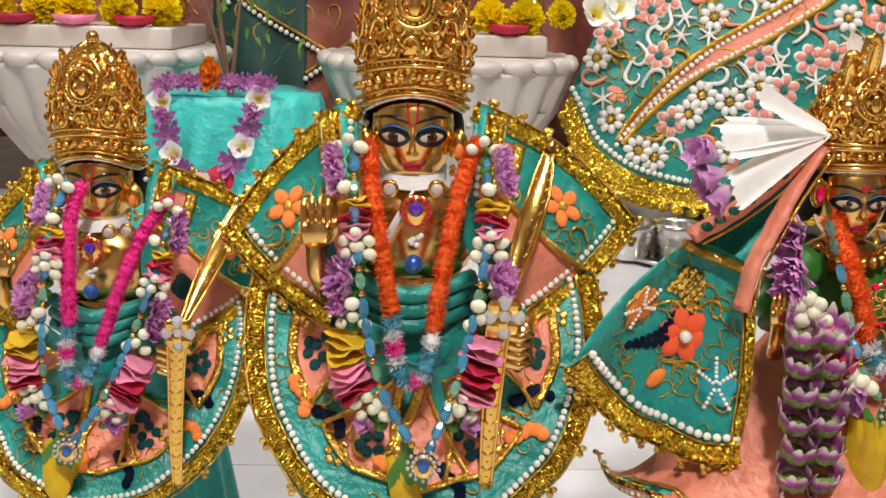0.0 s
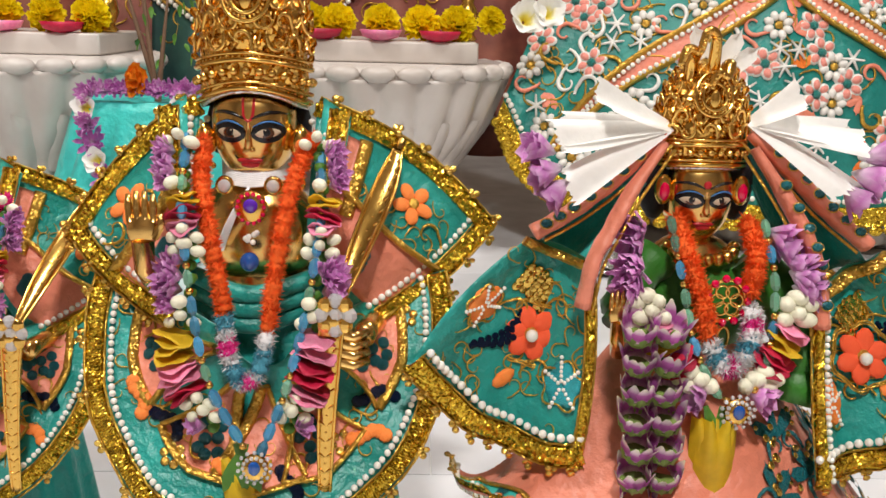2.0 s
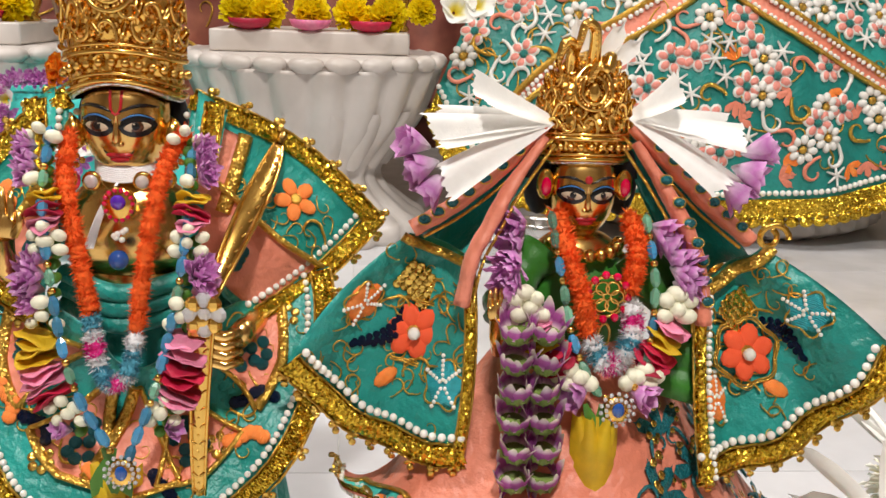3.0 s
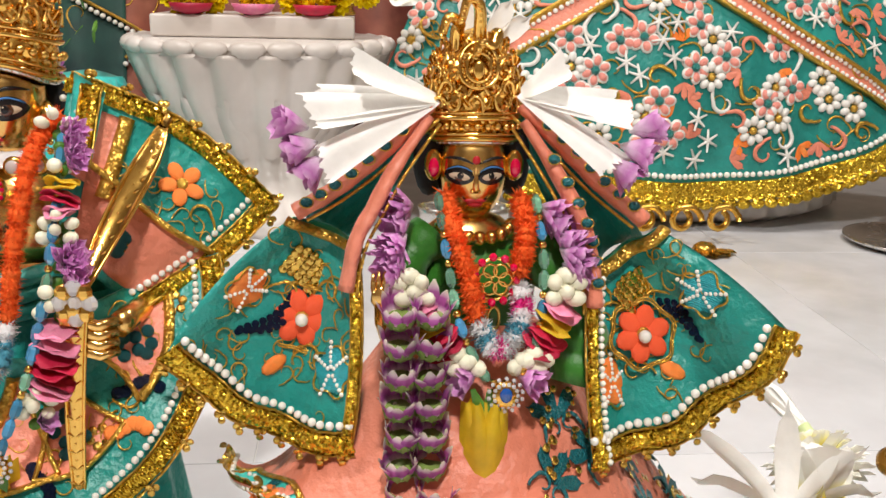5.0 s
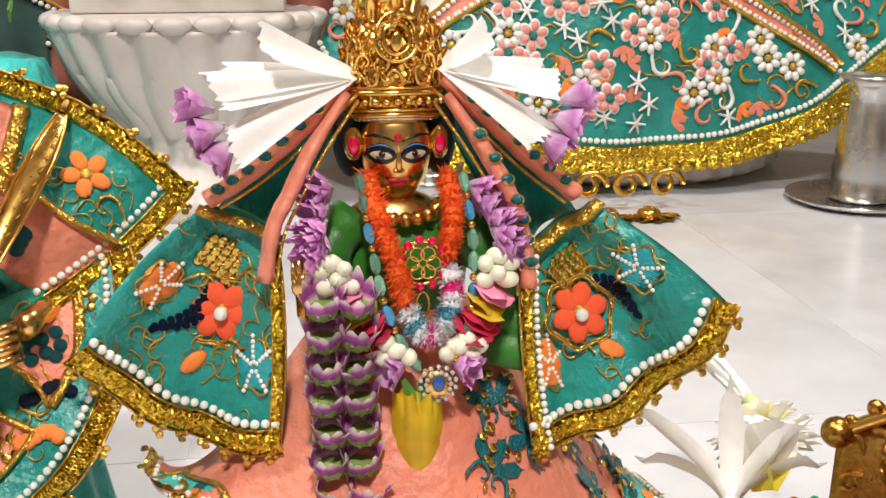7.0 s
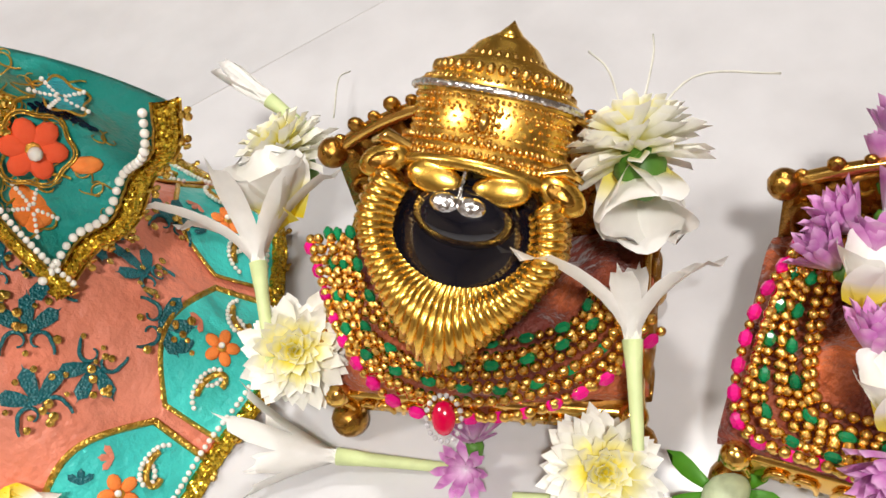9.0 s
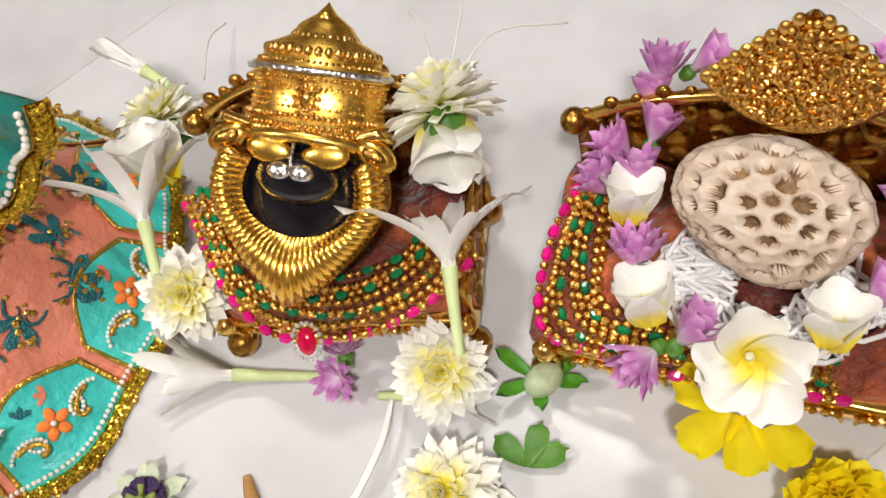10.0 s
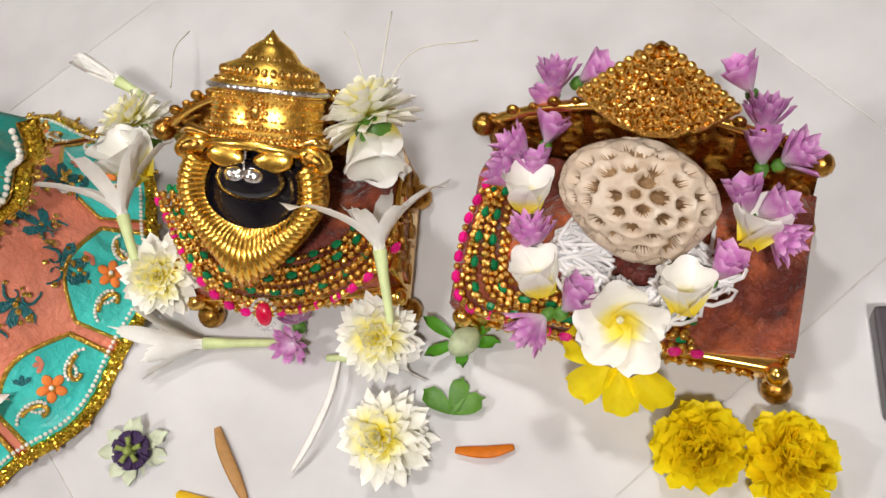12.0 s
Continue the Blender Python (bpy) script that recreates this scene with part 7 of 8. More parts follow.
# ---------------- thrones ----------------
def throne(w, d, hb, label, arm=0.018):
    """A low gilt couch: base, velvet seat, pierced back, ball feet; local x right, y back."""
    t = thing("gilt_throne", label, "throne", (0, 0, 0), "gilt thrones")
    b = bmesh.new()
    box(b, (0, d / 2, 0.030), (w, d, 0.022), None, 0.004)
    part("base", b, GOLD, t)
    for k in range(14):
        b = bmesh.new()
        scroll(b, Matrix.Translation((-w / 2 + w * (k + 0.5) / 14, -0.001, 0.030)) @ Matrix.Rotation(radians(90), 4, "X"), w * 0.026, 0.0022, (-1) ** k)
        part("front_scroll", b, GOLD, t)
    for x in (-w / 2 + 0.004, w / 2 - 0.004):
        for y in (-0.002, d - 0.010):
            b = bmesh.new(); ball(b, (x, y, 0.0118), 0.0118, 14, 10); part("foot", b, GOLD_DARK, t)
    P = Patch((-w * 0.51, d * 0.94, 0.062), (w * 0.51, d * 0.94, 0.062), (-w * 0.52, 0.004, 0.048), (w * 0.515, 0.012, 0.048), (0, 0, 0.004), (0, -0.006, 0), (0, 0, 0.012), (0, 0, 0.012), lambda u, v: 0.0050 * math.sin(u * 15 + v * 7) + 0.010 * noise.noise(V((u * 5, v * 4, w * 30))) + 0.005 * abs(math.sin(u * 19 - v * 8)), (0, 0, 1))
    part("velvet_seat", P.sheet(0, 1, 0, 1, 36, 20, 0, 0.014), VELVET, t, "crumpled rust velvet seat cloth")
    b = bmesh.new()
    B = Patch((-w * 0.5, d * 0.97, hb), (w * 0.5, d * 0.97, hb), (-w * 0.5, d * 0.93, 0.04), (w * 0.5, d * 0.93, 0.04), (0, 0.006, 0.036))
    part("back", B.sheet(0, 1, 0, 1, 30, 8, 0, 0.004), GOLD_DARK, t, "dark gilt back of the throne")
    sb = bmesh.new(); scroll(sb, Matrix.Identity(4), 1.0, 0.3); sme = shared("scrollwork", sb, GOLD_DARK)
    for i in range(9):
        for j in range(4):
            piece("scrollwork", sme, B.spot((i + 0.5) / 9, 0.08 + 0.24 * j, 0.001, 90 * ((i + j) % 4)) @ Matrix.Scale(w * 0.036, 4), t)
    bb = bmesh.new(); ball(bb, (0, 0, 0), 1, 10, 7, (1, 1, 0.6)); bme = shared("boss", bb, GOLD_DARK)
    brd = random.Random(int(w * 1000))
    for i in range(44):
        piece("boss", bme, B.spot(brd.uniform(0.03, 0.97), brd.uniform(0.04, 0.75), 0.001, brd.uniform(0, 360)) @ Matrix.Diagonal((brd.uniform(0.003, 0.007), brd.uniform(0.003, 0.006), brd.uniform(0.003, 0.005), 1)), t)
    for i in range(15):
        b = bmesh.new(); ball(b, B.at((i + 0.5) / 15, -0.07 - 0.02 * (i % 2), 0.0), 0.0042 + 0.0012 * (i % 2), 9, 7, (1, 0.7, 1)); part("crest_bead", b, GOLD_DARK, t)
    b = bmesh.new(); tube(b, [B.at(k / 24, -0.02) for k in range(25)], 0.0045, 8); part("top_rail", b, GOLD, t)
    for x in (-w / 2, w / 2):
        b = bmesh.new(); box(b, (x * 0.985, d * 0.5, 0.035 + arm / 2), (0.005, d * 0.9, arm), None, 0.0015); arm_part = part("arm", b, GOLD, t)
        if arm > 0.03:
            for i in range(5):
                for j in range(2):
                    piece("scrollwork", sme, Matrix.Translation((x * 0.985 + (0.003 if x > 0 else -0.003), d * (0.16 + 0.17 * i), 0.048 + 0.020 * j)) @ Matrix.Rotation(radians(90), 4, "Y") @ Matrix.Rotation(1.57 * (i + j), 4, "Z") @ Matrix.Scale(0.0085, 4), arm_part)
        b = bmesh.new(); ball(b, (x, d * 0.95, hb + 0.004), 0.0095, 12, 9); part("knob", b, GOLD_DARK, t)
        b = bmesh.new(); ball(b, (x * 0.95, -0.002, 0.044), 0.0085, 12, 9); part("front_knob", b, GOLD, t)
    return t


def bead_collar(label, lines, seed):
    """Rows of pink, gold and green beads lying over the seat."""
    t = thing("bead_necklace", label, "necklace", lines[0][0], "bead necklaces")
    pats = {"p": [(PINKB_ME, 0.0046, 0.0054, "pink_bead"), (GBALL_ME, 0.0028, 0.0028, "gold_bead")], "o": [(GBALL_ME, 0.0033, 0.0033, "gold_bead")], "g": [(EMER_ME, 0.0042, 0.0046, "green_bead"), (GBALL_ME, 0.0028, 0.0028, "gold_bead"), (GBALL_ME, 0.0026, 0.0026, "gold_bead")]}
    for kind, pts in zip("poogoogoog", lines):
        jit = random.Random(seed * 31 + len(t.children))
        pts = [V(p) + V((jit.uniform(-0.0034, 0.0034), jit.uniform(-0.0034, 0.0034), jit.uniform(0, 0.004))) for p in pts]
        bead_line(curve(pts, 70), t, pats[kind], 0.0003)
    return t


# first throne with the lion-face mask
put(axes((0.610, 0.695, 0), (0.74, -0.672, 0), (0.672, 0.74, 0)))
throne(0.185, 0.115, 0.132, "gilt throne with pierced back holding a lion mask", 0.046)
put(Matrix.Identity(4))
MM = axes((0.643, 0.7290, 0.149), (0.661, -0.730, -0.174), (0.3275, 0.4897, -0.8081)) @ Matrix.Diagonal((0.99, 1, 1, 1))
put(MM)
# local: x right, y away, z up the face; origin between eyes and mouth
_b = bmesh.new()
ball(_b, (0, 0.012, -0.008), 0.044, 28, 18, (1.0, 0.55, 1.0))
ball(_b, (0, -0.010, 0.004), 0.024, 16, 10, (1.15, 0.6, 0.7))
solo("stone_idol", _b, BLACK_STONE, "polished black stone idol face behind a gold mask", "idol")
t = thing("lion_mask", "gold lion-face mask with ribbed mane and pointed chin", "mask", (0, 0, -0.06))


def mane(a, f):
    """Outer and inner outline of the mane: heart-shaped, pointed at the chin."""
    x, z = math.cos(a), math.sin(a)
    q = 1.30 if z < 0 else 2.0
    ro = (abs(x / 0.0570) ** q + abs(z / (0.0715 if z < 0 else 0.0550)) ** q) ** (-1 / q)
    ri = ((x / 0.0375) ** 2 + (z / (0.0275 if z < 0 else 0.0420)) ** 2) ** -0.5
    r = ri + (ro - ri) * f
    return V((r * x, -0.006 - 0.012 * math.sin(math.pi * f), -0.006 + r * z))


_rows = []
for i in range(7):
    _rows.append([mane(radians(152 + 236 * k / 120), i / 6) for k in range(121)])
_b = bmesh.new(); grid_faces(_b, _rows); grid_faces(_b, [[p + V((0, 0.010, 0)) for p in r] for r in _rows]); part("mane", _b, GOLD_DARK, t)
for k in range(44):
    a = radians(153 + 234 * k / 43)
    _b = bmesh.new()
    tube(_b, [mane(a + 0.05 * (f - 0.5), f) + V((0, -0.0012, 0)) for f in (0.0, 0.25, 0.5, 0.75, 1.0)], [0.0020, 0.0030, 0.0034, 0.0031, 0.0016], 8)
    part("mane_lock", _b, MASK_GOLD, t)
# cap of the mask
_b = bmesh.new()
_cap = [(0.052, 0.030), (0.049, 0.036), (0.044, 0.046), (0.042, 0.062), (0.0445, 0.074), (0.046, 0.079), (0.040, 0.083), (0.036, 0.094), (0.024, 0.100), (0.017, 0.110), (0.008, 0.117), (0.0006, 0.121)]
lathe(_b, [(q, 0.030 + (z - 0.030) * 0.86) for q, z in _cap], 44, (0, 0.018, 0), squash=(1, 0.62)); part("cap", _b, MASK_GOLD, t)
_b = bmesh.new(); lathe(_b, [(0.0006, 0), (0.0075, 0.002), (0.0085, 0.006), (0.006, 0.009), (0.0028, 0.012), (0.0004, 0.015)], 18, (0, 0.018, 0.098), squash=(0.9, 0.9)); part("cap_finial", _b, MASK_GOLD, t)
for _r, _z, _n, _s in ((0.0512, 0.0330, 46, 0.0019), (0.0465, 0.0435, 42, 0.0017), (0.0432, 0.0500, 40, 0.0010), (0.0425, 0.0640, 40, 0.0010), (0.049, 0.037, 40, 0.0016), (0.0440, 0.070, 44, 0.0012), (0.0410, 0.081, 34, 0.0016), (0.0365, 0.089, 18, 0.0030), (0.021, 0.100, 14, 0.0020)):
    for k in range(_n):
        a = math.pi + math.pi * (k + 0.5) / _n
        piece("boss", GBALL_ME, Matrix.Translation((_r * math.cos(a), 0.018 + _r * 0.62 * math.sin(a), 0.030 + (_z - 0.030) * 0.87)) @ Matrix.Diagonal((_s, _s, _s * 1.2, 1)), t)
_b = bmesh.new()
for k in range(22):
    for i in range(5):
        a = math.pi + math.pi * (k + 0.5 * (i % 2) + 0.25) / 22
        ball(_b, (0.0435 * math.cos(a), 0.018 + 0.0275 * math.sin(a), 0.047 + 0.0036 * i), 0.0009, 5, 4)
part("cap_grain", _b, MASK_GOLD, t)
for rr in (0.0105, 0.0065):
    for k in range(14):
        a = 2 * math.pi * k / 14
        piece("boss", GBALL_ME, Matrix.Translation((rr * 0.75 * math.cos(a), -0.0095, 0.053 + rr * 1.1 * math.sin(a))) @ Matrix.Scale(0.0016, 4), t)
_b = bmesh.new(); ball(_b, (0, -0.0095, 0.053), 0.0042, 10, 8, (0.8, 0.6, 1.4)); part("cap_jewel", _b, GOLD, t)
_b = bmesh.new(); tube(_b, [(0.0465 * math.cos(a), 0.018 + 0.0295 * math.sin(a), 0.0695) for a in (math.pi + math.pi * k / 24 for k in range(25))], 0.0022, 7); part("cap_ring", _b, SILVER, t)
_b = bmesh.new(); tube(_b, [(0.050 * math.cos(a), 0.012 + 0.030 * math.sin(a), 0.030 - 0.006 * abs(math.cos(a)) ** 2) for a in (math.pi + math.pi * k / 24 for k in range(25))], 0.0042, 8); part("brow_band", _b, MASK_GOLD, t)
for sx in (-1, 1):
    _b = bmesh.new(); ball(_b, (sx * 0.0175, -0.0165, 0.020), 0.0135, 16, 9, (1.15, 0.28, 0.62), Matrix.Rotation(radians(-sx * 8), 3, "Y"))
    eye = part("eye", _b, MASK_GOLD, t, "chased gold eye plate")
    _b = bmesh.new()
    for q in (0.45, 0.7):
        tube(_b, [(sx * 0.0175 + 0.0145 * q * math.cos(a), -0.0196 + 0.0018 * q, 0.020 + 0.0075 * q * math.sin(a)) for a in (2 * math.pi * k / 20 for k in range(21))], 0.0009, 5, False)
    part("eye_line", _b, GOLD_DARK, eye)
    _b = bmesh.new(); ball(_b, (sx * 0.047, -0.010, 0.024), 0.0125, 16, 10, (1.15, 0.42, 0.72), Matrix.Rotation(radians(sx * 24), 3, "Y")); ear = part("ear", _b, MASK_GOLD, t)
    _b = bmesh.new(); ball(_b, (sx * 0.047, -0.0140, 0.024), 0.0075, 12, 8, (1.15, 0.30, 0.60), Matrix.Rotation(radians(sx * 24), 3, "Y")); part("ear_hollow", _b, GOLD_DARK, ear)
    _b = bmesh.new(); tube(_b, [(sx * 0.036, -0.008, 0.034), (sx * 0.047, -0.014, 0.037), (sx * 0.056, -0.008, 0.033)], [0.002, 0.0038, 0.0015], 8); part("horn", _b, GOLD, t)
    _b = bmesh.new(); ball(_b, (sx * 0.0065 - 0.002, -0.0215, 0.0085), 0.0075, 12, 8, (1.15, 0.6, 0.75)); part("nose", _b, SILVER, t, "silver nose plate")
_b = bmesh.new(); tube(_b, [(-0.002, -0.020, 0.026), (-0.002, -0.022, 0.010)], 0.0012, 6); part("nose_wire", _b, SILVER, t)
put(Matrix.Identity(4))
bead_collar("necklace of pink, green and gold beads below the mask", [
    [(0.578 + 0.004 * k * 0.62, 0.812 - 0.003 * k * 0.62, 0.104 + 0.001 * k * 0.62), (0.560 + 0.005 * k * 0.62, 0.748 + 0.003 * k * 0.62, 0.084 + 0.002 * k * 0.62), (0.574 + 0.005 * k * 0.62, 0.696 + 0.005 * k * 0.62, 0.072 + 0.003 * k * 0.62), (0.613 + 0.003 * k * 0.62, 0.660 + 0.006 * k * 0.62, 0.073 + 0.003 * k * 0.62), (0.660 + 0.002 * k * 0.62, 0.644 + 0.006 * k * 0.62, 0.082 + 0.002 * k * 0.62), (0.704 - 0.002 * k * 0.62, 0.648 + 0.007 * k * 0.62, 0.092)] for k in range(10)], 1)
t = thing("ruby_pendant", "teardrop ruby pendant ringed with clear crystals", "pendant", (0.585, 0.684, 0.07), "pendants")
M = aim((0.584, 0.682, 0.074), (-0.4, -0.5, 0.8))
_b = bmesh.new(); ball(_b, (0, 0, 0), 0.0085, 14, 9, (0.8, 1.15, 0.5)); _b.transform(M); part("stone", _b, RUBY, t)
_cb = bmesh.new(); ball(_cb, (0, 0, 0), 1, 6, 4); CRY_ME = shared("crystal", _cb, CLEAR, False)
for k in range(18):
    a = 2 * math.pi * k / 18
    piece("crystal", CRY_ME, M @ Matrix.Translation((0.0098 * math.cos(a), 0.0125 * math.sin(a), 0)) @ Matrix.Scale(0.0017, 4), t)

# second throne with the coral stone
TW, TD = 0.245, 0.140
put(axes((0.772, 0.492, 0), (0.588, -0.809, 0), (0.809, 0.588, 0)))
throne(TW, TD, 0.104, "gilt throne draped in rust velvet holding a coral stone")
# small crown on the back
t = thing("tiara", "small beaded gilt tiara leaning on the throne back", "crown", (0, TD * 0.85, 0.12))
B = Patch((0.010, 0.140, 0.216), (0.018, 0.140, 0.216), (-0.040, 0.124, 0.176), (0.066, 0.124, 0.176), (0, 0, 0.003), (0, -0.014, -0.020), (-0.003, 0, -0.002), (0.003, 0, -0.002))
part("plate", B.sheet(0, 1, 0, 1, 24, 16, 0, 0.003), CROWN_GOLD, t)
sb = bmesh.new(); scroll(sb, Matrix.Identity(4), 1.0, 0.26); TSCROLL = shared("scrollwork", sb, GOLD)
for i in range(8):
    for j in range(3 + i):
        piece("scrollwork", TSCROLL, B.spot((j + 0.5) / (3 + i), 0.14 + 0.11 * i, 0.001, 90 * ((i + j) % 4)) @ Matrix.Scale(0.0036, 4), t)
for i in range(11):
    for j in range(int(4 + 1.6 * i)):
        piece("boss", GBALL_ME, Matrix.Translation(B.at((j + 0.5) / int(4 + 1.6 * i), 0.06 + 0.085 * i, 0.0012)) @ Matrix.Scale(0.0011 + 0.0007 * ((i * 2 + j) % 3), 4), t)
for sx in (0.0, 1.0):
    for k in range(9):
        M = Matrix.Translation(B.at(sx, 0.05 + 0.11 * k, 0.0)) @ Matrix.Diagonal((0.0042, 0.0036, 0.0052, 1))
        piece("leaf_tip", GBALL_ME, M, t)
for q in (0.006, 0.011):
    for k in range(16):
        a = 2 * math.pi * k / 16
        piece("boss", GBALL_ME, Matrix.Translation(B.at(0.5, 0.52, 0.003) + V((q * math.cos(a), 0, q * math.sin(a)))) @ Matrix.Scale(0.0016, 4), t)
# cotton wad
t = thing("cotton_thread_bundle", "loose bundle of white cotton thread under the stone", "thread", (0.0, 0.05, 0.06))
for k in range(130):
    a0 = rnd.uniform(0, 6.28)
    pts = []
    for q in range(5):
        a = a0 + q * 0.34
        pts.append((0.012 + (0.056 + rnd.uniform(-0.040, 0.016)) * math.cos(a), 0.046 + (0.042 + rnd.uniform(-0.032, 0.012)) * math.sin(a), 0.076 + rnd.uniform(0, 0.018)))
    _b = bmesh.new(); tube(_b, curve(pts, 10), 0.0017, 6); part("thread", _b, COTTON, t)
# coral stone with pits
_b = bmesh.new()
bmesh.ops.create_icosphere(_b, subdivisions=6, radius=1.0)
_pits = []
for k in range(118):
    z = 1 - 2 * (k + 0.5) / 118
    a = k * 2.399963
    p = V((math.sqrt(1 - z * z) * math.cos(a), math.sqrt(1 - z * z) * math.sin(a), z)) + V((rnd.uniform(-0.035, 0.035), rnd.uniform(-0.035, 0.035), rnd.uniform(-0.035, 0.035)))
    _pits.append((p.normalized(), rnd.uniform(0.108, 0.158)))
for v in _b.verts:
    p = v.co.normalized()
    d = 0.0
    for c, r in _pits:
        q = (p - c).length / r
        if q < 1.5:
            d = min(d, -0.26 * (1 - min(1.0, q) ** 5.0)) if q < 1 else max(d, 0.02 * (1.5 - q)) if d >= 0 else d
    v.co = p * (1 + d + 0.10 * noise.noise(p * 1.2 + V((0.3, 0.9, 0.1))) + 0.016 * noise.noise(p * 9))
# faces inside the pits get a darker brown, so colour deepens their shade
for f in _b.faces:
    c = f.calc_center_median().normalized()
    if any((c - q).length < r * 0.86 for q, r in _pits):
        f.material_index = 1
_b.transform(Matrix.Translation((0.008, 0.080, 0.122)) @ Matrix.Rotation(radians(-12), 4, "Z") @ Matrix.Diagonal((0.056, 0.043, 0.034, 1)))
solo("coral_stone", _b, [CORAL_STONE, CORAL_PIT_DARK], "pale fossil coral stone full of round pits", "stone")
# beads over the seat's front left
bead_collar("necklace of pink, gold and green beads over velvet", [
    [(-0.112 + 0.005 * k * 0.62, 0.110, 0.088), (-0.122 + 0.006 * k * 0.62, 0.060, 0.074), (-0.116 + 0.007 * k * 0.62, 0.005 + 0.004 * k * 0.62, 0.064 + 0.001 * k * 0.62), (-0.070 + 0.003 * k * 0.62, -0.010 + 0.006 * k * 0.62, 0.066), (-0.010, -0.012 + 0.006 * k * 0.62, 0.069), (0.062 - 0.002 * k * 0.62, -0.006 + 0.006 * k * 0.62, 0.070)] for k in range(9)], 2)
# flower garland over the stone
t = thing("flower_garland", "garland of mauve daisies and white flowers round the stone", "garland", (0, 0.05, 0.09), "flower garlands")
put(Matrix.Identity(4))
G_UP, G_RIGHT, G_OUT = V((0.21, 0.217, 0.148)).normalized(), V((0.722, -0.692, 0)), V((-0.295, -0.329, 0.897))
for x, y, z, kind, turn in (
        (0.860, 0.645, 0.118, "a", 5), (0.879, 0.638, 0.120, "m", 60), (0.843, 0.633, 0.116, "m", 0), (0.828, 0.619, 0.112, "m", 20), (0.812, 0.621, 0.108, "a", -50), (0.802, 0.601, 0.106, "m", 0), (0.792, 0.612, 0.102, "a", -45),
        (0.783, 0.590, 0.104, "w", 10), (0.764, 0.562, 0.106, "a", 0), (0.749, 0.533, 0.100, "w", -10), (0.750, 0.512, 0.106, "m", 40), (0.740, 0.519, 0.102, "a", -130), (0.807, 0.457, 0.108, "w", 10), (0.837, 0.459, 0.110, "m", 35),
        (0.873, 0.461, 0.110, "w", 20), (0.884, 0.474, 0.118, "m", -10), (0.888, 0.469, 0.118, "m", 60), (0.891, 0.461, 0.114, "a", 130), (0.918, 0.494, 0.120, "m", 5), (0.929, 0.487, 0.118, "a", 60), (0.936, 0.510, 0.124, "a", 5), (0.953, 0.538, 0.126, "m", -25)):
    p, s = V((x, y, z)), {"a": 1.06, "m": 1.16, "w": 1.0}[kind]
    d = G_UP * math.cos(radians(turn)) + G_RIGHT * math.sin(radians(turn)) + G_OUT * (0.45 if kind != "w" else 0.7)
    piece("flower", {"a": BRUSH_ME, "m": TULIP_ME, "w": BUDFL_ME}[kind], aim(p, d, rnd.random() * 6) @ Matrix.Scale(s, 4), t)
    if kind != "w":
        piece("calyx", CALYX_ME, aim(p, d) @ Matrix.Scale(s * 0.62, 4), t)
# open white and yellow flower hanging over the front edge
t = thing("white_blossom", "open white blossom with a yellow throat", "flower", (0.775, 0.485, 0.09), "white blossoms")
petals_of(OPEN_RINGS, 17, aim((0.776, 0.483, 0.098), (-0.5, -0.5, 0.9)) @ Matrix.Scale(1.12, 4), t, P_PLUM, 6, 0.66, 9, True)
piece("throat", IVORY_ME, aim((0.775, 0.482, 0.102), (-0.5, -0.5, 0.9)) @ Matrix.Scale(0.004, 4), t)
t = thing("yellow_blossom", "bright yellow blossom with broad petals hanging off the edge", "flower", (0.752, 0.462, 0.06))
_b = bmesh.new()
for k, a in enumerate((-105, -52, 2, 55, 100)):
    _b = bmesh.new()
    petal(_b, aim((0.762, 0.470, 0.072 + 0.002 * (k % 2)), (-0.35, -0.30, 0.9)) @ Matrix.Rotation(radians(130 + a), 4, "Z"), 0.048 - 0.004 * (k % 2), 0.026, 0.30, -0.28 + 0.08 * (k % 2), 0, 8, 6, 0.78, 0.30, 0.16)
    part("petal", _b, P_YELLOW, t)

# ---------------- loose flowers on the floor ----------------
for p, d, s, l in (((0.598, 0.560, 0.014), (-0.25, -0.1, 1), 1.30, "white chrysanthemum with yellow heart lying on the marble"), ((0.642, 0.624, 0.034), (-0.1, -0.5, 0.9), 1.18, "white chrysanthemum with yellow heart beside the throne"),
                   ((0.537, 0.778, 0.066), (-0.1, -0.5, 0.8), 1.20, "cream chrysanthemum resting against the throne"), ((0.598, 0.888, 0.100), (-0.1, 0.55, 0.75), 1.20, "cream chrysanthemum seen from its green base"), ((0.738, 0.706, 0.150), (0.35, 0.75, 0.5), 1.28, "cream chrysanthemum hanging by the throne arm")):
    t = thing("chrysanthemum", l, "flower", p, "chrysanthemums")
    petals_of(CHRYS_RINGS, int(p[0] * 1000), aim(p, d, rnd.random() * 6) @ Matrix.Scale(s * 1.06, 4), t, P_CREAM, 13, 0.85)
    petals_of(HEART_RINGS, int(p[1] * 1000), aim(p, d, rnd.random() * 6) @ Matrix.Scale(s * 1.06, 4), t, P_LEMON, 13, 0.85)
    piece("calyx", CALYX_ME, aim(p, d) @ Matrix.Scale(1.5 * s, 4), t)
for p, d, s in (((0.574, 0.848, 0.096), (0.10, 0.25, 0.95), 1.25), ((0.742, 0.712, 0.142), (-0.45, -0.62, 0.02), 1.35)):
    t = thing("white_blossom", "half-closed white blossom with yellow base", "flower", p, "white blossoms")
    petals_of(CUP_RINGS, 19, aim(p, d) @ Matrix.Scale(s, 4), t, P_PLUM, 6, 0.66, 9, True)
tuberose(aim((0.520, 0.770, 0.080), (0.35, 0.75, 0.35)), "white tuberose with long curled petals", 0.062, 3, 0.7)
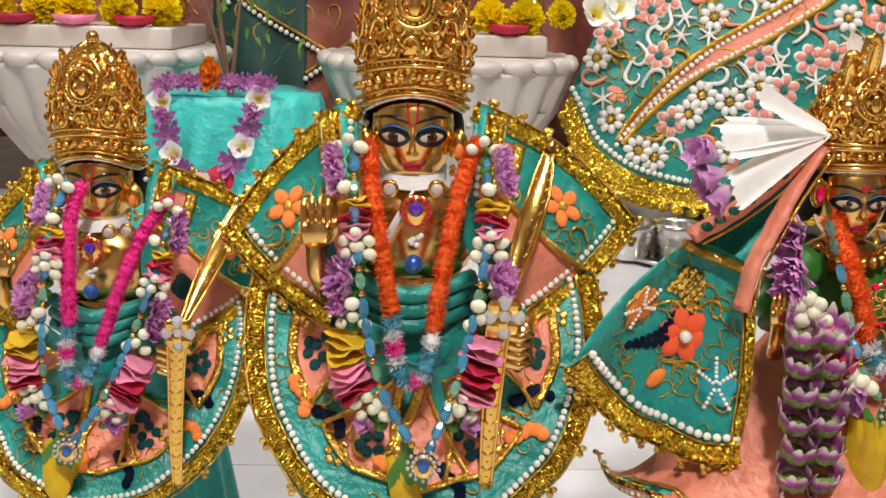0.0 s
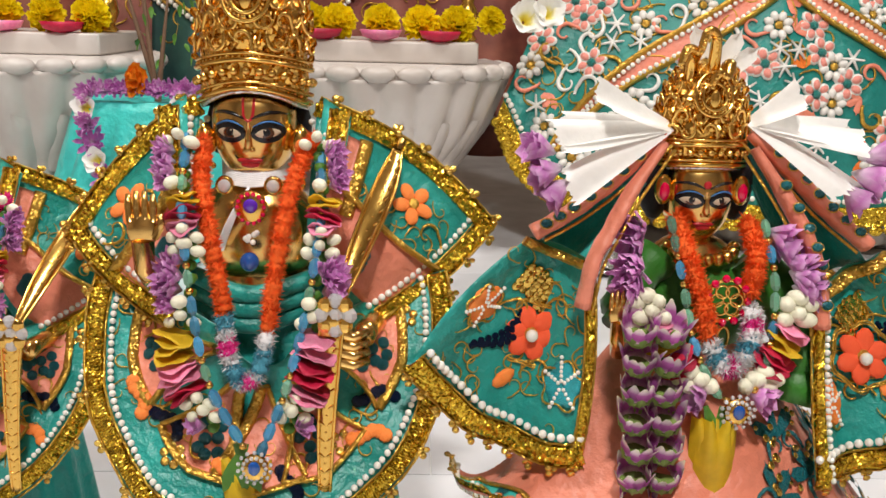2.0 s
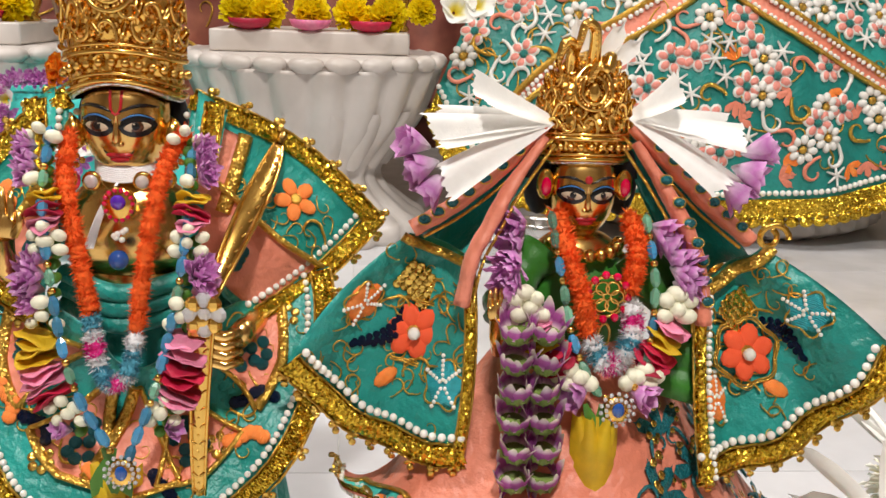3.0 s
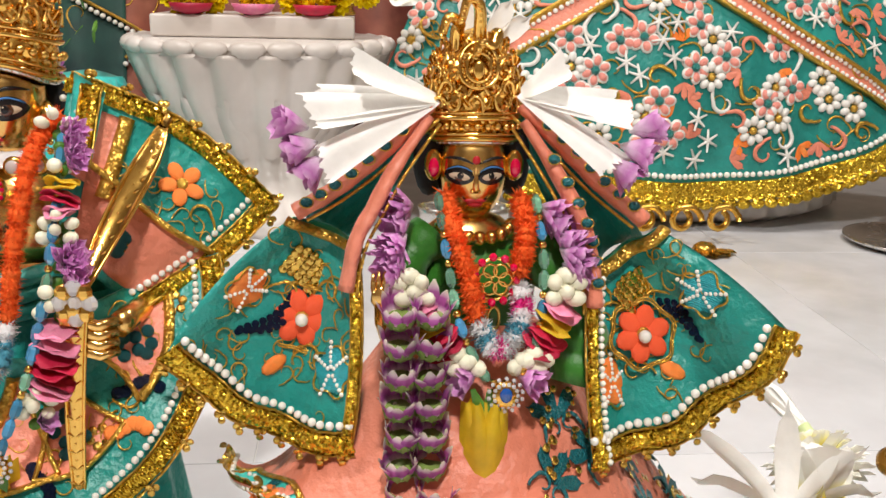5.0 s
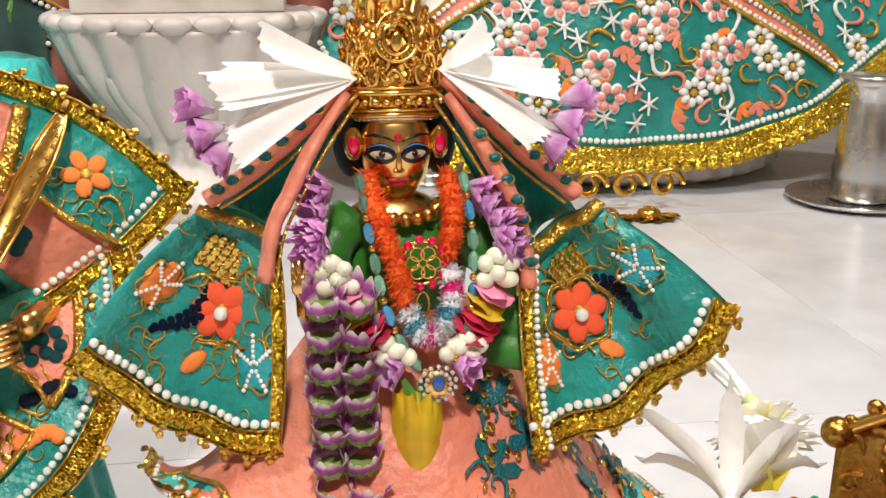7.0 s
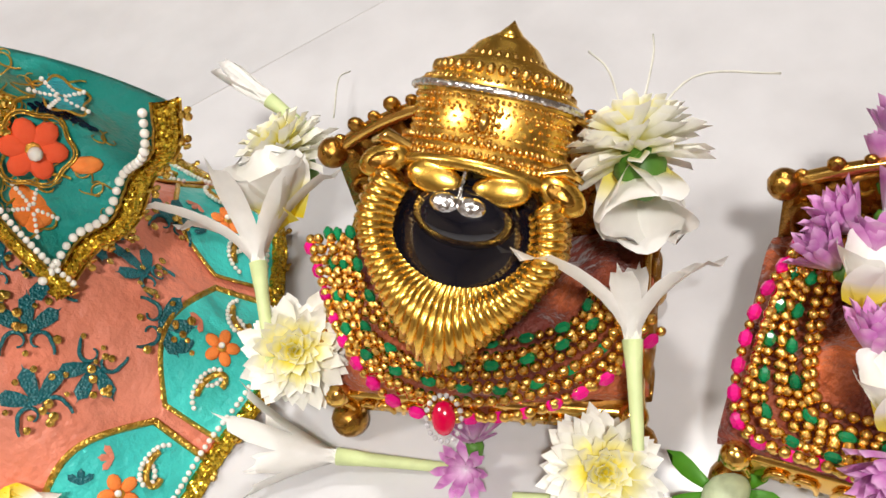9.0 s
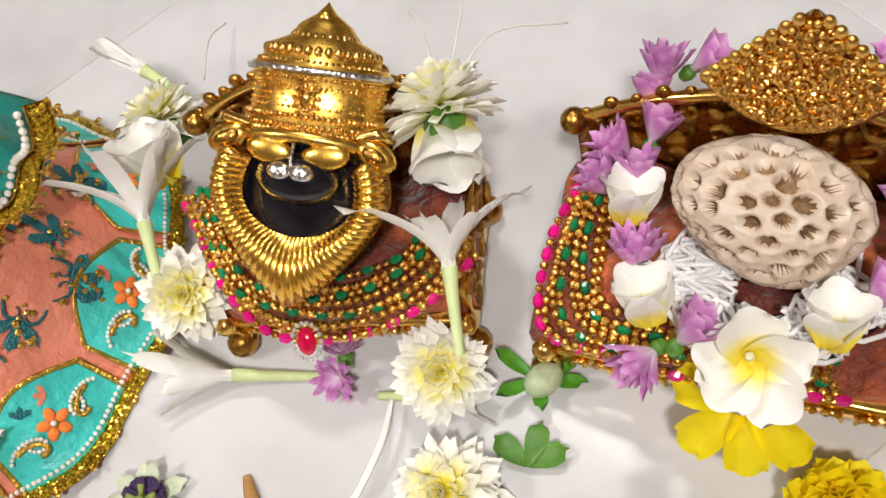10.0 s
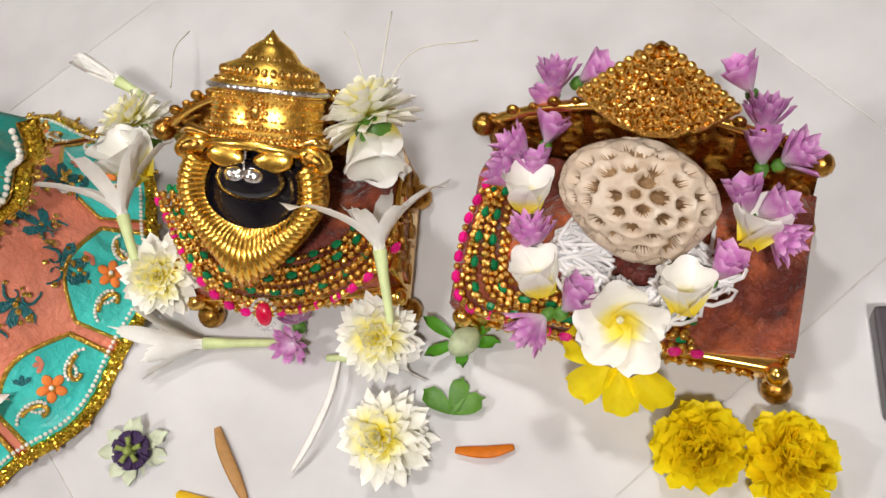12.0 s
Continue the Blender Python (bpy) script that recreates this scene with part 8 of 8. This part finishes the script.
tuberose(aim((0.655, 0.605, 0.075), (0.45, 0.62, 0.45)), "white tuberose with long curled petals", 0.056, 4, 0.7)
tuberose(aim((0.578, 0.688, 0.008), (-0.75, 0.62, 0.12)), "fallen white tuberose lying on the marble", 0.070, 5, 0.15)
tuberose(aim((0.598, 0.652, 0.006), (0.55, -0.50, 0.02)), "fallen white tuberose lying on the marble", 0.045, 6, 0.2)
tuberose(aim((0.622, 0.905, 0.095), (-0.3, 0.75, 0.35)), "white tuberose behind the throne", 0.040, 7, -0.3)
for p, d in (((0.585, 0.680, 0.012), (-0.4, -0.4, 0.8)), ((0.597, 0.690, 0.014), (0.3, 0.5, 0.7))):
    t = thing("mauve_flower", "small mauve daisy lying on the marble", "flower", p, "mauve flowers")
    piece("corolla", MAUVE_ME, aim(p, d) @ Matrix.Scale(0.75, 4), t)
    piece("calyx", CALYX_ME, aim(p, d) @ Matrix.Scale(0.8, 4), t)
for p, d in (((0.770, 0.398, 0.008), (-0.15, 0.0, 1)), ((0.801, 0.355, 0.010), (0.3, -0.2, 1))):
    t = thing("marigold", "bright yellow marigold lying on the marble floor", "flower", p, "floor marigolds")
    piece("corolla", MARI_ME, aim(p, d, rnd.random() * 6) @ Matrix.Scale(1.55, 4), t)
# passion flower
t = thing("passion_flower", "wilting passion flower with dark purple fringe", "flower", (0.427, 0.700, 0.004))
piece("corolla", shared("passion_petals", bloom([(9, 0.030, 0.013, 4, 0.1, 0)], 0, 23), mat("greenish_white_petal", (0.62, 0.68, 0.50), 0.55, 0, 0.12, 100, 0.3, 300)), aim((0.427, 0.700, 0.005), (-0.1, -0.3, 1)), t)
_b = bmesh.new()
for k in range(90):
    a = k * 2.399
    tube(_b, [(0.004 * math.cos(a), 0.004 * math.sin(a), 0.004), (0.016 * math.cos(a), 0.016 * math.sin(a), 0.006 + 0.003 * (k % 3))], 0.0008, 4)
_b.transform(aim((0.427, 0.700, 0.006), (-0.1, -0.3, 1))); part("fringe", _b, mat("dark_violet", (0.05, 0.02, 0.09), 0.6, 0, 0.2, 200), t, "dark purple filaments")
for k in range(5):
    a = k * 1.257
    _b = bmesh.new()
    tube(_b, [(0, 0, 0.004), (0.005 * math.cos(a), 0.005 * math.sin(a), 0.014), (0.011 * math.cos(a), 0.011 * math.sin(a), 0.015)], [0.0022, 0.0018, 0.0026], 6)
    _b.transform(aim((0.427, 0.700, 0.006), (-0.1, -0.3, 1))); part("stamen", _b, OLIVE, t)
_b = bmesh.new(); ball(_b, (0, 0, 0.016), 0.004, 8, 6)
_b.transform(aim((0.427, 0.700, 0.006), (-0.1, -0.3, 1))); part("pistil", _b, OLIVE, t)
# green buds and leaves
t = thing("green_bud", "green bud with pale tip and small leaves", "bud", (0.690, 0.585, 0.01))
_b = bmesh.new(); ball(_b, (0.692, 0.580, 0.016), 0.0125, 12, 9, (1.2, 0.9, 0.9)); part("bud", _b, mat("pale_bud", (0.45, 0.52, 0.33), 0.5, 0, 0.2, 150, 0.3, 300), t)
_b = bmesh.new()
for a, L, tl in ((20, 0.040, 20), (80, 0.036, 10), (150, 0.030, 5), (-60, 0.040, 15), (-110, 0.038, 5), (220, 0.04, 0)):
    petal(_b, Matrix.Translation((0.690, 0.585, 0.010)) @ Matrix.Rotation(radians(a), 4, "Z") @ Matrix.Rotation(radians(tl), 4, "X"), L * 0.9, 0.011, 0.25, 0.25, 0, 5, 2, 0.3)
part("foliage", _b, mat("bright_green", (0.07, 0.26, 0.015), 0.45, 0, 0.2, 100, 0.2, 300), t)
t = thing("fallen_leaf", "dark green leaf beside a chrysanthemum", "leaf", (0.655, 0.545, 0.003))
_b = bmesh.new()
for a in (60, 130, 10):
    petal(_b, Matrix.Translation((0.648, 0.545, 0.004)) @ Matrix.Rotation(radians(a - 120), 4, "Z"), 0.030, 0.017, 0.2, 0.2, 0, 5, 2, 0.2)
part("leaf", _b, GREEN, t)
# dry petals and strands
for pts, w, m, l in (([(0.492, 0.668, 0.004), (0.487, 0.648, 0.007), (0.482, 0.622, 0.005), (0.478, 0.600, 0.003)], 0.0055, DRY, "dry brown curled petal on the marble"), ([(0.632, 0.520, 0.005), (0.650, 0.502, 0.006), (0.668, 0.492, 0.004)], 0.0058, P_ORANGE, "fallen orange petal on the marble"), ([(0.437, 0.645, 0.004), (0.446, 0.628, 0.006), (0.462, 0.612, 0.004)], 0.006, P_GOLDEN, "fallen golden petal on the marble"),
                     ([(0.604, 0.640, 0.012), (0.580, 0.618, 0.016), (0.545, 0.600, 0.014), (0.520, 0.594, 0.006)], 0.0030, P_WHITE, "long white petal strand lying on the marble")):
    _b = bmesh.new()
    line = curve(pts, 14)
    tube(_b, line, [w * (0.35 + 0.65 * math.sin(math.pi * (0.08 + 0.86 * i / 14))) for i in range(15)], 8, True, 0, 0.35)
    solo("fallen_petal", _b, m, l, "petal", "fallen petals")
for pts in ([(0.640, 0.915, 0.09), (0.665, 0.965, 0.075), (0.690, 1.02, 0.03)], [(0.760, 0.735, 0.135), (0.795, 0.765, 0.145), (0.815, 0.790, 0.135)], [(0.755, 0.725, 0.14), (0.80, 0.735, 0.148), (0.845, 0.715, 0.135)], [(0.752, 0.735, 0.14), (0.768, 0.77, 0.148), (0.775, 0.80, 0.14)]):
    _b = bmesh.new(); tube(_b, curve(pts, 12), 0.0007, 5)
    solo("grass_blade", _b, GRASS_PALE, "thin pale grass blade among the flowers", "grass", "grass blades")
# white flower on the queen's skirt
t = thing("white_blossom", "white blossom lying on the salmon skirt", "flower", (0.350, 0.800, 0.06), "white blossoms")
piece("corolla", CUPFL_ME, aim((0.355, 0.800, 0.072), (0.1, -0.6, -0.4)) @ Matrix.Scale(1.0, 4), t)
# corner of a dark box
_b = bmesh.new(); box(_b, (0, 0, 0.012), (0.08, 0.08, 0.024), axes((0.936, 0.335, 0), (0.75, -0.66, 0), (0.66, 0.75, 0)), 0.003)
solo("dark_box", _b, CHARCOAL, "flat charcoal box on the marble floor", "box", "", "", False)
